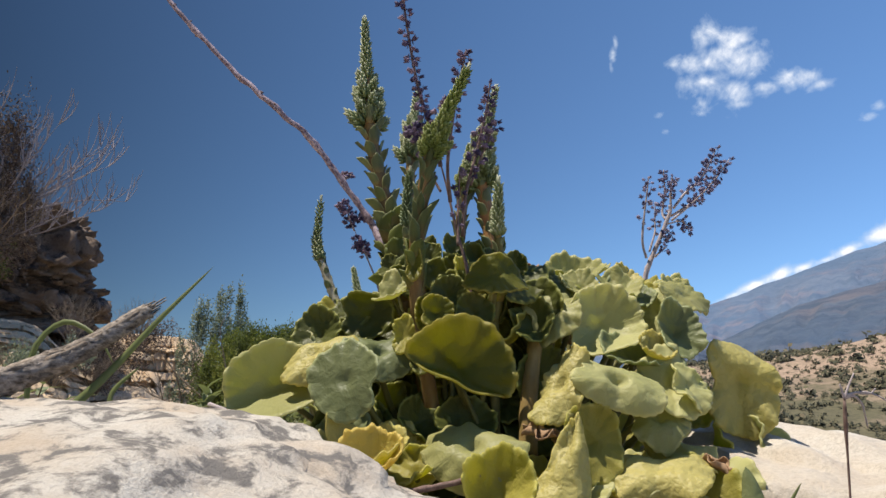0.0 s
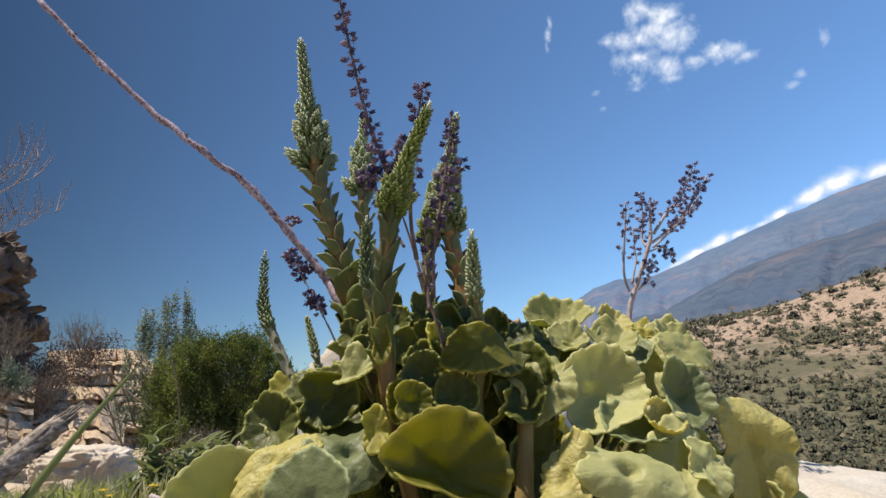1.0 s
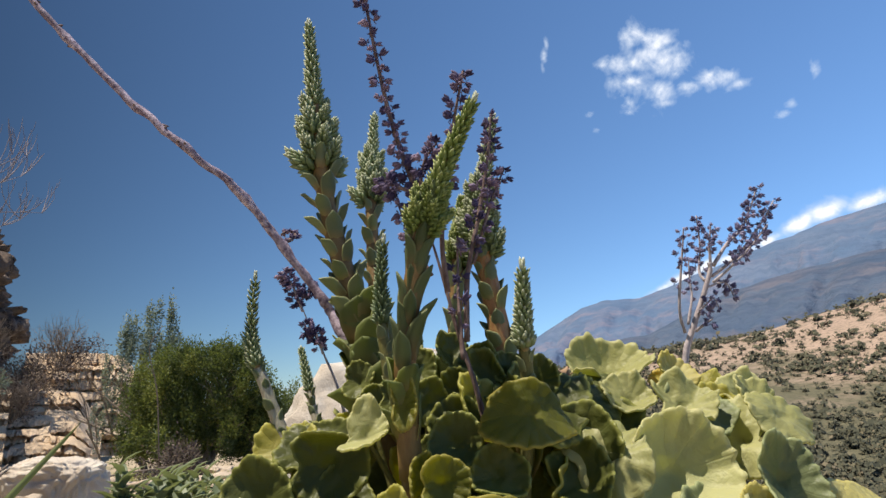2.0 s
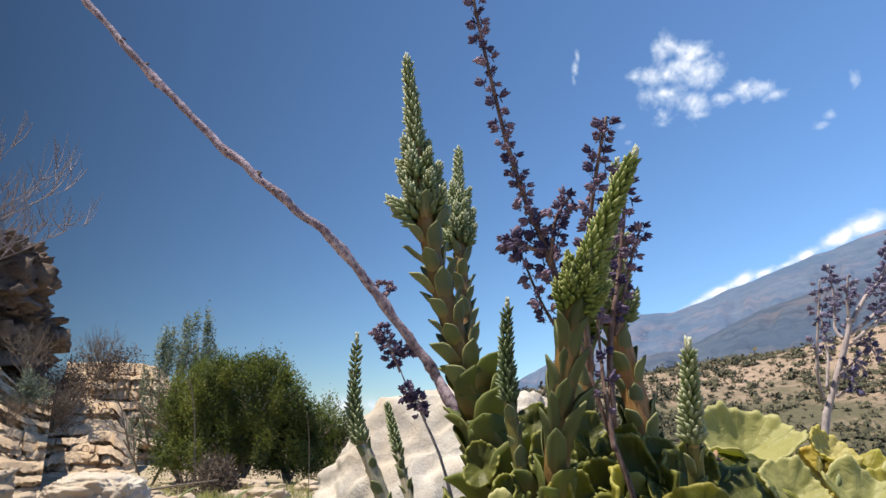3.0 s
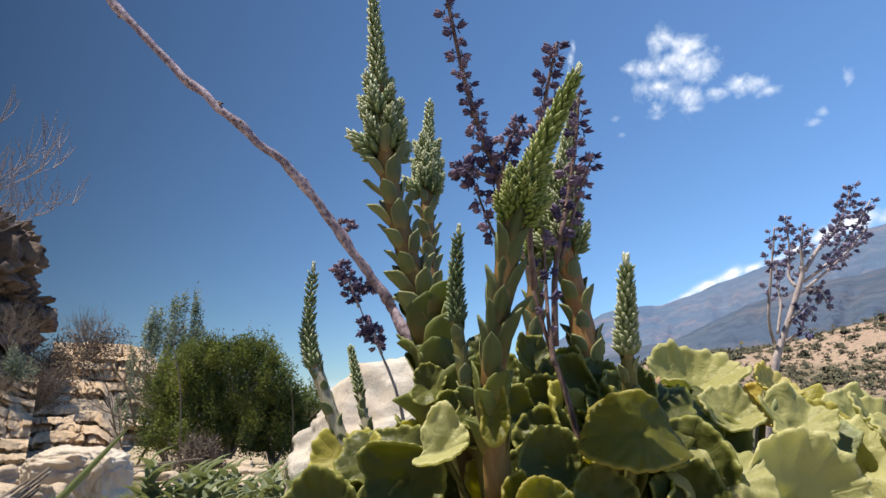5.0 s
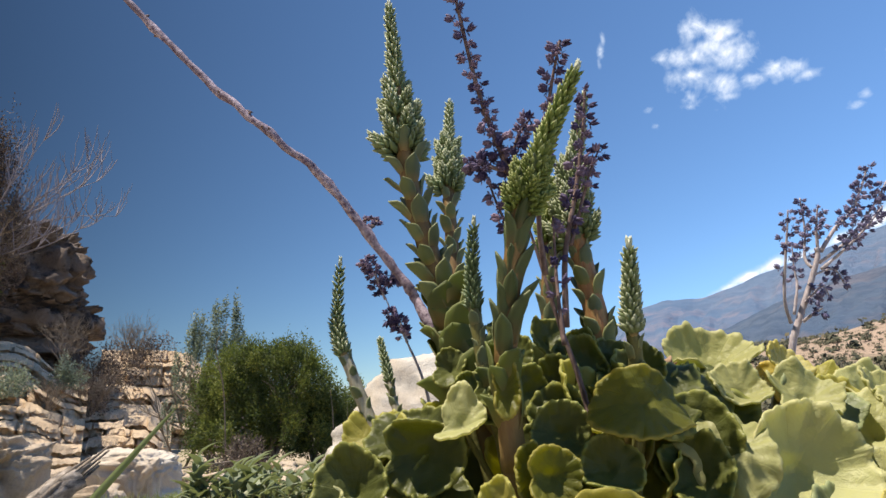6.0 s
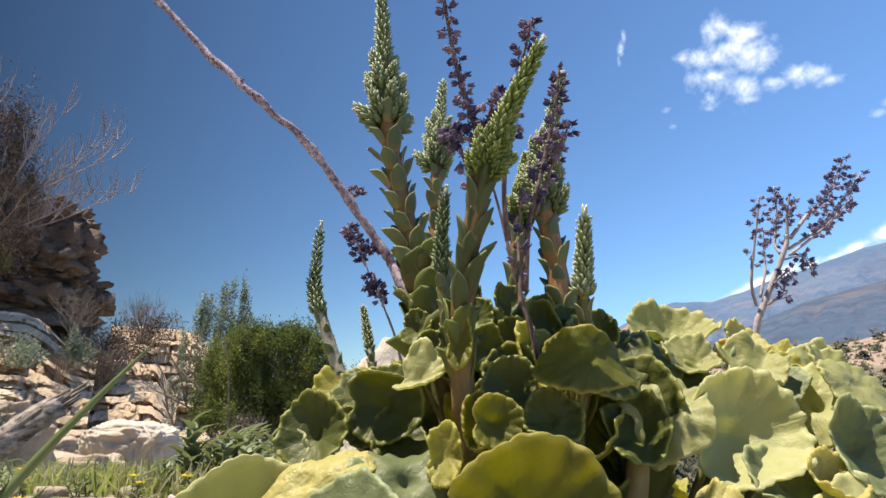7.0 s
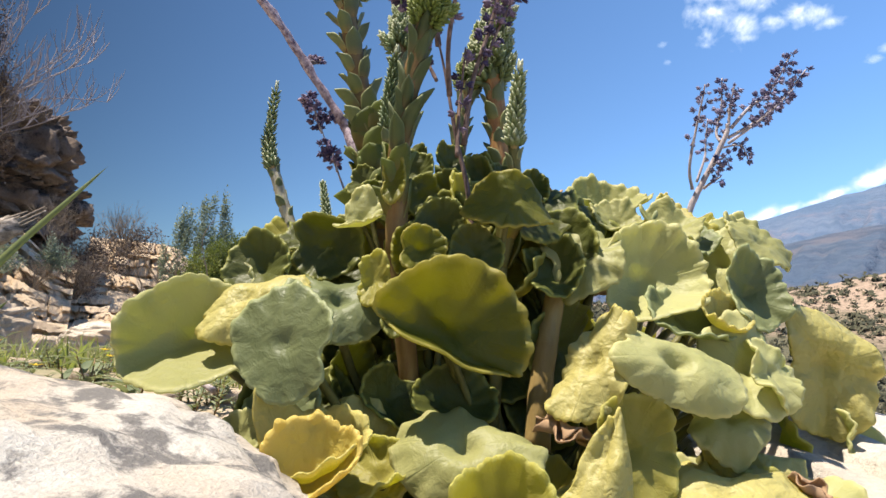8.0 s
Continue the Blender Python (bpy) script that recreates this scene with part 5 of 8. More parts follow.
leaf((-0.0306, 0.5177, 0.0528), 0.0224, yaw=-34, pitch=38, spin=230, material=M_LEAF, cup=0.34, bend=0.0, bend_dir=168, wave=0.14)
leaf((0.1581, 0.5661, 0.1059), 0.0174, yaw=63, pitch=18, spin=231, material=M_LEAF_YELLOW, cup=0.05, bend=-0.7, bend_dir=1, wave=0.14)
leaf((0.0881, 0.5069, 0.0547), 0.0238, yaw=14, pitch=10, spin=113, material=M_LEAF_YELLOW, cup=0.26, bend=0.6, bend_dir=163, wave=0.14)
leaf((-0.0750, 0.5982, 0.0577), 0.0234, yaw=-30, pitch=6, spin=65, material=M_LEAF_PALE, cup=0.12, bend=-0.7, bend_dir=113, wave=0.14)
leaf((0.1429, 0.5873, 0.1227), 0.0233, yaw=61, pitch=13, spin=17, material=M_LEAF, cup=0.43, bend=0.0, bend_dir=121, wave=0.14)
leaf((-0.0136, 0.6088, 0.1086), 0.0238, yaw=-22, pitch=51, spin=141, material=M_LEAF_DARK_SHADE, cup=0.27, bend=1.0, bend_dir=97, wave=0.14)
leaf((0.0195, 0.5836, 0.1305), 0.0167, yaw=4, pitch=7, spin=78, material=M_LEAF_DARK_SHADE, cup=0.11, bend=0.6, bend_dir=169, wave=0.14)
leaf((0.1236, 0.5325, 0.0972), 0.0260, yaw=2, pitch=17, spin=66, material=M_LEAF, cup=0.10, bend=0.0, bend_dir=21, wave=0.14)
leaf((-0.0020, 0.5760, 0.0764), 0.0255, yaw=-15, pitch=56, spin=288, material=M_LEAF_YELLOW, cup=0.18, bend=0.6, bend_dir=179, wave=0.14)
leaf((0.1037, 0.5278, 0.0456), 0.0232, yaw=30, pitch=29, spin=332, material=M_LEAF_DARK_SHADE, cup=0.19, bend=0.0, bend_dir=59, wave=0.14)
leaf((0.0972, 0.4857, 0.0529), 0.0157, yaw=-3, pitch=42, spin=300, material=M_LEAF_PALE, cup=0.27, bend=0.0, bend_dir=130, wave=0.14)
leaf((-0.0925, 0.5400, 0.0942), 0.0170, yaw=-70, pitch=7, spin=102, material=M_LEAF_DARK_SHADE, cup=0.20, bend=-0.7, bend_dir=97, wave=0.14)
leaf((0.0227, 0.5817, 0.1401), 0.0213, yaw=10, pitch=41, spin=124, material=M_LEAF_DARK_SHADE, cup=0.27, bend=0.0, bend_dir=97, wave=0.14)
leaf((0.0207, 0.6005, 0.0651), 0.0247, yaw=-11, pitch=11, spin=214, material=M_LEAF_PALE, cup=0.06, bend=0.6, bend_dir=107, wave=0.14)
leaf((-0.0830, 0.5944, 0.1033), 0.0236, yaw=-70, pitch=56, spin=217, material=M_LEAF_DARK_SHADE, cup=0.24, bend=-0.7, bend_dir=112, wave=0.14)
leaf((-0.0026, 0.6033, 0.0724), 0.0208, yaw=-9, pitch=46, spin=271, material=M_LEAF, cup=0.40, bend=-0.7, bend_dir=165, wave=0.14)
leaf((-0.0852, 0.5272, 0.0845), 0.0172, yaw=-22, pitch=24, spin=243, material=M_LEAF_YELLOW, cup=0.19, bend=0.0, bend_dir=51, wave=0.14)
leaf((0.0634, 0.5944, 0.1754), 0.0281, yaw=-35, pitch=34, spin=-29, material=M_LEAF_DARK_SHADE, cup=0.49, aspect=0.78, wave=0.12, stalk=0.002)
leaf((0.0185, 0.4831, 0.1493), 0.0194, yaw=-19, pitch=6, spin=11, material=M_LEAF_DARK_SHADE, cup=0.24, aspect=0.89, wave=0.12, stalk=0.002)
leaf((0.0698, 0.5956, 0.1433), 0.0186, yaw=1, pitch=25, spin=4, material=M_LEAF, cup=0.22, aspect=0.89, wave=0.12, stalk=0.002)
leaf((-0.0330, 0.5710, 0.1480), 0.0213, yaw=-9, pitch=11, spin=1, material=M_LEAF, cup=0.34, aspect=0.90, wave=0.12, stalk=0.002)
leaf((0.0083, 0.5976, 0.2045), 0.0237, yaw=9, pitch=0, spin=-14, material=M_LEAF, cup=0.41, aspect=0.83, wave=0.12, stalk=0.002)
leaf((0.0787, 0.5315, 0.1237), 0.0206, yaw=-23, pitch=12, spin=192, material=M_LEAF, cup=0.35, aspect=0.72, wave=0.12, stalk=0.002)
leaf((-0.0034, 0.5580, 0.1254), 0.0209, yaw=43, pitch=30, spin=-19, material=M_LEAF_DARK_SHADE, cup=0.49, aspect=0.73, wave=0.12, stalk=0.002)
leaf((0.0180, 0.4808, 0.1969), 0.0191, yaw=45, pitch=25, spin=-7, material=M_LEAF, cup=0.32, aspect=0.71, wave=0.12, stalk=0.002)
leaf((0.0068, 0.5665, 0.1232), 0.0182, yaw=-49, pitch=30, spin=-5, material=M_LEAF_DARK_SHADE, cup=0.50, aspect=0.76, wave=0.12, stalk=0.002)
leaf((0.0482, 0.5447, 0.1947), 0.0252, yaw=-18, pitch=13, spin=-9, material=M_LEAF_DARK_SHADE, cup=0.43, aspect=0.79, wave=0.12, stalk=0.002)
leaf((0.0136, 0.5921, 0.1395), 0.0180, yaw=27, pitch=14, spin=181, material=M_LEAF_DARK_SHADE, cup=0.23, aspect=0.68, wave=0.12, stalk=0.002)
leaf((-0.0372, 0.5297, 0.1269), 0.0218, yaw=48, pitch=15, spin=203, material=M_LEAF_DARK_SHADE, cup=0.47, aspect=0.83, wave=0.12, stalk=0.002)
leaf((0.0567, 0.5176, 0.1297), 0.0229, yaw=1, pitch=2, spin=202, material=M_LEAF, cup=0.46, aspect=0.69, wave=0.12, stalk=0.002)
leaf((0.0049, 0.4905, 0.1509), 0.0268, yaw=2, pitch=29, spin=6, material=M_LEAF_DARK_SHADE, cup=0.27, aspect=0.78, wave=0.12, stalk=0.002)
leaf((0.0743, 0.5300, 0.1443), 0.0283, yaw=19, pitch=18, spin=195, material=M_LEAF_DARK_SHADE, cup=0.46, aspect=0.84, wave=0.12, stalk=0.002)
leaf((-0.0274, 0.5166, 0.1064), 0.0280, yaw=4, pitch=36, spin=196, material=M_LEAF_DARK_SHADE, cup=0.49, aspect=0.88, wave=0.12, stalk=0.002)
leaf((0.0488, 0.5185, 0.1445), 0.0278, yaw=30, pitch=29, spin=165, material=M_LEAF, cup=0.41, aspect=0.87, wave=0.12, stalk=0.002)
leaf((0.0200, 0.5807, 0.1419), 0.0186, yaw=22, pitch=21, spin=19, material=M_LEAF_DARK_SHADE, cup=0.25, aspect=0.85, wave=0.12, stalk=0.002)
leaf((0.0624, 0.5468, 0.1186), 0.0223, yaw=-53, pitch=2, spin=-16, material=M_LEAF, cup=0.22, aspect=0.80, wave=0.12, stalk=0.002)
leaf((-0.0306, 0.4757, 0.1107), 0.0172, yaw=35, pitch=8, spin=169, material=M_LEAF_DARK_SHADE, cup=0.37, aspect=0.79, wave=0.12, stalk=0.002)
leaf((0.0441, 0.5894, 0.1266), 0.0200, yaw=16, pitch=4, spin=-26, material=M_LEAF_DARK_SHADE, cup=0.47, aspect=0.66, wave=0.12, stalk=0.002)
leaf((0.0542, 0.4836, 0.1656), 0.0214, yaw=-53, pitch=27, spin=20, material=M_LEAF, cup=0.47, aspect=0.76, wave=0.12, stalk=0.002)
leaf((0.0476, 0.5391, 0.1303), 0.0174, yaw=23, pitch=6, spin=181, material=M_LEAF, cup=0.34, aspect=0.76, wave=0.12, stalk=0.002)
leaf((0.0775, 0.5291, 0.1768), 0.0202, yaw=-29, pitch=21, spin=202, material=M_LEAF_DARK_SHADE, cup=0.44, aspect=0.83, wave=0.12, stalk=0.002)
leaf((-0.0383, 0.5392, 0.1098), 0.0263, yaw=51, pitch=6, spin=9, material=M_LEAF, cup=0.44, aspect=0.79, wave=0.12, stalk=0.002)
leaf((-0.0449, 0.5679, 0.1744), 0.0251, yaw=-56, pitch=19, spin=-13, material=M_LEAF_DARK_SHADE, cup=0.43, aspect=0.70, wave=0.12, stalk=0.002)
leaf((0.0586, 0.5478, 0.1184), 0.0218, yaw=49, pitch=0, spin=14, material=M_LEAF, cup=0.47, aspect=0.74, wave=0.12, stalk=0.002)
leaf((0.0442, 0.4988, 0.1955), 0.0262, yaw=55, pitch=6, spin=193, material=M_LEAF_DARK_SHADE, cup=0.26, aspect=0.78, wave=0.12, stalk=0.002)
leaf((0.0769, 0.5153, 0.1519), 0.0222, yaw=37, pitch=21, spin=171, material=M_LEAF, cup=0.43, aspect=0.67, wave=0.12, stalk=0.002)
leaf((0.0093, 0.5091, 0.1076), 0.0223, yaw=25, pitch=9, spin=191, material=M_LEAF_DARK_SHADE, cup=0.23, aspect=0.74, wave=0.12, stalk=0.002)
leaf((0.0214, 0.5502, 0.1589), 0.0191, yaw=-40, pitch=19, spin=178, material=M_LEAF_DARK_SHADE, cup=0.30, aspect=0.81, wave=0.12, stalk=0.002)
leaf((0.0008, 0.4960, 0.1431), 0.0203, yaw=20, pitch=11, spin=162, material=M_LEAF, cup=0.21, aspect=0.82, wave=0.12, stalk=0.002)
leaf((-0.0473, 0.5862, 0.1098), 0.0229, yaw=38, pitch=1, spin=195, material=M_LEAF_DARK_SHADE, cup=0.24, aspect=0.66, wave=0.12, stalk=0.002)
leaf((0.0472, 0.5274, 0.1301), 0.0239, yaw=-18, pitch=13, spin=194, material=M_LEAF_DARK_SHADE, cup=0.34, aspect=0.90, wave=0.12, stalk=0.002)
leaf((0.0523, 0.5648, 0.1888), 0.0265, yaw=-6, pitch=13, spin=17, material=M_LEAF_DARK_SHADE, cup=0.24, aspect=0.81, wave=0.12, stalk=0.002)
leaf((0.0169, 0.5715, 0.0971), 0.0175, yaw=20, pitch=31, spin=187, material=M_LEAF_DARK_SHADE, cup=0.49, aspect=0.65, wave=0.12, stalk=0.002)
leaf((0.0019, 0.5374, 0.2013), 0.0186, yaw=50, pitch=1, spin=208, material=M_LEAF_DARK_SHADE, cup=0.37, aspect=0.88, wave=0.12, stalk=0.002)
leaf((0.0598, 0.5847, 0.1566), 0.0256, yaw=-28, pitch=27, spin=160, material=M_LEAF_DARK_SHADE, cup=0.46, aspect=0.71, wave=0.12, stalk=0.002)
leaf((-0.0185, 0.5178, 0.1524), 0.0238, yaw=-38, pitch=32, spin=4, material=M_LEAF_DARK_SHADE, cup=0.35, aspect=0.80, wave=0.12, stalk=0.002)
leaf((0.0023, 0.5661, 0.2003), 0.0246, yaw=-7, pitch=17, spin=10, material=M_LEAF_DARK_SHADE, cup=0.35, aspect=0.72, wave=0.12, stalk=0.002)
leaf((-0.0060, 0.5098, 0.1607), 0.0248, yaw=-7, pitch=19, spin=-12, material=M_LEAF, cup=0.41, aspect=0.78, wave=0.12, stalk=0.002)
leaf((0.0558, 0.5076, 0.1396), 0.0264, yaw=2, pitch=2, spin=172, material=M_LEAF_DARK_SHADE, cup=0.24, aspect=0.71, wave=0.12, stalk=0.002)
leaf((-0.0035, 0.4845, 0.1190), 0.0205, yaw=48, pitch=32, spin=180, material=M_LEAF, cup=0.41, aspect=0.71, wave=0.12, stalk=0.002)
leaf((-0.0003, 0.5104, 0.1253), 0.0223, yaw=-43, pitch=31, spin=-17, material=M_LEAF_DARK_SHADE, cup=0.39, aspect=0.80, wave=0.12, stalk=0.002)
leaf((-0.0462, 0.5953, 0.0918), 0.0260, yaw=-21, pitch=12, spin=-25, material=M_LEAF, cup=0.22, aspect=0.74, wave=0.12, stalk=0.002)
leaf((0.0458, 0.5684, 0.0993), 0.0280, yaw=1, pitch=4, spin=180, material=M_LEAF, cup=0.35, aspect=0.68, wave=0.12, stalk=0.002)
leaf((0.0369, 0.5261, 0.1835), 0.0206, yaw=-44, pitch=20, spin=25, material=M_LEAF_DARK_SHADE, cup=0.42, aspect=0.88, wave=0.12, stalk=0.002)
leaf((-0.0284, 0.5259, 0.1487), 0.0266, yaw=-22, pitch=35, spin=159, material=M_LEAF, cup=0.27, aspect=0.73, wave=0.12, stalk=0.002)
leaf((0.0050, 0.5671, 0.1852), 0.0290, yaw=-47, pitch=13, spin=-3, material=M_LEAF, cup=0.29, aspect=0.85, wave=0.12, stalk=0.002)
leaf((0.0327, 0.5512, 0.1487), 0.0174, yaw=22, pitch=11, spin=6, material=M_LEAF_DARK_SHADE, cup=0.25, aspect=0.72, wave=0.12, stalk=0.002)
leaf((0.0689, 0.4810, 0.1800), 0.0227, yaw=-22, pitch=10, spin=0, material=M_LEAF_DARK_SHADE, cup=0.38, aspect=0.89, wave=0.12, stalk=0.002)
leaf((0.0367, 0.4822, 0.0905), 0.0265, yaw=59, pitch=25, spin=153, material=M_LEAF_DARK_SHADE, cup=0.39, aspect=0.67, wave=0.12, stalk=0.002)
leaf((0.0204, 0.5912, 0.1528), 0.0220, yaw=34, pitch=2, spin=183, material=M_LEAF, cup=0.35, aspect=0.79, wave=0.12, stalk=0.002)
leaf((0.0176, 0.5593, 0.1558), 0.0274, yaw=-12, pitch=10, spin=179, material=M_LEAF_DARK_SHADE, cup=0.28, aspect=0.90, wave=0.12, stalk=0.002)
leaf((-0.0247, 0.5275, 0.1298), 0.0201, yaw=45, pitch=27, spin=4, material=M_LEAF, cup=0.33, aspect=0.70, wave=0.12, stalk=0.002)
leaf((-0.0387, 0.5651, 0.1596), 0.0228, yaw=36, pitch=2, spin=-5, material=M_LEAF_DARK_SHADE, cup=0.27, aspect=0.71, wave=0.12, stalk=0.002)
leaf((0.0235, 0.4955, 0.1792), 0.0261, yaw=-39, pitch=10, spin=162, material=M_LEAF_DARK_SHADE, cup=0.44, aspect=0.79, wave=0.12, stalk=0.002)
leaf((0.0584, 0.5836, 0.1914), 0.0225, yaw=-49, pitch=14, spin=181, material=M_LEAF_DARK_SHADE, cup=0.49, aspect=0.70, wave=0.12, stalk=0.002)
leaf((-0.0009, 0.5319, 0.1748), 0.0203, yaw=1, pitch=26, spin=208, material=M_LEAF_DARK_SHADE, cup=0.26, aspect=0.77, wave=0.12, stalk=0.002)
leaf((0.0474, 0.4991, 0.1425), 0.0229, yaw=-8, pitch=37, spin=164, material=M_LEAF_DARK_SHADE, cup=0.21, aspect=0.69, wave=0.12, stalk=0.002)
leaf((0.0338, 0.5413, 0.1481), 0.0249, yaw=14, pitch=13, spin=181, material=M_LEAF_DARK_SHADE, cup=0.41, aspect=0.73, wave=0.12, stalk=0.002)
leaf((0.0516, 0.5781, 0.1955), 0.0190, yaw=-52, pitch=16, spin=-23, material=M_LEAF_DARK_SHADE, cup=0.24, aspect=0.85, wave=0.12, stalk=0.002)
leaf((0.0631, 0.5959, 0.1690), 0.0239, yaw=-34, pitch=27, spin=207, material=M_LEAF_DARK_SHADE, cup=0.30, aspect=0.86, wave=0.12, stalk=0.002)
leaf((0.0683, 0.5246, 0.1040), 0.0184, yaw=37, pitch=5, spin=-15, material=M_LEAF_DARK_SHADE, cup=0.32, aspect=0.84, wave=0.12, stalk=0.002)
leaf((0.0817, 0.5029, 0.1866), 0.0283, yaw=27, pitch=25, spin=179, material=M_LEAF_DARK_SHADE, cup=0.33, aspect=0.83, wave=0.12, stalk=0.002)
leaf((0.0600, 0.5539, 0.1732), 0.0185, yaw=19, pitch=29, spin=182, material=M_LEAF_DARK_SHADE, cup=0.46, aspect=0.80, wave=0.12, stalk=0.002)
leaf((0.0040, 0.5112, 0.1447), 0.0216, yaw=43, pitch=30, spin=-9, material=M_LEAF, cup=0.27, aspect=0.72, wave=0.12, stalk=0.002)
leaf((-0.0361, 0.5508, 0.1684), 0.0171, yaw=-37, pitch=31, spin=0, material=M_LEAF_DARK_SHADE, cup=0.22, aspect=0.83, wave=0.12, stalk=0.002)
leaf((-0.0258, 0.5123, 0.1008), 0.0282, yaw=37, pitch=14, spin=151, material=M_LEAF_DARK_SHADE, cup=0.37, aspect=0.89, wave=0.12, stalk=0.002)
leaf((0.0134, 0.4966, 0.0964), 0.0199, yaw=-52, pitch=27, spin=27, material=M_LEAF, cup=0.40, aspect=0.77, wave=0.12, stalk=0.002)
leaf((0.0346, 0.5733, 0.1865), 0.0186, yaw=3, pitch=3, spin=157, material=M_LEAF_DARK_SHADE, cup=0.27, aspect=0.75, wave=0.12, stalk=0.002)
leaf((-0.0017, 0.5687, 0.1988), 0.0214, yaw=-26, pitch=3, spin=-26, material=M_LEAF_DARK_SHADE, cup=0.43, aspect=0.77, wave=0.12, stalk=0.002)
leaf((0.0373, 0.5738, 0.1091), 0.0261, yaw=7, pitch=6, spin=208, material=M_LEAF, cup=0.30, aspect=0.88, wave=0.12, stalk=0.002)
leaf((0.0154, 0.5097, 0.1231), 0.0244, yaw=36, pitch=22, spin=195, material=M_LEAF, cup=0.49, aspect=0.82, wave=0.12, stalk=0.002)
leaf((0.0568, 0.5583, 0.1006), 0.0286, yaw=-6, pitch=13, spin=152, material=M_LEAF_DARK_SHADE, cup=0.47, aspect=0.78, wave=0.12, stalk=0.002)
leaf((0.0439, 0.5203, 0.1362), 0.0251, yaw=31, pitch=7, spin=181, material=M_LEAF, cup=0.24, aspect=0.89, wave=0.12, stalk=0.002)
leaf((-0.0545, 0.5231, 0.1041), 0.0240, yaw=38, pitch=32, spin=167, material=M_LEAF_DARK_SHADE, cup=0.39, aspect=0.78, wave=0.12, stalk=0.002)
leaf((0.0121, 0.5123, 0.2045), 0.0184, yaw=6, pitch=36, spin=19, material=M_LEAF_DARK_SHADE, cup=0.30, aspect=0.90, wave=0.12, stalk=0.002)
leaf((-0.0371, 0.5402, 0.1804), 0.0195, yaw=-23, pitch=11, spin=7, material=M_LEAF, cup=0.47, aspect=0.79, wave=0.12, stalk=0.002)
leaf((-0.0243, 0.4792, 0.0943), 0.0174, yaw=-21, pitch=21, spin=15, material=M_LEAF_DARK_SHADE, cup=0.24, aspect=0.69, wave=0.12, stalk=0.002)
leaf((-0.0084, 0.5103, 0.0959), 0.0192, yaw=46, pitch=9, spin=172, material=M_LEAF_DARK_SHADE, cup=0.26, aspect=0.71, wave=0.12, stalk=0.002)
leaf((-0.0302, 0.5771, 0.0982), 0.0173, yaw=13, pitch=31, spin=-27, material=M_LEAF, cup=0.42, aspect=0.69, wave=0.12, stalk=0.002)
leaf((-0.0171, 0.4974, 0.0858), 0.0207, yaw=3, pitch=37, spin=50, material=M_LEAF_DARK_SHADE, cup=0.11, aspect=0.8, wave=0.12)
leaf((0.0180, 0.4637, 0.1018), 0.0209, yaw=10, pitch=33, spin=91, material=M_LEAF_DARK_SHADE, cup=0.38, aspect=0.8, wave=0.12)
leaf((-0.0592, 0.4606, 0.0935), 0.0225, yaw=29, pitch=32, spin=279, material=M_LEAF_DARK_SHADE, cup=0.10, aspect=0.8, wave=0.12)
leaf((-0.0477, 0.4932, 0.0536), 0.0156, yaw=37, pitch=1, spin=306, material=M_LEAF_DARK_SHADE, cup=0.28, aspect=0.8, wave=0.12)
leaf((-0.0319, 0.4732, 0.0669), 0.0208, yaw=-5, pitch=29, spin=19, material=M_LEAF_DARK_SHADE, cup=0.19, aspect=0.8, wave=0.12)
leaf((0.0146, 0.4608, 0.0819), 0.0184, yaw=-33, pitch=17, spin=218, material=M_LEAF_DARK_SHADE, cup=0.31, aspect=0.8, wave=0.12)
leaf((-0.0502, 0.4787, 0.0532), 0.0157, yaw=14, pitch=33, spin=66, material=M_LEAF_DARK_SHADE, cup=0.26, aspect=0.8, wave=0.12)
leaf((-0.0108, 0.4596, 0.1027), 0.0183, yaw=35, pitch=20, spin=237, material=M_LEAF_DARK_SHADE, cup=0.32, aspect=0.8, wave=0.12)
leaf((0.0013, 0.4669, 0.0567), 0.0202, yaw=-38, pitch=26, spin=243, material=M_LEAF_DARK_SHADE, cup=0.16, aspect=0.8, wave=0.12)
leaf((-0.0407, 0.4661, 0.0979), 0.0163, yaw=-18, pitch=27, spin=151, material=M_LEAF_DARK_SHADE, cup=0.12, aspect=0.8, wave=0.12)
leaf((-0.0513, 0.4816, 0.0497), 0.0161, yaw=24, pitch=2, spin=212, material=M_LEAF_DARK_SHADE, cup=0.16, aspect=0.8, wave=0.12)
leaf((0.0361, 0.4588, 0.0537), 0.0184, yaw=-27, pitch=38, spin=132, material=M_LEAF_DARK_SHADE, cup=0.14, aspect=0.8, wave=0.12)
leaf((0.0370, 0.4916, 0.0431), 0.0224, yaw=16, pitch=2, spin=294, material=M_LEAF_DARK_SHADE, cup=0.24, aspect=0.8, wave=0.12)
leaf((0.0087, 0.4962, 0.0749), 0.0213, yaw=17, pitch=19, spin=153, material=M_LEAF_DARK_SHADE, cup=0.15, aspect=0.8, wave=0.12)
leaf((0.1671, 0.4295, 0.0655), 0.0228, yaw=-7, pitch=44, spin=143, material=M_LEAF, cup=0.07, bend=0.6, bend_dir=98, wave=0.12)
leaf((0.0459, 0.4539, 0.0523), 0.0195, yaw=-13, pitch=39, spin=304, material=M_LEAF, cup=0.34, bend=-0.7, bend_dir=121, wave=0.12)
leaf((0.0807, 0.4275, 0.0493), 0.0194, yaw=-14, pitch=49, spin=336, material=M_LEAF, cup=0.18, bend=0.0, bend_dir=101, wave=0.12)
leaf((0.1161, 0.4275, 0.0766), 0.0251, yaw=0, pitch=64, spin=344, material=M_LEAF_PALE, cup=0.23, bend=-0.7, bend_dir=41, wave=0.12)
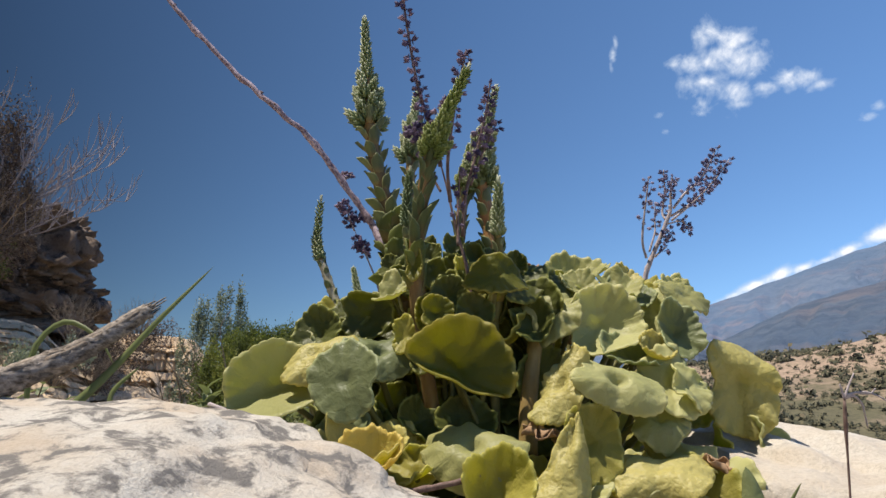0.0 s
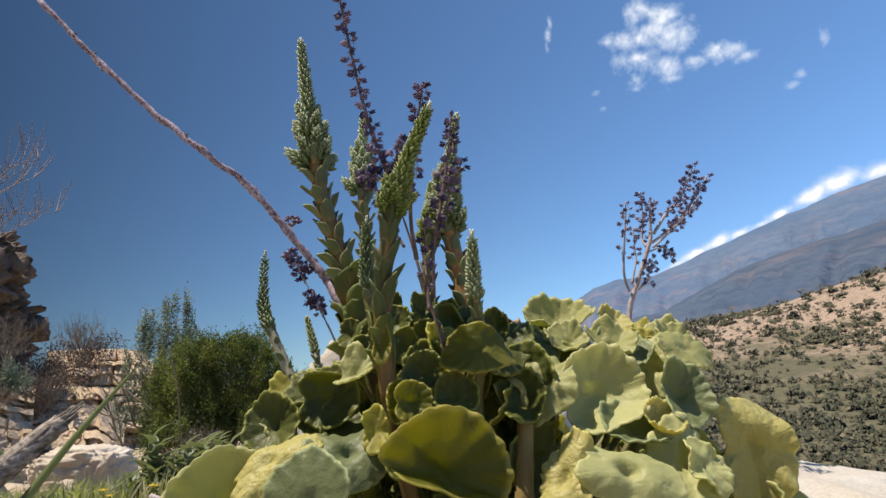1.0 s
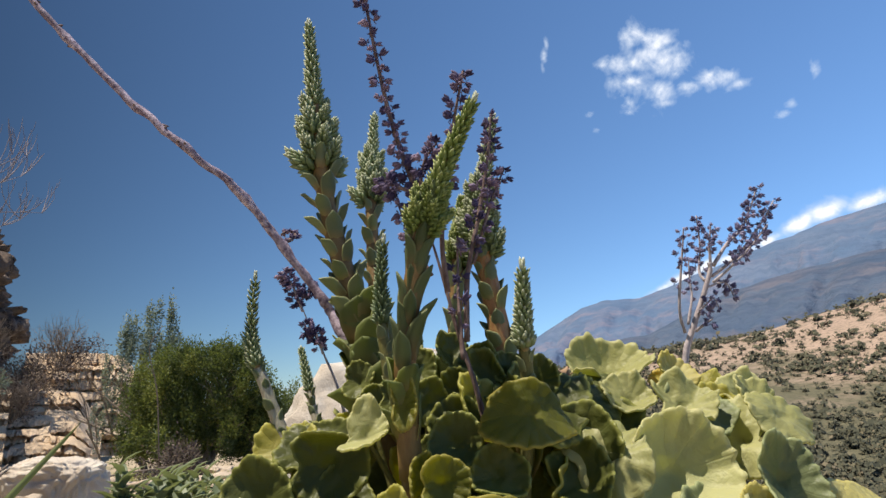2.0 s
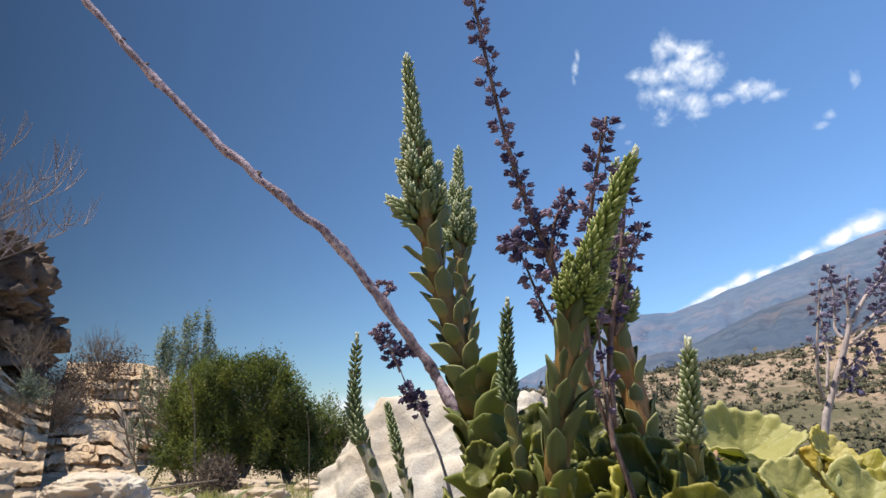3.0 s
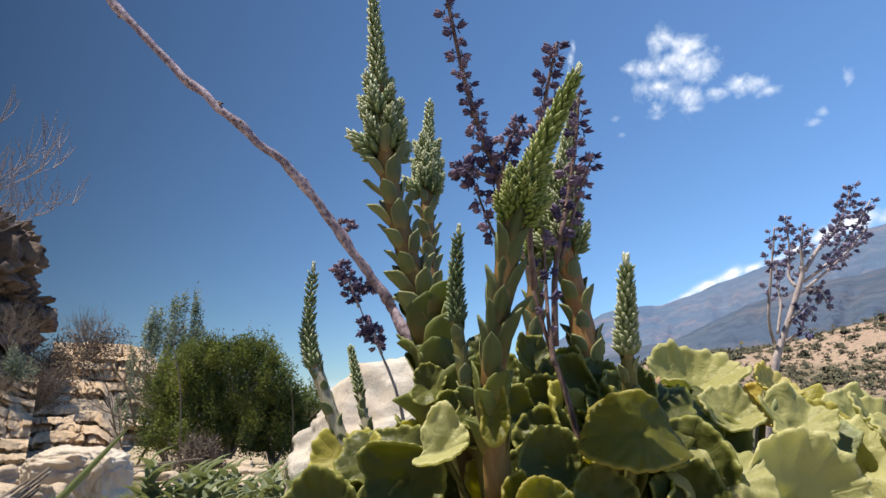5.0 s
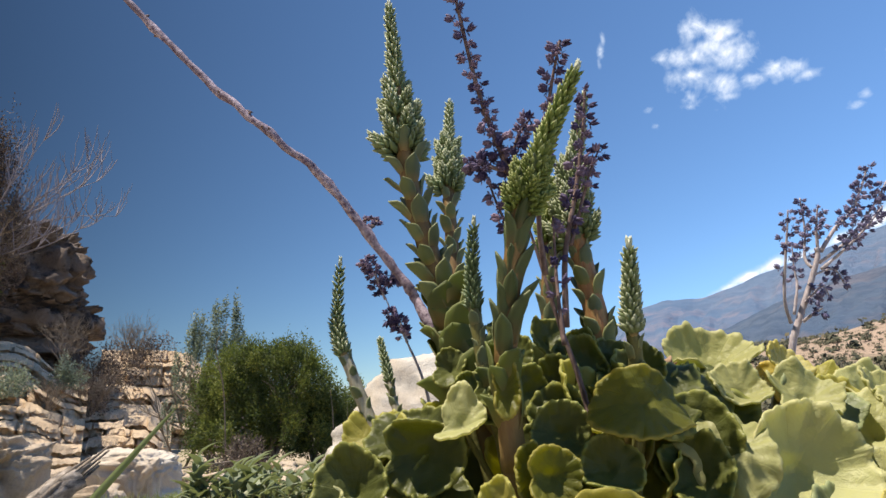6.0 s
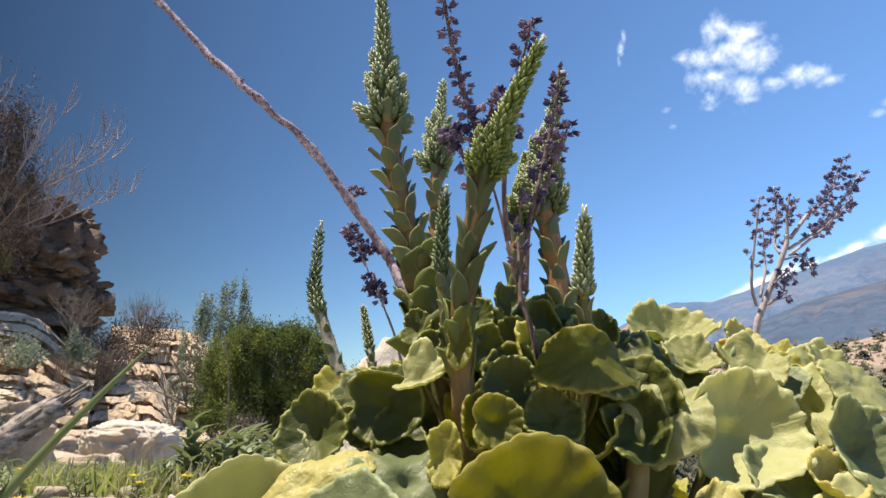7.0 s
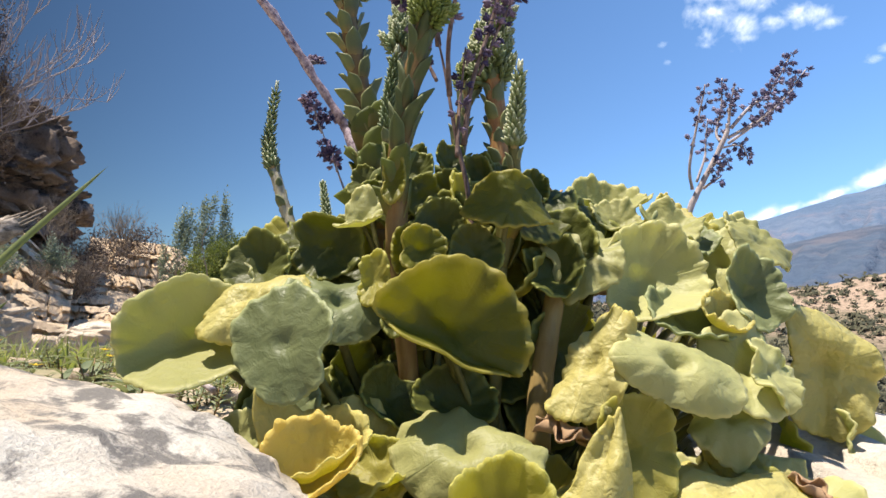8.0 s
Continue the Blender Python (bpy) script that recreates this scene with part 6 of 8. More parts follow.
leaf((0.0397, 0.4375, 0.0560), 0.0252, yaw=1, pitch=52, spin=115, material=M_LEAF, cup=0.22, bend=0.6, bend_dir=60, wave=0.12)
leaf((0.0615, 0.4307, 0.0247), 0.0196, yaw=-30, pitch=56, spin=65, material=M_LEAF, cup=0.39, bend=0.6, bend_dir=1, wave=0.12)
leaf((0.0834, 0.4531, 0.0534), 0.0211, yaw=-5, pitch=33, spin=48, material=M_LEAF_PALE, cup=0.31, bend=-0.7, bend_dir=13, wave=0.12)
leaf((0.0428, 0.4370, 0.0200), 0.0191, yaw=-3, pitch=38, spin=15, material=M_LEAF, cup=0.02, bend=0.0, bend_dir=27, wave=0.12)
leaf((0.1847, 0.4457, 0.0606), 0.0235, yaw=-15, pitch=53, spin=194, material=M_LEAF, cup=0.07, bend=0.6, bend_dir=157, wave=0.12)
leaf((0.1481, 0.4175, 0.0660), 0.0236, yaw=-23, pitch=33, spin=162, material=M_LEAF, cup=0.23, bend=0.0, bend_dir=148, wave=0.12)
leaf((0.1371, 0.4155, 0.0356), 0.0276, yaw=-3, pitch=53, spin=85, material=M_LEAF, cup=0.14, bend=0.0, bend_dir=19, wave=0.12)
leaf((0.1067, 0.4242, 0.0726), 0.0225, yaw=-28, pitch=51, spin=177, material=M_LEAF_YELLOW, cup=0.23, bend=-0.7, bend_dir=101, wave=0.12)
leaf((0.1846, 0.4346, 0.0383), 0.0260, yaw=-15, pitch=41, spin=44, material=M_LEAF, cup=0.09, bend=-0.7, bend_dir=91, wave=0.12)
leaf((0.0585, 0.4333, 0.0671), 0.0232, yaw=-36, pitch=58, spin=338, material=M_LEAF, cup=0.14, bend=0.6, bend_dir=11, wave=0.12)
leaf((0.1578, 0.4196, 0.0727), 0.0233, yaw=-33, pitch=39, spin=141, material=M_LEAF_PALE, cup=0.09, bend=-0.7, bend_dir=165, wave=0.12)
leaf((0.1784, 0.4272, 0.0632), 0.0198, yaw=-37, pitch=35, spin=250, material=M_LEAF_PALE, cup=0.15, bend=-0.7, bend_dir=173, wave=0.12)
leaf((0.1083, 0.4510, 0.0338), 0.0212, yaw=-7, pitch=57, spin=183, material=M_LEAF, cup=0.30, bend=0.0, bend_dir=138, wave=0.12)
leaf((0.1639, 0.4186, 0.0435), 0.0271, yaw=0, pitch=51, spin=59, material=M_LEAF_YELLOW, cup=0.26, bend=0.6, bend_dir=90, wave=0.12)
leaf((0.0786, 0.4186, 0.0687), 0.0224, yaw=-29, pitch=51, spin=116, material=M_LEAF_PALE, cup=0.22, bend=0.0, bend_dir=126, wave=0.12)
leaf((0.1721, 0.4539, 0.0381), 0.0216, yaw=-37, pitch=34, spin=214, material=M_LEAF, cup=0.14, bend=-0.7, bend_dir=24, wave=0.12)
leaf((-0.0105, 0.4283, 0.0746), 0.0186, yaw=-37, pitch=51, spin=222, material=M_LEAF, cup=0.24, bend=0.6, bend_dir=78, wave=0.12)
leaf((-0.0205, 0.4414, 0.0788), 0.0255, yaw=13, pitch=33, spin=230, material=M_LEAF_YELLOW, cup=0.13, bend=0.0, bend_dir=74, wave=0.12)
leaf((0.0070, 0.4620, 0.1850), 0.0124, yaw=-10, pitch=16, material=M_LEAF_DARK_SHADE, cup=0.35, lip=0.0, wave=0.06, stalk=0.0016)
leaf((-0.0010, 0.4420, 0.1700), 0.0112, yaw=8, pitch=12, material=M_LEAF_OLIVE, cup=0.30, lip=0.0, wave=0.08, stalk=0.0016)
leaf((0.0390, 0.4480, 0.1970), 0.0150, yaw=6, pitch=26, material=M_LEAF_OLIVE, aspect=1.6, cup=0.15, bend=-0.7, bend_dir=0, wave=0.10, stalk=0.0018)
leaf((-0.0510, 0.5000, 0.1740), 0.0200, yaw=-8, pitch=10, material=M_LEAF_DARK_SHADE, cup=0.30, lip=3.5, lip_dir=85, lip_at=0.35, lip_max=1.2, wave=0.06, stalk=0.0016)
leaf((0.0240, 0.4520, 0.1710), 0.0130, yaw=4, pitch=14, material=M_LEAF_DARK_SHADE, cup=0.34, lip=4.0, lip_dir=-100, lip_at=0.3, lip_max=1.3, wave=0.06, stalk=0.0016)
leaf((-0.0160, 0.4520, 0.2030), 0.0118, yaw=-6, pitch=6, material=M_LEAF_OLIVE, aspect=0.5, cup=0.25, lip=0.0, wave=0.04, dimple=0.0, stalk=0)
leaf((0.0290, 0.4950, 0.2120), 0.0178, yaw=-12, pitch=8, spin=22, material=M_LEAF_DARK_SHADE, aspect=0.45, cup=0.3, lip=0.0, wave=0.05, dimple=0.0, stalk=0.0016)
leaf((0.0760, 0.5000, 0.1985), 0.0190, yaw=-6, pitch=24, material=M_LEAF_DARK_SHADE, aspect=1.1, cup=-0.30, lip=-1.5, lip_dir=100, lip_at=0.4, lip_max=0.8, wave=0.08, label='dark leaf arched over')
leaf((-0.0080, 0.4500, 0.1700), 0.0125, yaw=14, pitch=8, material=M_LEAF_OLIVE, aspect=0.55, cup=0.25, lip=0.0, wave=0.05, dimple=0.0, stalk=0)
leaf((-0.0200, 0.4500, 0.1560), 0.0135, yaw=-18, pitch=12, material=M_LEAF, aspect=0.6, cup=0.3, lip=0.0, wave=0.06, dimple=0.0, stalk=0)
leaf((-0.0100, 0.4460, 0.1420), 0.0120, yaw=6, pitch=16, material=M_LEAF_DARK_SHADE, aspect=0.7, cup=0.3, lip=0.0, wave=0.06, dimple=0.0, stalk=0)
spike([(-0.0194, 0.5250, 0.1827), (-0.0295, 0.5338, 0.2214), (-0.0456, 0.5425, 0.2744), (-0.0616, 0.5513, 0.3415), (-0.0733, 0.5600, 0.4547)], 0.0072, 0.865, 0.0058, 0.0135, bracts=60, bract_from=0.0, bract_len=(0.025, 0.0165), spoon_len=0.034, shoulder=0.750, shoulder_w=0.0160, seed=1, spoon_to=0.42, pitch_out=33, label='tall bud spike with overlapping stem leaves')
spike([(-0.0209, 0.6200, 0.1832), (-0.0266, 0.6407, 0.2295), (-0.0315, 0.6615, 0.3050), (-0.0340, 0.6823, 0.3777), (-0.0314, 0.7030, 0.4563)], 0.0062, 0.85, 0.0056, 0.0120, bracts=56, bract_from=0.0, bract_len=(0.022, 0.0145), spoon_len=0.028, shoulder=0.69, shoulder_w=0.0155, seed=2, spoon_to=0.22, pitch_out=30, spikelets=26)
spike([(-0.0121, 0.4650, 0.1708), (-0.0151, 0.4570, 0.2156), (-0.0092, 0.4490, 0.2643), (-0.0006, 0.4410, 0.2956), (0.0178, 0.4330, 0.3365)], 0.0050, 0.73, 0.0052, 0.0132, bracts=48, bract_from=0.05, bract_len=(0.030, 0.016), slim=0.6, bract_skin=M_BRACT_DARK, spoon_len=0.026, shoulder=0.57, shoulder_w=0.0105, buds=M_BUD_YELLOW, seed=3, spoon_to=0.22, pitch_out=12, rows=24, single=True, label='yellow-green bud spike')
spike([(0.0522, 0.5120, 0.1617), (0.0460, 0.5170, 0.2046), (0.0367, 0.5220, 0.2593), (0.0323, 0.5270, 0.3084), (0.0445, 0.5320, 0.3738)], 0.0066, 0.83, 0.0050, 0.0120, bracts=44, bract_from=0.06, bract_len=(0.022, 0.0135), spoon_len=0.026, spoon_to=0.1, pitch_out=20, shoulder=0.60, shoulder_w=0.0135, spikelets=28, stem=M_STEM_RED, seed=4)
spike([(0.0140, 0.5150, 0.1760), (0.0140, 0.5200, 0.2080), (0.0160, 0.5250, 0.2480), (0.0190, 0.5300, 0.2880), (0.0230, 0.5350, 0.3220)], 0.0050, 0.80, 0.0046, 0.0110, bracts=40, bract_from=0.0, bract_len=(0.022, 0.012), slim=0.8, spoon_len=0.028, spoon_to=0.35, pitch_out=20, shoulder=0.66, shoulder_w=0.0095, buds=M_BUD_YELLOW, seed=11, rows=18, spikelets=12)
spike([(-0.0699, 0.5350, 0.1687), (-0.0774, 0.5388, 0.1831), (-0.0910, 0.5425, 0.2152), (-0.0997, 0.5463, 0.2396), (-0.0997, 0.5500, 0.2800)], 0.0038, 0.60, 0.0048, 0.0115, bracts=22, bract_from=0.0, bract_len=(0.014, 0.008), seed=5, stem=M_STEM_GREY, spoon_to=0.0, pitch_out=14, label='slender bud spike', rows=22)
spike([(0.0379, 0.4700, 0.1687), (0.0413, 0.4660, 0.1924), (0.0409, 0.4620, 0.2165), (0.0396, 0.4580, 0.2359), (0.0398, 0.4540, 0.2631)], 0.0036, 0.62, 0.0050, 0.0122, bracts=14, bract_from=0.0, bract_len=(0.016, 0.008), seed=6, stem=M_PETIOLE, spoon_to=0.3, pitch_out=14, rows=22, single=True)
spike([(-0.0140, 0.5000, 0.1836), (-0.0191, 0.5020, 0.2051), (-0.0236, 0.5040, 0.2306), (-0.0256, 0.5060, 0.2574), (-0.0238, 0.5080, 0.2907)], 0.0036, 0.62, 0.0046, 0.0104, bracts=16, bract_from=0.0, bract_len=(0.018, 0.008), buds=M_BUD_DARK, seed=7, stem=M_PETIOLE, spoon_to=0.3, pitch_out=16, rows=22)
spike([(-0.0716, 0.6600, 0.1817), (-0.0781, 0.6667, 0.2059), (-0.0835, 0.6733, 0.2272), (-0.0886, 0.6800, 0.2469)], 0.0028, 0.45, 0.0044, 0.0090, bracts=14, bract_from=0.0, bract_len=(0.013, 0.008), seed=8, stem=M_STEM_GREY, spoon_to=0.0, pitch_out=18, rows=18)
dry_stalk("dried_flower_stalk", "dead dark brown flower stalk hung with dried seed heads", [(0.0260, 0.4700, 0.1413), (0.0242, 0.4740, 0.1776), (0.0198, 0.4780, 0.2072), (0.0119, 0.4820, 0.2365), (0.0041, 0.4860, 0.2709), (-0.0041, 0.4900, 0.3019)], 0.0017, [
    ([(-0.0001, 0.4900, 0.2867), (-0.0066, 0.4920, 0.3120), (-0.0150, 0.4940, 0.3385), (-0.0228, 0.4960, 0.3698), (-0.0320, 0.4980, 0.4213), (-0.0397, 0.5000, 0.4732)], 0.0018, 0.08, 86),
    ([(0.0074, 0.4800, 0.2553), (0.0049, 0.4753, 0.2824), (0.0081, 0.4705, 0.3158), (0.0125, 0.4657, 0.3438), (0.0171, 0.4610, 0.3660)], 0.0015, 0.34, 38),
    ([(-0.0055, 0.4900, 0.3050), (-0.0023, 0.4875, 0.3260), (0.0050, 0.4850, 0.3376)], 0.0012, 0.10, 21),
    ([(-0.0083, 0.4900, 0.3112), (-0.0197, 0.4950, 0.3163), (-0.0248, 0.5000, 0.3214)], 0.0012, 0.30, 18),
    ([(0.0001, 0.4850, 0.2649), (-0.0100, 0.4925, 0.2874), (-0.0194, 0.5000, 0.3182)], 0.0010, 0.30, 18),
    ([(0.0168, 0.4850, 0.2315), (0.0189, 0.4888, 0.2658), (0.0268, 0.4925, 0.2997), (0.0335, 0.4962, 0.3329), (0.0373, 0.5000, 0.3614)], 0.0016, 0.34, 34),
    ([(0.0222, 0.4900, 0.2719), (0.0351, 0.4950, 0.3100), (0.0432, 0.5000, 0.3279)], 0.0010, 0.30, 16),
    ([(0.0134, 0.4750, 0.2224), (0.0131, 0.4825, 0.2503), (0.0143, 0.4900, 0.2868)], 0.0012, 0.30, 9)], seed=1, size=0.0050)
dry_stalk("dried_flower_stalk", "pale grey dead flower stalk branching into dried seed heads", [(0.1500, 0.5900, 0.0600), (0.1680, 0.5980, 0.1650), (0.1830, 0.6000, 0.2270), (0.1870, 0.6000, 0.2390), (0.1910, 0.6000, 0.2480), (0.2020, 0.6000, 0.2720), (0.2090, 0.6000, 0.2890), (0.2090, 0.6000, 0.2950)], 0.0025, [
    ([(0.1850, 0.6000, 0.2450), (0.1810, 0.5960, 0.2610), (0.1840, 0.5920, 0.2910), (0.1860, 0.5900, 0.3060), (0.1870, 0.5880, 0.3180)], 0.0012, 0.35, 16),
    ([(0.1880, 0.6000, 0.2510), (0.1960, 0.6060, 0.2710), (0.1980, 0.6100, 0.2840), (0.2000, 0.6120, 0.3020)], 0.0010, 0.35, 12),
    ([(0.2050, 0.6020, 0.2820), (0.2040, 0.6060, 0.2900), (0.2080, 0.6080, 0.3100), (0.2090, 0.6100, 0.3330)], 0.0012, 0.30, 24),
    ([(0.2100, 0.6000, 0.2940), (0.2100, 0.5980, 0.3080), (0.2120, 0.5960, 0.3230)], 0.0012, 0.30, 18),
    ([(0.2130, 0.6020, 0.2930), (0.2260, 0.6040, 0.3090), (0.2410, 0.6060, 0.3220), (0.2510, 0.6080, 0.3380), (0.2600, 0.6100, 0.3550)], 0.0014, 0.25, 42),
    ([(0.2100, 0.6000, 0.2850), (0.2280, 0.6020, 0.2970), (0.2440, 0.6060, 0.3110), (0.2600, 0.6080, 0.3290), (0.2720, 0.6100, 0.3450)], 0.0013, 0.30, 34),
    ([(0.2090, 0.5980, 0.2800), (0.2210, 0.5940, 0.2900), (0.2370, 0.5900, 0.3050), (0.2500, 0.5880, 0.3200)], 0.0012, 0.35, 26),
    ([(0.1920, 0.5980, 0.2460), (0.1960, 0.5920, 0.2500), (0.2000, 0.5880, 0.2530)], 0.0012, 0.60, 5),
    ([(0.2050, 0.6000, 0.2770), (0.2210, 0.6040, 0.2810), (0.2280, 0.6060, 0.2710)], 0.0008, 0.35, 14),
    ([(0.1950, 0.5980, 0.2580), (0.1990, 0.5920, 0.2640), (0.2040, 0.5900, 0.2670), (0.2060, 0.5880, 0.2580)], 0.0008, 0.10, 14)], material=M_DRY_GREY, capsules=CAPSULES_PALE, capsule_material_=M_CAPSULE_PALE, seed=2, size=0.0042, top_r=0.6)
dry_stalk("dried_flower_stalk", "small drooping dried flower stalk beside the spikes", [(-0.0424, 0.5850, 0.1691), (-0.0529, 0.5887, 0.2112), (-0.0645, 0.5925, 0.2386), (-0.0737, 0.5962, 0.2565), (-0.0813, 0.6000, 0.2750)], 0.0010, [
    ([(-0.0773, 0.5950, 0.2636), (-0.0850, 0.5975, 0.2821), (-0.0927, 0.6000, 0.2918)], 0.0010, 0.10, 38),
    ([(-0.0813, 0.6000, 0.2750), (-0.0740, 0.6000, 0.2787), (-0.0684, 0.6000, 0.2805)], 0.0008, 0.20, 16),
    ([(-0.0627, 0.5850, 0.2350), (-0.0681, 0.5875, 0.2489), (-0.0753, 0.5900, 0.2526)], 0.0010, 0.10, 34)], material=M_DRY_GREY, seed=3, size=0.0046)
TWIG = [(-0.0526, 0.5600, 0.2505), (-0.0604, 0.5630, 0.2650), (-0.0878, 0.5640, 0.3020), (-0.1124, 0.5560, 0.3325), (-0.1462, 0.5440, 0.3600), (-0.1826, 0.5500, 0.3930), (-0.2326, 0.5530, 0.4450), (-0.2750, 0.5560, 0.4940)]
TWIG_CURL = [(-0.0878, 0.5660, 0.3030), (-0.0850, 0.5850, 0.3100), (-0.0838, 0.5980, 0.3170), (-0.0888, 0.6000, 0.3200), (-0.0935, 0.5980, 0.3170)]
LOG = [(-0.1930, 0.4660, 0.1709), (-0.2180, 0.4307, 0.1388), (-0.2437, 0.3953, 0.1170), (-0.2663, 0.3600, 0.0947)]
THICK = [(0.0689, 0.4780, 0.1719), (0.0657, 0.4740, 0.1518), (0.0622, 0.4700, 0.1297), (0.0599, 0.4660, 0.1087), (0.0590, 0.4620, 0.0836)]


# ---- twig, log, weeds close by ----
def build_twig():
    pts = spline([(0.03, 0.525, 0.06), (-0.01, 0.53, 0.17)] + TWIG, 70)
    b = Build()
    rnd = random.Random(5)
    radii = []
    for i in range(71):
        f = i / 70
        knot = 1 + 0.35 * max(0, math.sin(i * 0.83 + 1.3)) ** 8 + 0.12 * rnd.uniform(-1, 1)
        radii.append((0.0013 * (1 - f) ** 0.9 + 0.0019) * knot)
    pts = [p + Vector((noise.noise(Vector((i * 0.4, 0, 3))), noise.noise(Vector((i * 0.4, 5, 3))), noise.noise(Vector((i * 0.4, 9, 3))))) * 0.0016 for i, p in enumerate(pts)]
    b.tube(pts, radii, 12, 0.08, 2.0)
    root = thing("dry_twig", "long leaning dead twig with knotty reddish-grey bark", "twig")
    stem = part("stem", b.mesh("stem"), M_TWIG, root)
    for i in range(16):
        k = 26 + rnd.randrange(44)
        d = Vector((rnd.uniform(-1, 1), rnd.uniform(-1, 1), rnd.uniform(-0.3, 1))).normalized()
        b = Build()
        b.spindle(pts[k], d, rnd.uniform(0.004, 0.007), 0.0024, 5)
        part("bud_scale", b.mesh("bud_scale"), M_DRY, root)
    curl = spline(TWIG_CURL, 16)
    b = Build()
    b.tube(curl, [0.0016 - 0.00006 * i for i in range(17)], 6, 0.2, 1.0)
    arm = part("tendril", b.mesh("tendril"), M_DRY, root, "curled dry side shoot")
    for i in range(20):
        p = curl[rnd.randrange(17)]
        up = Vector((rnd.uniform(-1, 1), rnd.uniform(-1, 1), rnd.uniform(-0.6, 1))).normalized()
        k = rnd.uniform(0.003, 0.0046)
        part("seed_head", CAPSULES[rnd.randrange(6)], M_CAPSULE, arm, "", Matrix.Translation(p) @ up.to_track_quat("Z", "Y").to_matrix().to_4x4() @ Matrix.Diagonal((k, k, k, 1)))


build_twig()


def build_log():
    pts = spline(LOG, 40)
    root = thing("dead_branch", "weathered dark brown broken branch lying on the boulder", "branch")
    b = Build()
    b.tube(pts, [0.0050 + 0.0045 * i / 40 for i in range(41)], 22, 0.4, 4.0)
    part("wood", b.mesh("wood"), M_LOG, root)
    rnd = random.Random(3)
    for k in range(18):
        a = rnd.uniform(0, math.tau)
        i0, i1 = (0, rnd.randrange(8, 26)) if k < 9 else (rnd.randrange(4, 18), rnd.randrange(22, 40))
        off = Vector((0.25 * math.sin(a), math.cos(a), math.sin(a)))
        strip = []
        for i in range(i0, i1 + 1):
            r = 0.0050 + 0.0045 * i / 40
            strip.append(pts[i] + off * (r * (0.95 + 0.35 * noise.noise(Vector((i * 0.3, k, 0))))))
        if i0 == 0:
            strip[0] = strip[0] + (pts[0] - pts[2]) * rnd.uniform(0.3, 1.6)
        m = len(strip)
        b = Build()
        b.tube(strip, [0.0018 * min(1.0, 0.25 + i * 0.2, 0.25 + (m - 1 - i) * 0.2) for i in range(m)], 6, 0.4, k)
        part("splinter", b.mesh("splinter"), M_LOG if k % 3 else M_BARK, root)


build_log()


def big_blade(points, width, label, name="grass_blade", material=None, category="grass", group="long grass blades"):
    pts = spline(points, 14)
    verts, faces = [], []
    for i, p in enumerate(pts):
        f = i / 14
        d = (pts[min(i + 1, 14)] - pts[max(i - 1, 0)]).normalized()
        s = d.cross(Vector((0.25, 1, 0.1))).normalized()
        n = s.cross(d)
        w = width * 0.5 * (1 - f) ** 0.55 * (0.75 + 0.25 * min(1, f * 6))
        for k, (sx, sz) in enumerate(((-1, 0.35), (0, 0), (1, 0.35), (1, 0.28), (0, -0.10), (-1, 0.28))):
            verts.append(p + s * (w * sx) + n * (w * sz))
    for i in range(14):
        for k in range(6):
            a, b = i * 6 + k, i * 6 + (k + 1) % 6
            faces.append((a, b, b + 6, a + 6))
    ob = part(name, mesh_from(name, verts, faces), material or M_GRASS_BIG)
    return tagged(ob, label, category, group)


def plain_leaf_material(name, a, b, glow_color):
    n = Nodes(name)
    tone = n.mix(n.noise(60.0, 5.0), a, b)
    skin = n.solid(tone, 0.5, n.bump(n.noise(600.0, 3.0), 0.2, 0.0005), 0.4)
    glow = n.add("ShaderNodeBsdfTranslucent")
    n.put(glow, "Color", (*glow_color, 1))
    both = n.add("ShaderNodeMixShader", Fac=0.35)
    n.tree.links.new(skin, both.inputs[1])
    n.tree.links.new(glow.outputs[0], both.inputs[2])
    return n.end(both.outputs[0])


M_GRASS_BIG = plain_leaf_material("long_grass", (0.12, 0.15, 0.06), (0.22, 0.25, 0.10), (0.36, 0.42, 0.12))
big_blade([(-0.236, 0.435, 0.09), (-0.205, 0.442, 0.125), (-0.178, 0.448, 0.162), (-0.148, 0.455, 0.200)], 0.0068, "long green pointed grass blade beside the branch")
big_blade([(-0.285, 0.50, 0.10), (-0.287, 0.50, 0.145), (-0.268, 0.50, 0.166), (-0.240, 0.495, 0.155), (-0.222, 0.49, 0.135)], 0.006, "arched green grass blade")
big_blade([(-0.205, 0.47, 0.09), (-0.215, 0.475, 0.115), (-0.20, 0.48, 0.135)], 0.006, "short green grass blade")
big_blade([(0.1650, 0.3700, 0.0430), (0.1680, 0.3700, 0.0630), (0.1740, 0.3700, 0.0720), (0.1800, 0.3700, 0.0810)], 0.0034, "dull grey-green blade of grass before the ledge")
big_blade([(0.1610, 0.3500, 0.0470), (0.1740, 0.3500, 0.0610), (0.1830, 0.3500, 0.0670)], 0.0022, "dull grey-green blade of grass before the ledge")
big_blade([(0.1740, 0.3500, 0.0520), (0.1780, 0.3500, 0.0560), (0.1810, 0.3500, 0.0590)], 0.0018, "dull grey-green blade of grass before the ledge")
big_blade([(0.1580, 0.3600, 0.0440), (0.1550, 0.3600, 0.0610), (0.1540, 0.3600, 0.0740)], 0.0024, "dull grey-green blade of grass before the ledge")
big_blade([(0.1560, 0.3700, 0.0410), (0.1590, 0.3750, 0.0670), (0.1580, 0.3800, 0.0870)], 0.018, "dull grey-green pointed leaf folded along its middle", "pointed_leaf", M_LEAF_GREY, "leaf", "")


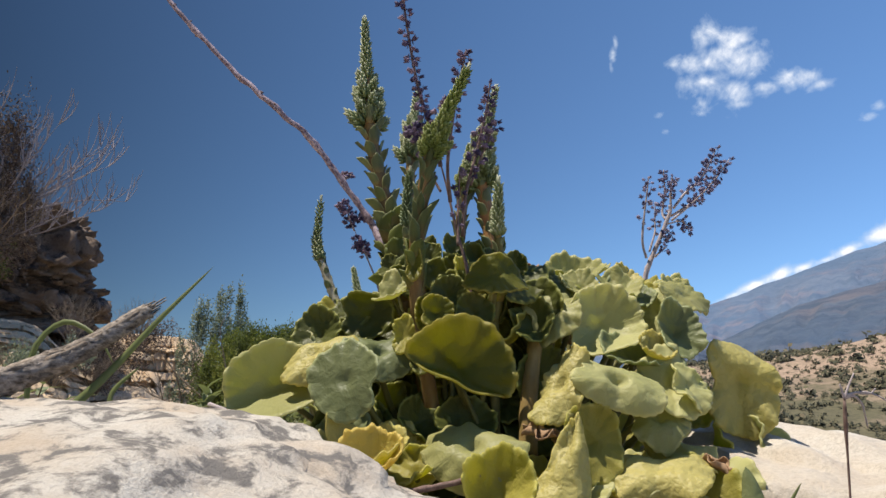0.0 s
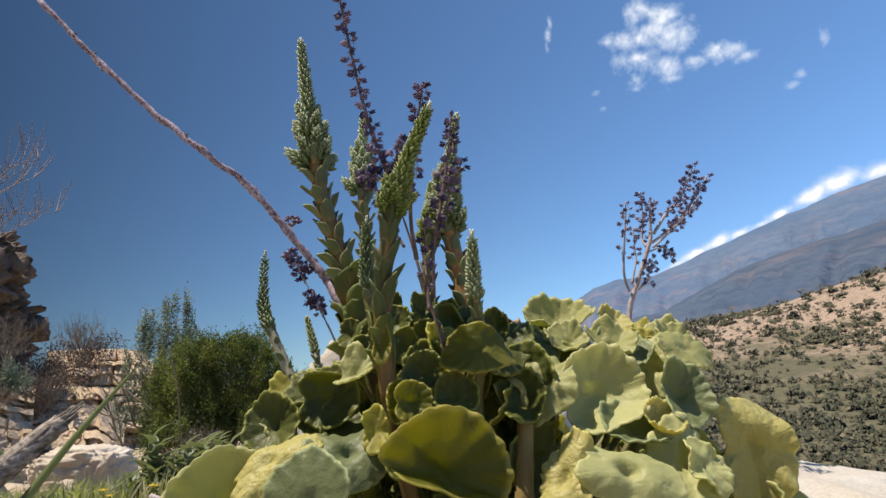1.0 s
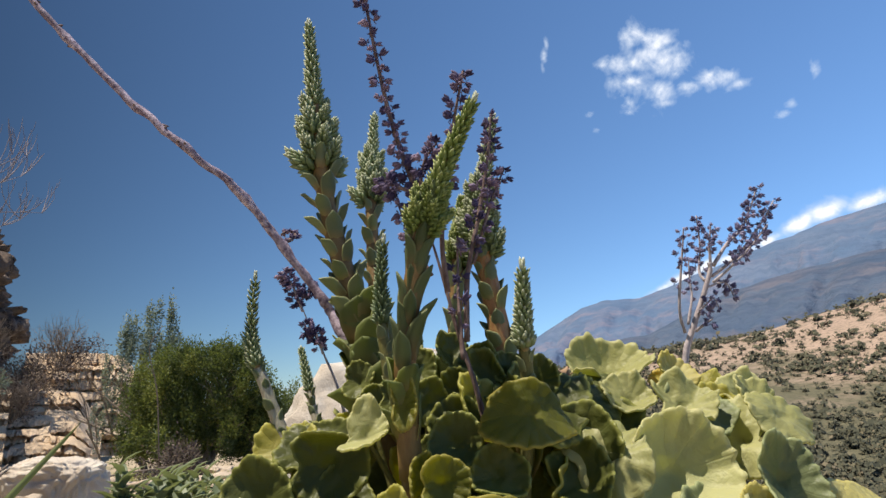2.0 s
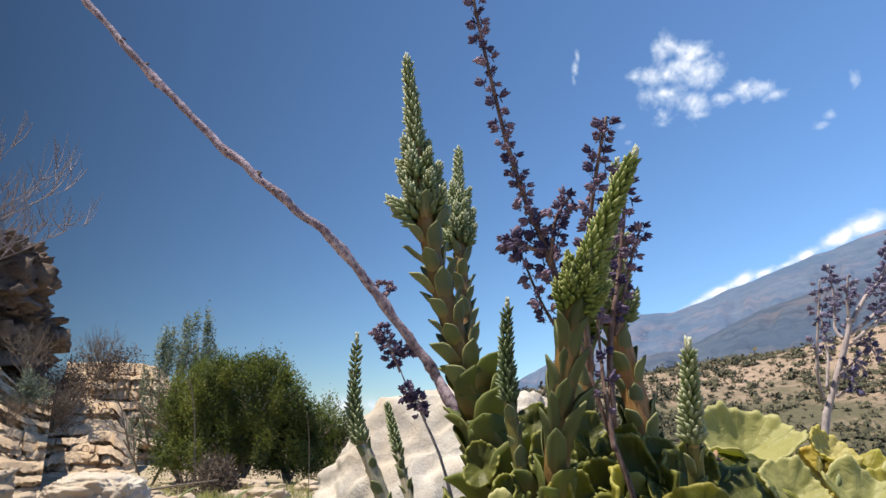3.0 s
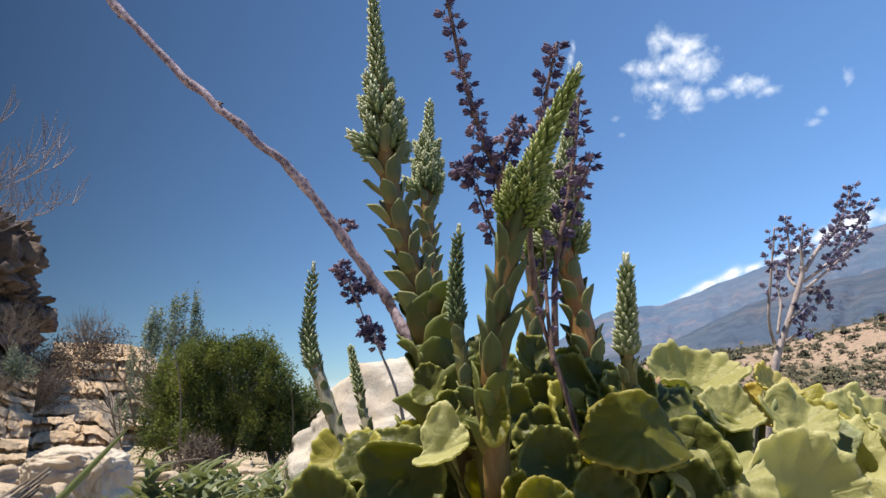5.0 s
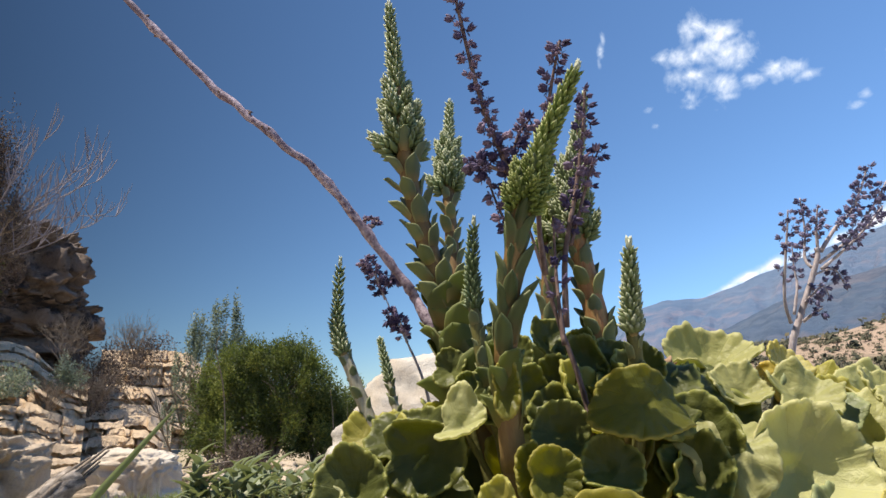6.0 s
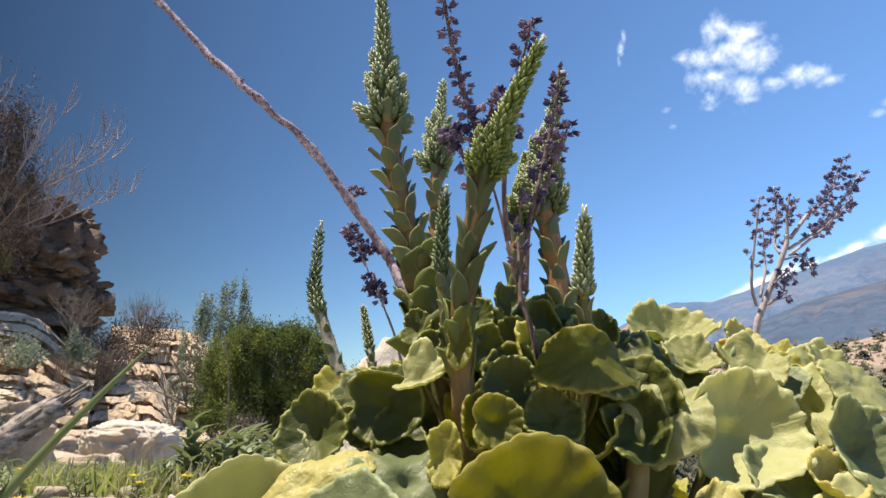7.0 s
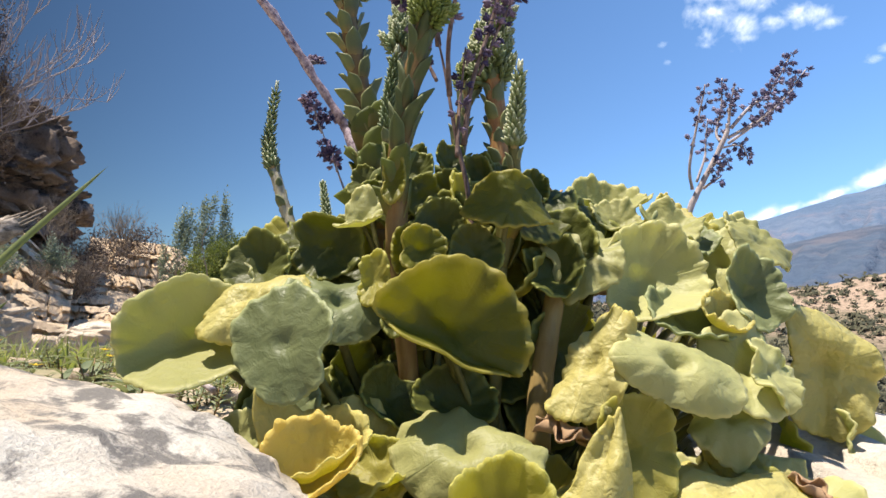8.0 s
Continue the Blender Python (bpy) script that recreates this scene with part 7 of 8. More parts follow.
def build_withered_stalk(at, height):
    """A dead flower stalk with a brown withered head and curled dry strips."""
    x, y, z = at
    root = thing("withered_stalk", "dead brown stalk with curled dry strips at its head", "dry stalk", "", "", at)
    tip = Vector((0.0045, -0.002, height))
    b = Build()
    line = spline([(0, 0, 0), (0.0025, 0.001, height * 0.4), (0.0040, 0, height * 0.75), tip], 20)
    b.tube(line, [0.00042 + 0.0003 * smooth_step(14, 17, i) * (1 - smooth_step(19, 20, i)) for i in range(21)], 7, 0.3, 5)
    part("stalk", b.mesh("stalk"), M_DRY, root)
    for strip in (((0, 0), (-0.0008, 0.003), (-0.0013, 0.0055)), ((0, 0), (0.0022, 0.0045), (0.0055, 0.0100)), ((0, 0), (0.0042, 0.0010), (0.0074, -0.0020), (0.0080, -0.0060), (0.0086, -0.0110)),
                  ((0.0005, 0.001), (0.0050, 0.0022), (0.0112, 0.0020), (0.0142, 0.0042)), ((0.0005, 0.001), (0.0075, 0.0026), (0.0140, 0.0016), (0.0195, -0.0012))):
        b = Build()
        b.tube(spline([tip + Vector((u, 0.15 * u, w)) for u, w in strip], 12), [0.00062 * (1 - 0.55 * i / 12) for i in range(13)], 5, 0.4, strip[1][0] * 900)
        part("dry_strip", b.mesh("dry_strip"), M_DRY_GREY, root, "pale curled dry strip")


build_withered_stalk((0.1585, 0.302, 0.015), 0.105)




def build_litter():
    """Withered leaf scraps and a fallen dry stem between the leaves."""
    rnd = random.Random(8)
    for p, r in (((0.062, 0.425, 0.098), 0.011), ((0.074, 0.43, 0.094), 0.007), ((0.16, 0.42, 0.083), 0.008), ((0.102, 0.55, 0.165), 0.012), ((0.070, 0.52, 0.215), 0.008)):
        me = leaf_mesh(r, cup=0.3, bend=2.0, bend_dir=rnd.uniform(0, 180), wave=0.4, waves=4, dimple=0.0, seed=rnd.randrange(90), thick=0.0006)
        ob = part("withered_leaf", me, M_DRYLEAF, None, "", facing(p, rnd.uniform(-40, 40), rnd.uniform(0, 60), rnd.uniform(0, 360)))
        tagged(ob, "crumpled brown withered leaf among the green ones", "dry leaf", "withered leaves")
    b = Build()
    b.tube(spline([(-0.05, 0.405, 0.065), (-0.02, 0.398, 0.068), (0.01, 0.395, 0.074), (0.025, 0.395, 0.079)], 20), [0.0021 - 0.00004 * i for i in range(21)], 8, 0.5, 3)
    tagged(part("fallen_stem", b.mesh("fallen_stem"), M_DRY), "short reddish dry stem lying under the leaves", "dry stem")
    b = Build()
    b.tube(spline([(-0.20, 0.62, 0.11), (-0.16, 0.60, 0.098), (-0.12, 0.56, 0.088)], 12), [0.0022] * 13, 7, 0.4, 3)
    tagged(part("fallen_stem", b.mesh("fallen_stem"), M_DRY_GREY), "bleached dry stem behind the leaves", "dry stem")


build_litter()


b = Build()
b.tube(spline(THICK, 16), [0.0046 + 0.0001 * i for i in range(17)], 12, 0.08, 3)
part("stem", b.mesh("stem"), M_STEM_TAN, plant, "thick tan leaf stalk")


# ---- cliff ----
def polar(az, dist, z):
    return Vector((math.sin(radians(az)) * dist, math.cos(radians(az)) * dist, z))


def build_outcrop(name, label, az0, az1, dist, z0, z1, rows, batter, material, seed, block=0.7, end_drop=0.3):
    """Bedded rock: layers of uneven thickness, each with a broken, rounded edge and a hollow under it, stepping back upwards."""
    rnd = random.Random(seed)
    root = tagged(new(name), label, "cliff", "rock outcrops")
    root.empty_display_size = 0.1
    cols = int(radians(az1 - az0) * dist / 0.026)
    z = z0
    mean = (z1 - z0) / rows
    while z < z1:
        h = mean * rnd.uniform(0.5, 1.55)
        f = (z - z0) / (z1 - z0)
        shift = rnd.uniform(-0.18, 0.18)
        off = rnd.uniform(0, 90)
        verts, faces = [], []
        n = 8
        for i in range(cols + 1):
            az = az0 + (az1 - az0) * i / cols
            u = radians(az) * dist
            joint = noise.cell(Vector((u / block + 0.4 * noise.noise(Vector((u * 2, off, 0))), off, 0)))
            wave = noise.fractal(Vector((u * 0.8, off, 2)), 0.9, 2.0, 4)
            d = dist + batter * f ** 1.1 + shift + 0.22 * wave + 0.36 * (joint - 0.5) * block + 0.5 * smooth_step(0.85, 1.0, i / cols) ** 2
            lift = h * (0.35 * noise.noise(Vector((u * 1.5, off, 5))) + 0.3 * (joint - 0.5))
            fall = smooth_step(0.75, 1.0, i / cols) * end_drop * (z1 - z0) * f
            for j, (dd, zz) in enumerate(((0.75, -0.9), (0.55, -0.10), (0.06, 0.0), (0.0, 0.10), (0.24, 0.50), (0.52, 0.86), (0.80, 1.0), (6.0, 1.12))):
                chip = noise.fractal(Vector((u * 7.0, off + zz * h * 12.0, dd * 3)), 0.55, 2.0, 6) * 0.075
                crack = 0.20 * max(0.0, 1 - abs(noise.noise(Vector((u * 2.4, off * 2, 8)))) * 15)
                verts.append(polar(az, d + dd * (0.10 + h * 1.0) + chip + crack, z + h * zz + lift * min(1.0, zz + 0.2) - fall + chip * 0.35))
        for i in range(cols):
            for j in range(n - 1):
                k = i * n + j
                faces.append((k, k + n, k + n + 1, k + 1))
        part("bed", mesh_from("bed", verts, faces, False), material, root)
        z += h * 0.9
    part("core", rock_mesh("core", (1, 1, 1), seed, 4, square=0.4), M_CLIFF_DARK_SHADE, root, "", pose(*polar((az0 + az1) / 2 - 1, dist + batter + 2.2, (z0 + z1) / 2 - 0.2), 0, 0, -(az0 + az1) / 2) @ Matrix.Diagonal((radians(az1 - az0) * dist * 0.44, 1.4, (z1 - z0) * 0.42, 1)))
    return root


def build_crag():
    """The dark massive crag: a few large bedded blocks wedged together."""
    root = tagged(new("cliff"), "dark weathered overhanging limestone crag with shade put into its colour", "cliff", "rock outcrops")
    for k, (az, d, z, sx, sy, sz) in enumerate(((-34.8, 12.6, 2.42, 1.25, 1.3, 0.72), (-33.6, 12.5, 1.55, 1.15, 1.2, 0.55), (-31.6, 12.6, 1.25, 0.50, 0.9, 0.42), (-40.5, 12.6, 2.1, 1.6, 1.4, 0.95), (-47, 12.4, 1.9, 1.8, 1.4, 1.1), (-31.7, 12.5, 2.2, 0.34, 0.7, 0.38), (-30.9, 12.7, 0.85, 0.42, 0.8, 0.35))):
        part("block", rock_mesh("block", (sx * 1.17, sy * 1.1, sz * 1.17), 70 + k, 6, lumps=0.26, square=0.60, strata=0.11, grit=0.19), M_CLIFF_DARK_SHADE, root, "", pose(*polar(az, d * 1.17, 0.2 + (z - 0.2) * 1.17), 0, 0, -az + 8 * (k % 3 - 1)))


build_crag()
build_outcrop("cliff", "bedded pale brown limestone ledges below the crag", -50, -28.0, 8.9, -0.6, 1.15, 21, 2.6, M_CLIFF, 4, 0.55, 0.35)
build_outcrop("cliff", "tan bedded limestone ledge joining the crag to the outcrop", -30.5, -22.0, 11.6, -0.7, 0.5, 10, 2.2, M_CLIFF, 6, 0.4, 0.5)
build_outcrop("cliff", "low bedded limestone outcrop behind the shrubs", -27.5, -19.5, 15.6, -0.9, 1.35, 13, 1.6, M_CLIFF, 5, 0.5, 0.2)
M_STONE_PALE = rock_material("pale_field_stone", (0.60, 0.535, 0.45), (0.50, 0.41, 0.32), 0.4, 1.2, (0.25, 0.22, 0.19))
rnd_b = random.Random(31)
rock("boulder", (-1.575, 2.27, -0.030), (0.265, 0.24, 0.150), 9, M_STONE, "square tan boulder at the edge of the meadow", turn=12, levels=6, square=0.45, lumps=0.16, grit=0.08)
rock("boulder", (-1.37, 3.06, -0.10), (0.19, 0.15, 0.125), 10, M_STONE_PALE, "rounded white boulder in the grass", turn=-10, levels=6, lumps=0.20, square=0.6, grit=0.05)
for k in range(9):
    az = -33 + k * 1.1 + rnd_b.uniform(-0.4, 0.4)
    d = 3.9 + rnd_b.uniform(-0.3, 0.5)
    p = polar(az, d, 0)
    rock("boulder", (p.x, p.y, ground_height(p.x, p.y) + 0.05), (rnd_b.uniform(0.09, 0.17), 0.13, rnd_b.uniform(0.06, 0.11)), 40 + k, M_STONE, "flat tan limestone block in a low ledge", levels=5, square=0.5, grit=0.09, turn=rnd_b.uniform(-30, 30), group="ledge blocks")
for k in range(70):
    az = rnd_b.uniform(-36, -5)
    d = 2.6 + 6.5 * rnd_b.random() ** 0.8
    p = polar(az, d, 0)
    s = 0.03 + 0.10 * rnd_b.random() ** 2
    rock("stone", (p.x, p.y, ground_height(p.x, p.y) + s * 0.25), (s * rnd_b.uniform(0.9, 1.6), s, s * rnd_b.uniform(0.45, 0.8)), 60 + k, M_STONE if k % 9 else M_ROCK_WHITE, "loose pale limestone stone on the meadow", levels=4, lumps=0.35, square=0.6, turn=rnd_b.uniform(0, 180), group="meadow stones")
for k in range(60):
    x, y = rnd_b.uniform(-0.75, -0.08), rnd_b.uniform(0.46, 1.05)
    s = rnd_b.uniform(0.004, 0.015)
    rock("pebble", (x, y, ground_height(x, y) + s * 0.3), (s * rnd_b.uniform(0.8, 1.5), s, s * 0.7), 160 + k, M_STONE, "small pale chip of limestone on the soil", levels=2, turn=rnd_b.uniform(0, 180), group="pebbles", category="stone")


# ---- shrubs and trees ----
def twigs(b, p, d, length, r, depth, rnd, spread=0.6, ends=None, lift=0.15):
    n = 4
    pts = [p.copy()]
    for i in range(n):
        d = (d + Vector((rnd.uniform(-1, 1), rnd.uniform(-1, 1), rnd.uniform(-1, 1) + lift)) * 0.22).normalized()
        pts.append(pts[-1] + d * length / n)
    b.tube(pts, [r * (1 - 0.4 * i / n) for i in range(n + 1)], 5 if depth > 1 else 3, 0, 0, False)
    if ends is not None:
        ends.extend(pts[2:])
    if depth > 0:
        for _ in range(rnd.choice((2, 3, 3))):
            k = rnd.randrange(2, n + 1)
            e = (d + Vector((rnd.uniform(-1, 1), rnd.uniform(-1, 1), rnd.uniform(-0.7, 1))) * spread).normalized()
            twigs(b, pts[k], e, length * rnd.uniform(0.55, 0.8), r * 0.6, depth - 1, rnd, spread, ends, lift)


def shrub(name, label, at, trunks, length, r, depth, crown, leaf_size, leaves, spread, seed, bark=M_BARK, category="shrub", squash=(1, 1, 1), lobes=9, size=(1, 1, 1), fuzz=0.16, lobe=(0.20, 0.36)):
    """trunks rise from at; the crown is many small leaves in uneven lobes about it."""
    rnd = random.Random(seed)
    root = thing(name, label, category, "", "", at)
    b = Build()
    ends = []
    for _ in range(trunks):
        d = Vector((rnd.uniform(-0.7, 0.7), rnd.uniform(-0.5, 0.5), 1)).normalized()
        twigs(b, Vector((rnd.uniform(-0.1, 0.1), rnd.uniform(-0.1, 0.1), 0)) * length, d, length, r, depth, rnd, spread, ends)
        if category == "tree" and crown is None:
            part("limb", b.mesh("limb"), bark, root)
            b = Build()
    if b.v:
        part("trunk", b.mesh("trunk"), bark, root)
    if crown is not None:
        c = Build()
        centres = []
        for i in range(lobes):
            a = rnd.uniform(0, math.tau)
            q = math.sqrt(rnd.random())
            h = rnd.uniform(0.15, 0.85)
            w = math.sin(math.pi * min(0.95, 0.25 + h * 0.72)) ** 0.7
            centres.append((Vector((math.cos(a) * q * size[0] * 0.72 * w, math.sin(a) * q * size[1] * 0.72 * w, h * size[2])), rnd.uniform(*lobe), rnd.random() ** 0.85, Vector((rnd.uniform(-0.5, 0.5), rnd.uniform(-0.5, 0.5), 1)).normalized()))
        tones = []
        for i in range(leaves):
            o, rad, hue, rise = centres[rnd.randrange(lobes)]
            v = Vector((rnd.gauss(0, 1), rnd.gauss(0, 1), rnd.gauss(0, 0.9)))
            v = v.normalized() * (rnd.random() ** 0.45 * (1 + rnd.gauss(0, fuzz)))
            spread_out = 1.0 - 0.55 * smooth_step(0.0, 1.2, v.z)
            p = o + Vector((v.x * rad * size[0] * spread_out, v.y * rad * size[1] * spread_out, v.z * rad * size[2])) + rise * (max(0.0, v.z) * rad * 0.5)
            if p.z < 0.02:
                continue
            d = (v + Vector((rnd.uniform(-1, 1), rnd.uniform(-1, 1), rnd.uniform(-0.4, 1)))).normalized()
            s = leaf_size * rnd.uniform(0.6, 1.4)
            e = d.orthogonal().normalized()
            e = (e * math.cos(rnd.uniform(0, 6)) + d.cross(e) * math.sin(rnd.uniform(0, 6))).normalized()
            k = len(c.v)
            c.v += [p, p + d * s * 0.5 + e * s * 0.22, p + d * s, p + d * s * 0.5 - e * s * 0.22]
            c.f.append((k, k + 1, k + 2, k + 3))
            tones += [min(1.0, max(0.0, hue + rnd.gauss(0, 0.12)))] * 4
        part("crown", mesh_from("crown", c.v, c.f, False, {"tone": tones}), crown, root)["kind"] = "stuff"
    return root


def on_ground(az, d, dz=-0.02):
    p = polar(az, d, 0)
    return (p.x, p.y, ground_height(p.x, p.y) + dz)


shrub("evergreen_shrub", "broad dark green leafy shrub with sprays painted a sunlit yellow", on_ground(-14.6, 8.2), 7, 0.62, 0.028, 3, M_CROWN, 0.030, 80000, 0.7, 1, size=(1.25, 0.8, 1.62), lobes=200, fuzz=0.16, lobe=(0.06, 0.13))
shrub("evergreen_shrub", "darker leafy shrub behind the broad one", on_ground(-17.2, 8.9), 5, 0.7, 0.028, 3, M_CROWN, 0.034, 26000, 0.7, 2, size=(0.85, 0.6, 1.62), lobes=80, fuzz=0.16, lobe=(0.07, 0.15))
shrub("evergreen_shrub", "low leafy green shrub at the edge of the broad one", on_ground(-10.6, 8.4), 5, 0.4, 0.02, 3, M_CROWN, 0.034, 16000, 0.7, 14, size=(0.7, 0.6, 1.0), lobes=60, fuzz=0.16, lobe=(0.08, 0.17))
shrub("evergreen_shrub", "small rounded green shrub beyond the white block", on_ground(-7.6, 8.6), 5, 0.4, 0.02, 3, M_CROWN, 0.03, 12000, 0.7, 18, size=(0.62, 0.5, 0.85), lobes=14, fuzz=0.12)
shrub("pale_tree", "slender pale grey-green tree rising behind the shrub", on_ground(-18.6, 9.6), 4, 0.72, 0.022, 3, M_CROWN_GREY, 0.034, 15000, 0.5, 3, size=(0.60, 0.5, 2.45), lobes=46, category="tree", fuzz=0.14, lobe=(0.07, 0.16))
shrub("pale_tree", "thin pale grey tree with sparse foliage", on_ground(-21.0, 9.4), 3, 0.65, 0.014, 3, M_CROWN_GREY, 0.036, 4200, 0.45, 4, size=(0.40, 0.3, 2.15), lobes=24, category="tree", fuzz=0.14, lobe=(0.07, 0.15))
shrub("grey_shrub", "low dome of fine grey twigs", on_ground(-16.6, 6.4), 26, 0.20, 0.004, 2, M_BROWN_BUSH, 0.03, 2600, 0.6, 5, size=(0.36, 0.3, 0.30), lobes=10)
shrub("dry_shrub", "leafless brown shrub on the low outcrop", tuple(polar(-25.0, 16.6, 1.15)), 20, 0.55, 0.012, 3, M_BROWN_BUSH, 0.05, 2600, 0.8, 6, size=(1.3, 0.7, 0.75), lobes=14)
shrub("dry_shrub", "dense leafless brown shrub beside the outcrop", tuple(polar(-27.4, 13.2, 0.3)), 22, 0.5, 0.012, 3, M_BROWN_BUSH, 0.05, 3000, 0.8, 16, size=(1.0, 0.6, 0.95), lobes=14)
shrub("dry_shrub", "bare grey shrub hanging from the crag", tuple(polar(-30.0, 12.4, 0.9)), 16, 0.4, 0.008, 3, None, 0, 0, 0.8, 7, size=(1, 1, 1))
def bare_tree(label, at, limbs, length, seed, turn, r=0.022):
    """A leafless tree: long limbs that arch outwards, with short upturned side twigs towards their ends."""
    rnd = random.Random(seed)
    root = thing("bare_tree", label, "tree", "bare trees", "", at)
    for k in range(limbs):
        f = k / max(1, limbs - 1)
        side = radians(turn[0] + (turn[1] - turn[0]) * f + rnd.uniform(-7, 7))
        d = Vector((math.sin(side), rnd.uniform(-0.35, 0.35), math.cos(side))).normalized()
        size = length * rnd.uniform(0.7, 1.1)
        pts = [Vector((rnd.uniform(-0.08, 0.08), rnd.uniform(-0.08, 0.08), -0.1))]
        for i in range(9):
            d = (d + Vector((rnd.uniform(-0.2, 0.2), rnd.uniform(-0.2, 0.2), rnd.uniform(-0.16, 0.16) - 0.05 * math.sin(i * 0.9)))).normalized()
            pts.append(pts[-1] + d * size / 9)
        b = Build()
        b.tube(pts, [r * (1 - 0.82 * i / 9) for i in range(10)], 5, 0.15, seed + k)
        limb = part("limb", b.mesh("limb"), M_PALE_BARK, root)
        b = Build()
        for i in range(2, 10):
            for _ in range(2 if i < 6 else 3):
                e = (d * 0.5 + Vector((rnd.uniform(-0.8, 0.8), rnd.uniform(-0.6, 0.6), rnd.uniform(-0.2, 0.9)))).normalized()
                q, run = [pts[i].copy()], size * rnd.uniform(0.09, 0.24)
                for j in range(4):
                    e = (e + Vector((rnd.uniform(-0.15, 0.15), rnd.uniform(-0.15, 0.15), 0.34))).normalized()
                    q.append(q[-1] + e * run / 4)
                b.tube(q, [r * 0.36 * (1 - 0.45 * j / 4) for j in range(5)], 4, 0, 0, False)
                for _ in range(2):
                    z = q[rnd.randrange(1, 5)]
                    w = (e + Vector((rnd.uniform(-0.7, 0.7), rnd.uniform(-0.5, 0.5), rnd.uniform(0, 0.5)))).normalized()
                    b.tube([z, z + w * run * 0.22, z + (w + Vector((0, 0, 0.5))).normalized() * run * 0.42], [r * 0.24, r * 0.22, r * 0.16], 3, 0, 0, False)
        part("twig_spray", b.mesh("twig_spray"), M_PALE_BARK, limb)["kind"] = "stuff"


M_PALE_BARK = stem_material("pale_bark", (0.17, 0.145, 0.16), (0.42, 0.38, 0.42), 0.85, 0.5)
bare_tree("leafless grey tree with pale upturned twigs leaning out from the crag", tuple(polar(-37.6, 12.0, 2.35)), 11, 2.5, 8, (-20, 75))
bare_tree("leafless grey tree with fine pale twigs above the crag", tuple(polar(-39.6, 11.8, 2.1)), 12, 2.3, 9, (-50, 60))
bare_tree("low leafless tree with pale twigs at the edge of the crag", tuple(polar(-35.6, 12.0, 2.9)), 6, 1.1, 19, (-30, 80), 0.013)
shrub("tangled_shrub", "dense brown tangled shrub growing down the crag", tuple(polar(-37.0, 11.7, 1.7)), 40, 0.9, 0.012, 3, M_BROWN_BUSH, 0.045, 24000, 0.8, 10, size=(1.05, 0.7, 3.0), lobes=60, fuzz=0.3, lobe=(0.10, 0.22))
shrub("green_shrub", "small olive green shrub on the crag", tuple(polar(-36.5, 12.4, 1.9)), 8, 0.35, 0.010, 2, M_CROWN, 0.05, 3600, 0.7, 11, size=(0.7, 0.5, 0.7), lobes=12)
shrub("green_shrub", "small grey-green shrub on the ledges", tuple(polar(-29.6, 10.6, 0.45)), 10, 0.22, 0.006, 2, M_CROWN_GREY, 0.04, 1500, 0.7, 12, size=(0.42, 0.35, 0.36), lobes=9)
shrub("green_shrub", "low olive shrub rooted between the ledges", tuple(polar(-33.6, 9.9, 0.35)), 10, 0.2, 0.006, 2, M_CROWN_GREY, 0.035, 2200, 0.7, 21, size=(0.5, 0.35, 0.34), lobes=12)
shrub("dry_shrub", "tuft of dry brown twigs between the ledges", tuple(polar(-30.6, 10.2, 0.15)), 18, 0.22, 0.005, 3, None, 0, 0, 0.7, 22)
shrub("dry_shrub", "leafless grey-brown shrub below the crag", tuple(polar(-27.8, 11.4, 0.1)), 22, 0.34, 0.007, 3, M_BROWN_BUSH, 0.035, 1800, 0.8, 23, size=(0.6, 0.4, 0.55), lobes=12)
shrub("green_shrub", "small green shrub at the foot of the crag", tuple(polar(-37.5, 9.6, 0.35)), 10, 0.22, 0.006, 2, M_CROWN, 0.04, 1500, 0.7, 13, size=(0.42, 0.35, 0.42), lobes=9)


# ---- grass and herbs of the meadow ----
def build_grass():
    rnd = random.Random(12)
    b = Build()
    for _ in range(36000):
        az = rnd.uniform(-42, -3)
        d = 0.60 + 7.6 * rnd.random() ** 1.8
        p = polar(az, d, 0)
        if noise.noise(Vector((p.x * 1.7, p.y * 1.7, 3))) < -0.12:
            continue
        p.z = ground_height(p.x, p.y) - 0.003
        b.blade(p, Vector((rnd.uniform(-0.5, 0.5), rnd.uniform(-0.5, 0.5), 1)), rnd.uniform(0.02, 0.075) * (0.75 + 0.12 * d), rnd.uniform(0.003, 0.007) * (0.8 + 0.12 * d), rnd.uniform(-0.5, 0.5), rnd.uniform(0, 6.28), 3)
    ob = part("meadow_grass", b.mesh("meadow_grass"), M_GRASS)
    tagged(ob, "short green and straw-coloured meadow grass", "grass", "", "stuff")


build_grass()


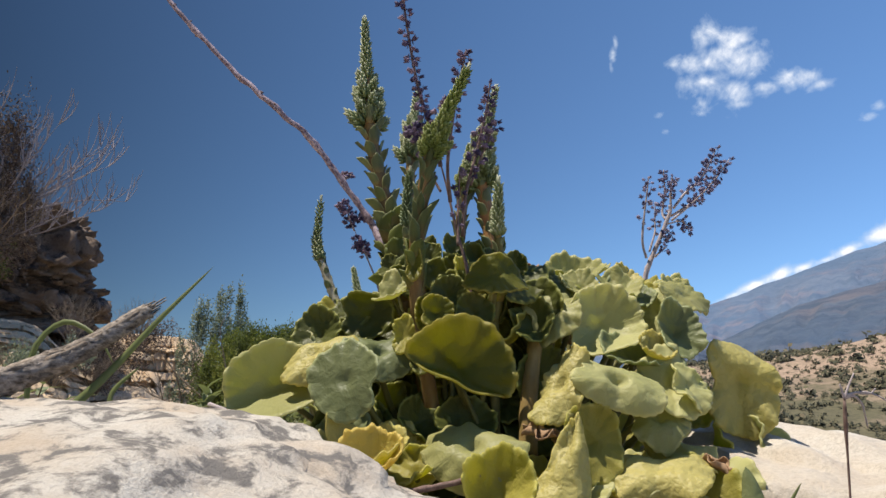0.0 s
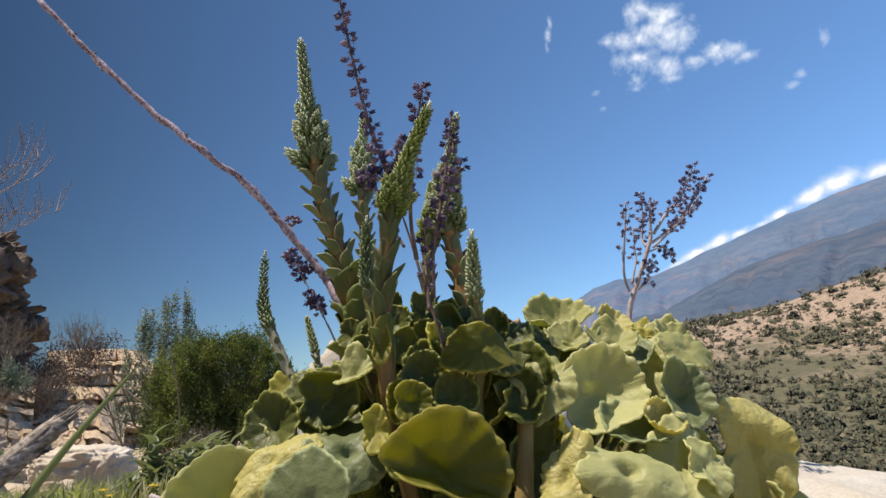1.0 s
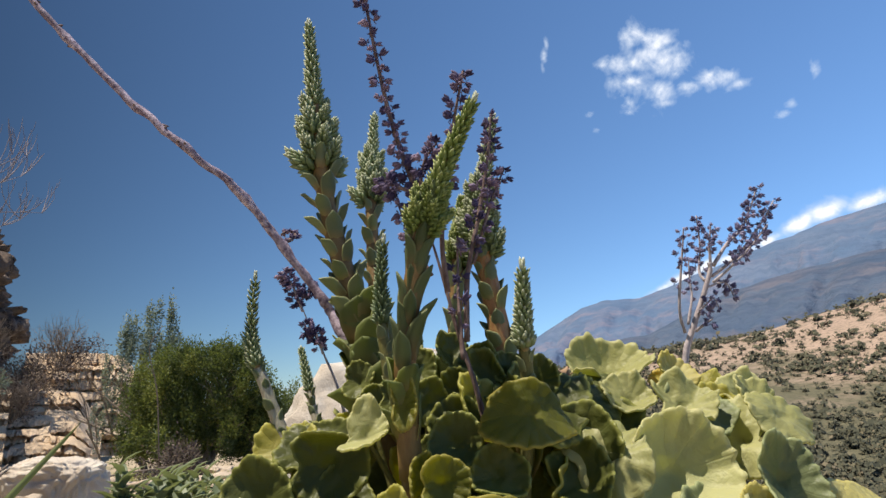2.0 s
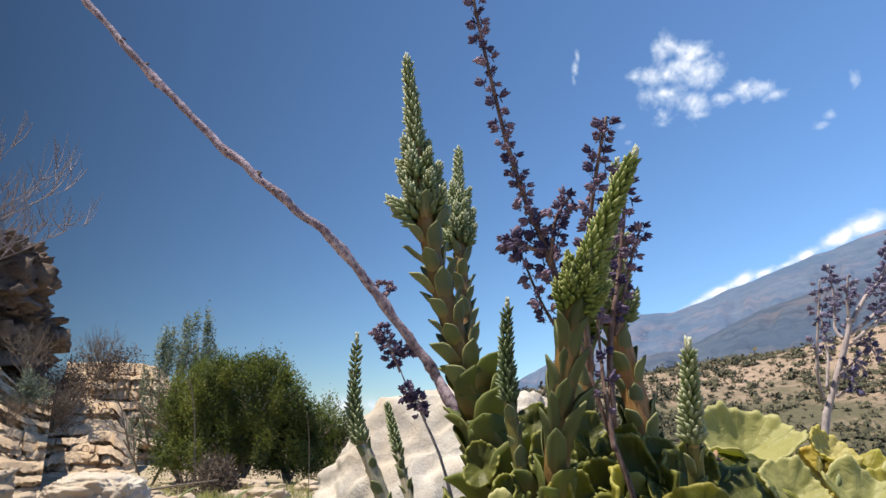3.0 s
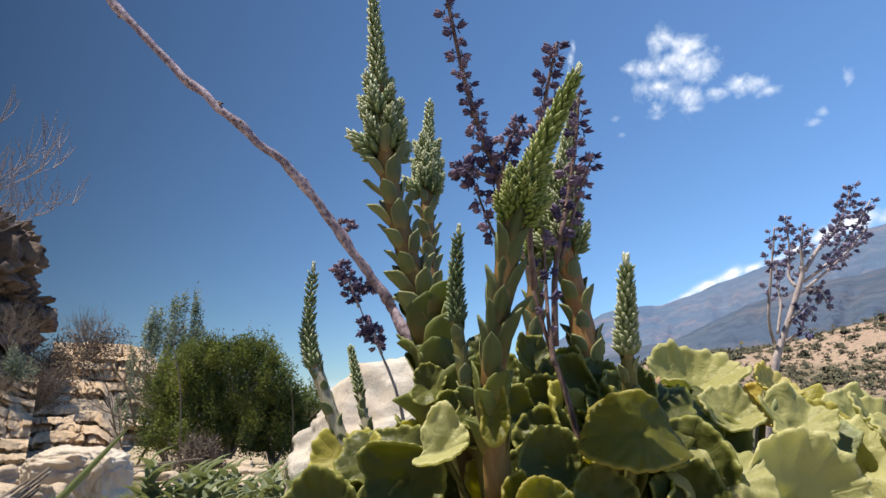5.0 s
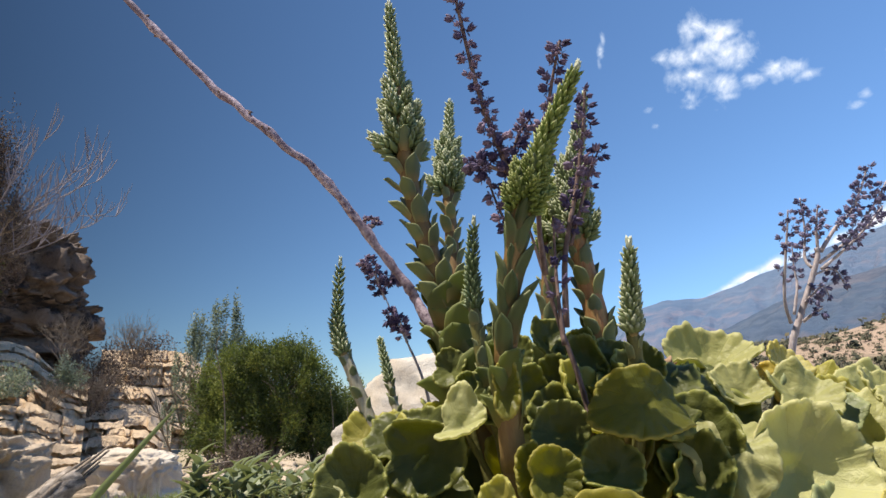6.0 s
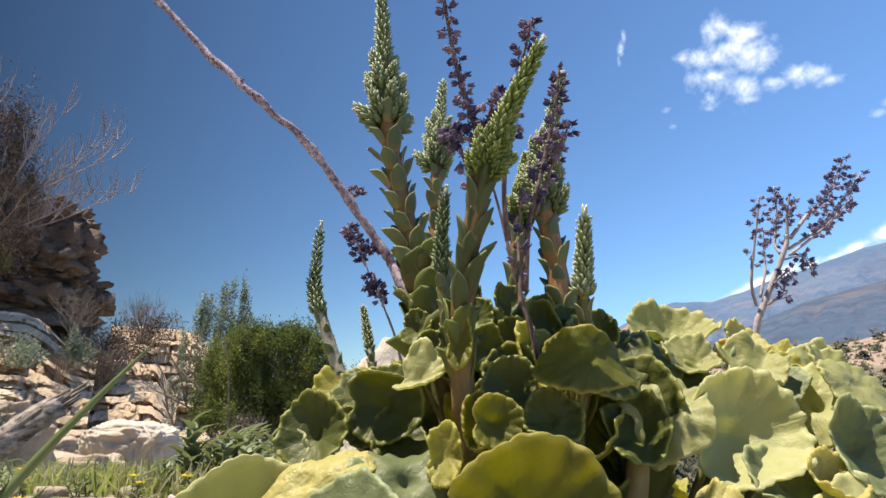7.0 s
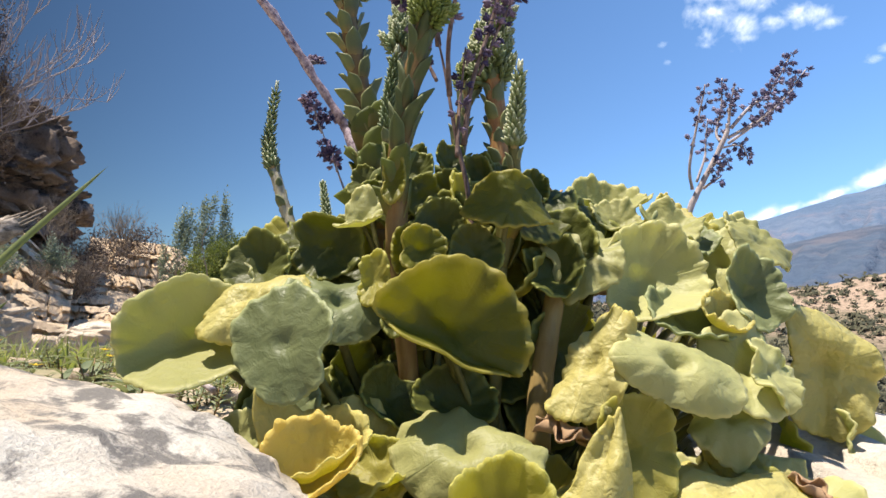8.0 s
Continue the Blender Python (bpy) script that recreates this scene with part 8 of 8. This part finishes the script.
def herb(at, height, stems, seed, label="leafy green herb in the meadow", flower=False, broad=1.0):
    rnd = random.Random(seed)
    root = thing("herb", label, "herb", "meadow herbs", "", at)
    b, s, f = Build(), Build(), Build()
    for _ in range(stems):
        d = Vector((rnd.uniform(-0.5, 0.5), rnd.uniform(-0.5, 0.5), 1)).normalized()
        h = height * rnd.uniform(0.5, 1.0)
        q = Vector((rnd.uniform(-0.3, 0.3), rnd.uniform(-0.3, 0.3), 0)) * height
        s.tube([q, q + d * h * 0.5, q + d * h], [0.0009, 0.0007, 0.0004], 5)
        for i in range(9):
            t = 0.15 + 0.85 * i / 8
            a = i * 2.4
            b.blade(q + d * h * t, Vector((math.cos(a), math.sin(a), 0.8 if broad < 1.5 else 1.5)), height * rnd.uniform(0.26, 0.44), height * rnd.uniform(0.09, 0.15) * broad, -0.3, a + 1.57, 3)
        if flower:
            for k in range(9):
                a = k * 0.7
                f.blade(q + d * h, Vector((math.cos(a), math.sin(a), 0.25)), 0.008, 0.004, 0.1, a + 1.57, 2)
    part("stem", s.mesh("stem"), M_STEM, root)["kind"] = "stuff"
    part("foliage", b.mesh("foliage"), M_HERB, root)["kind"] = "stuff"
    if flower:
        part("petals", f.mesh("petals"), M_PETAL, root)["kind"] = "stuff"


rnd_h = random.Random(77)
for k in range(60):
    az = rnd_h.uniform(-42, -9)
    d = 0.58 + 0.9 * rnd_h.random() ** 1.3
    p = polar(az, d, 0)
    herb((p.x, p.y, ground_height(p.x, p.y) - 0.003), rnd_h.uniform(0.022, 0.042), rnd_h.randrange(4, 8), k)
for k in range(18):
    az = rnd_h.uniform(-20, -9)
    d = rnd_h.uniform(1.1, 2.2)
    p = polar(az, d, 0)
    herb((p.x, p.y, ground_height(p.x, p.y) - 0.003), rnd_h.uniform(0.045, 0.08), rnd_h.randrange(4, 7), 100 + k)
for k in range(44):
    az = rnd_h.uniform(-34, -9)
    d = 1.2 + 2.2 * rnd_h.random()
    p = polar(az, d, 0)
    herb((p.x, p.y, ground_height(p.x, p.y) - 0.003), rnd_h.uniform(0.04, 0.08), rnd_h.randrange(4, 8), 400 + k, "small grey-green herb among dry grass")
for k in range(7):
    az = -37 + 3.0 * k + rnd_h.uniform(-0.8, 0.8)
    d = rnd_h.uniform(0.75, 1.1)
    p = polar(az, d, 0)
    herb((p.x, p.y, ground_height(p.x, p.y) - 0.003), 0.05, 2, 200 + k, "small herb with yellow flowers", True)
for k in range(7):
    p = (-0.33 + 0.03 * k, 0.50 + 0.02 * (k % 3), 0.06)
    herb(p, rnd_h.uniform(0.05, 0.08), 3, 300 + k, "green weed behind the dead branch")


for k in range(16):
    az = -19.0 + 0.85 * k + rnd_h.uniform(-0.4, 0.4)
    d = rnd_h.uniform(1.05, 1.45)
    p = polar(az, d, 0)
    herb((p.x, p.y, ground_height(p.x, p.y) - 0.003), rnd_h.uniform(0.07, 0.105), rnd_h.randrange(4, 7), 500 + k, "grey-green herb with broad oval leaves", False, 1.9)


def build_sticks():
    """Thin dead stems standing and lying in the meadow."""
    for label, pts, r in (
            ("thin upright dry stem in the meadow", [on_ground(-9.4, 3.2), tuple(polar(-9.5, 3.2, 0.12)), tuple(polar(-9.8, 3.2, 0.27))], 0.0022),
            ("bleached pole lying below the ledges", [tuple(polar(-24.5, 4.6, -0.20)), tuple(polar(-20.5, 4.7, -0.16)), tuple(polar(-16.0, 4.9, -0.14))], 0.008),
            ("pale bare stem leaning before the shrub", [on_ground(-17.6, 6.6), tuple(polar(-18.2, 6.6, 0.35)), tuple(polar(-19.0, 6.6, 0.75)), tuple(polar(-18.2, 6.6, 0.98))], 0.006)):
        b = Build()
        b.tube(spline(pts, 16), [r * (1.1 - 0.6 * i / 16) for i in range(17)], 6, 0.3, 3)
        tagged(part("dry_stick", b.mesh("dry_stick"), M_BARK), label, "stick", "dry sticks")


build_sticks()


# ---- scrub of the valley and hillside ----
def build_scrub():
    rnd = random.Random(21)
    verts, faces = [], []

    def clump(p, s):
        for _ in range(22):
            v = Vector((rnd.gauss(0, 0.42), rnd.gauss(0, 0.42), abs(rnd.gauss(0, 0.40))))
            o = p + v * s * 0.62
            d = Vector((rnd.uniform(-1, 1), rnd.uniform(-1, 1), rnd.uniform(-0.2, 1))).normalized()
            e = d.orthogonal().normalized()
            q = s * rnd.uniform(0.28, 0.50)
            k = len(verts)
            verts.extend((o - d * q * 0.5, o + e * q * 0.45, o + d * q * 0.6, o - e * q * 0.45))
            faces.append((k, k + 1, k + 2, k + 3))

    for i in range(15000):
        az = rnd.uniform(3, 47)
        d = 24 * (264 / 24) ** (rnd.random() ** 0.8)
        p = polar(az, d, 0)
        h = ground_height(p.x, p.y)
        thin = noise.fractal(Vector((p.x * 0.035, p.y * 0.035, 7)), 1.0, 2.0, 3)
        bare = 0.16 + 0.42 * smooth_step(-4.0, 3.0, h)
        if rnd.random() < bare - 0.6 * thin:
            continue
        p.z = h + 0.1
        clump(p, (0.6 + 2.2 * rnd.random() ** 2.6) * (0.30 + d / 215))
    ob = part("hillside_scrub", mesh_from("hillside_scrub", verts, faces, False), M_SCRUB)
    tagged(ob, "scattered dark scrub bushes over the valley and hillside", "scrub", "", "stuff")


build_scrub()
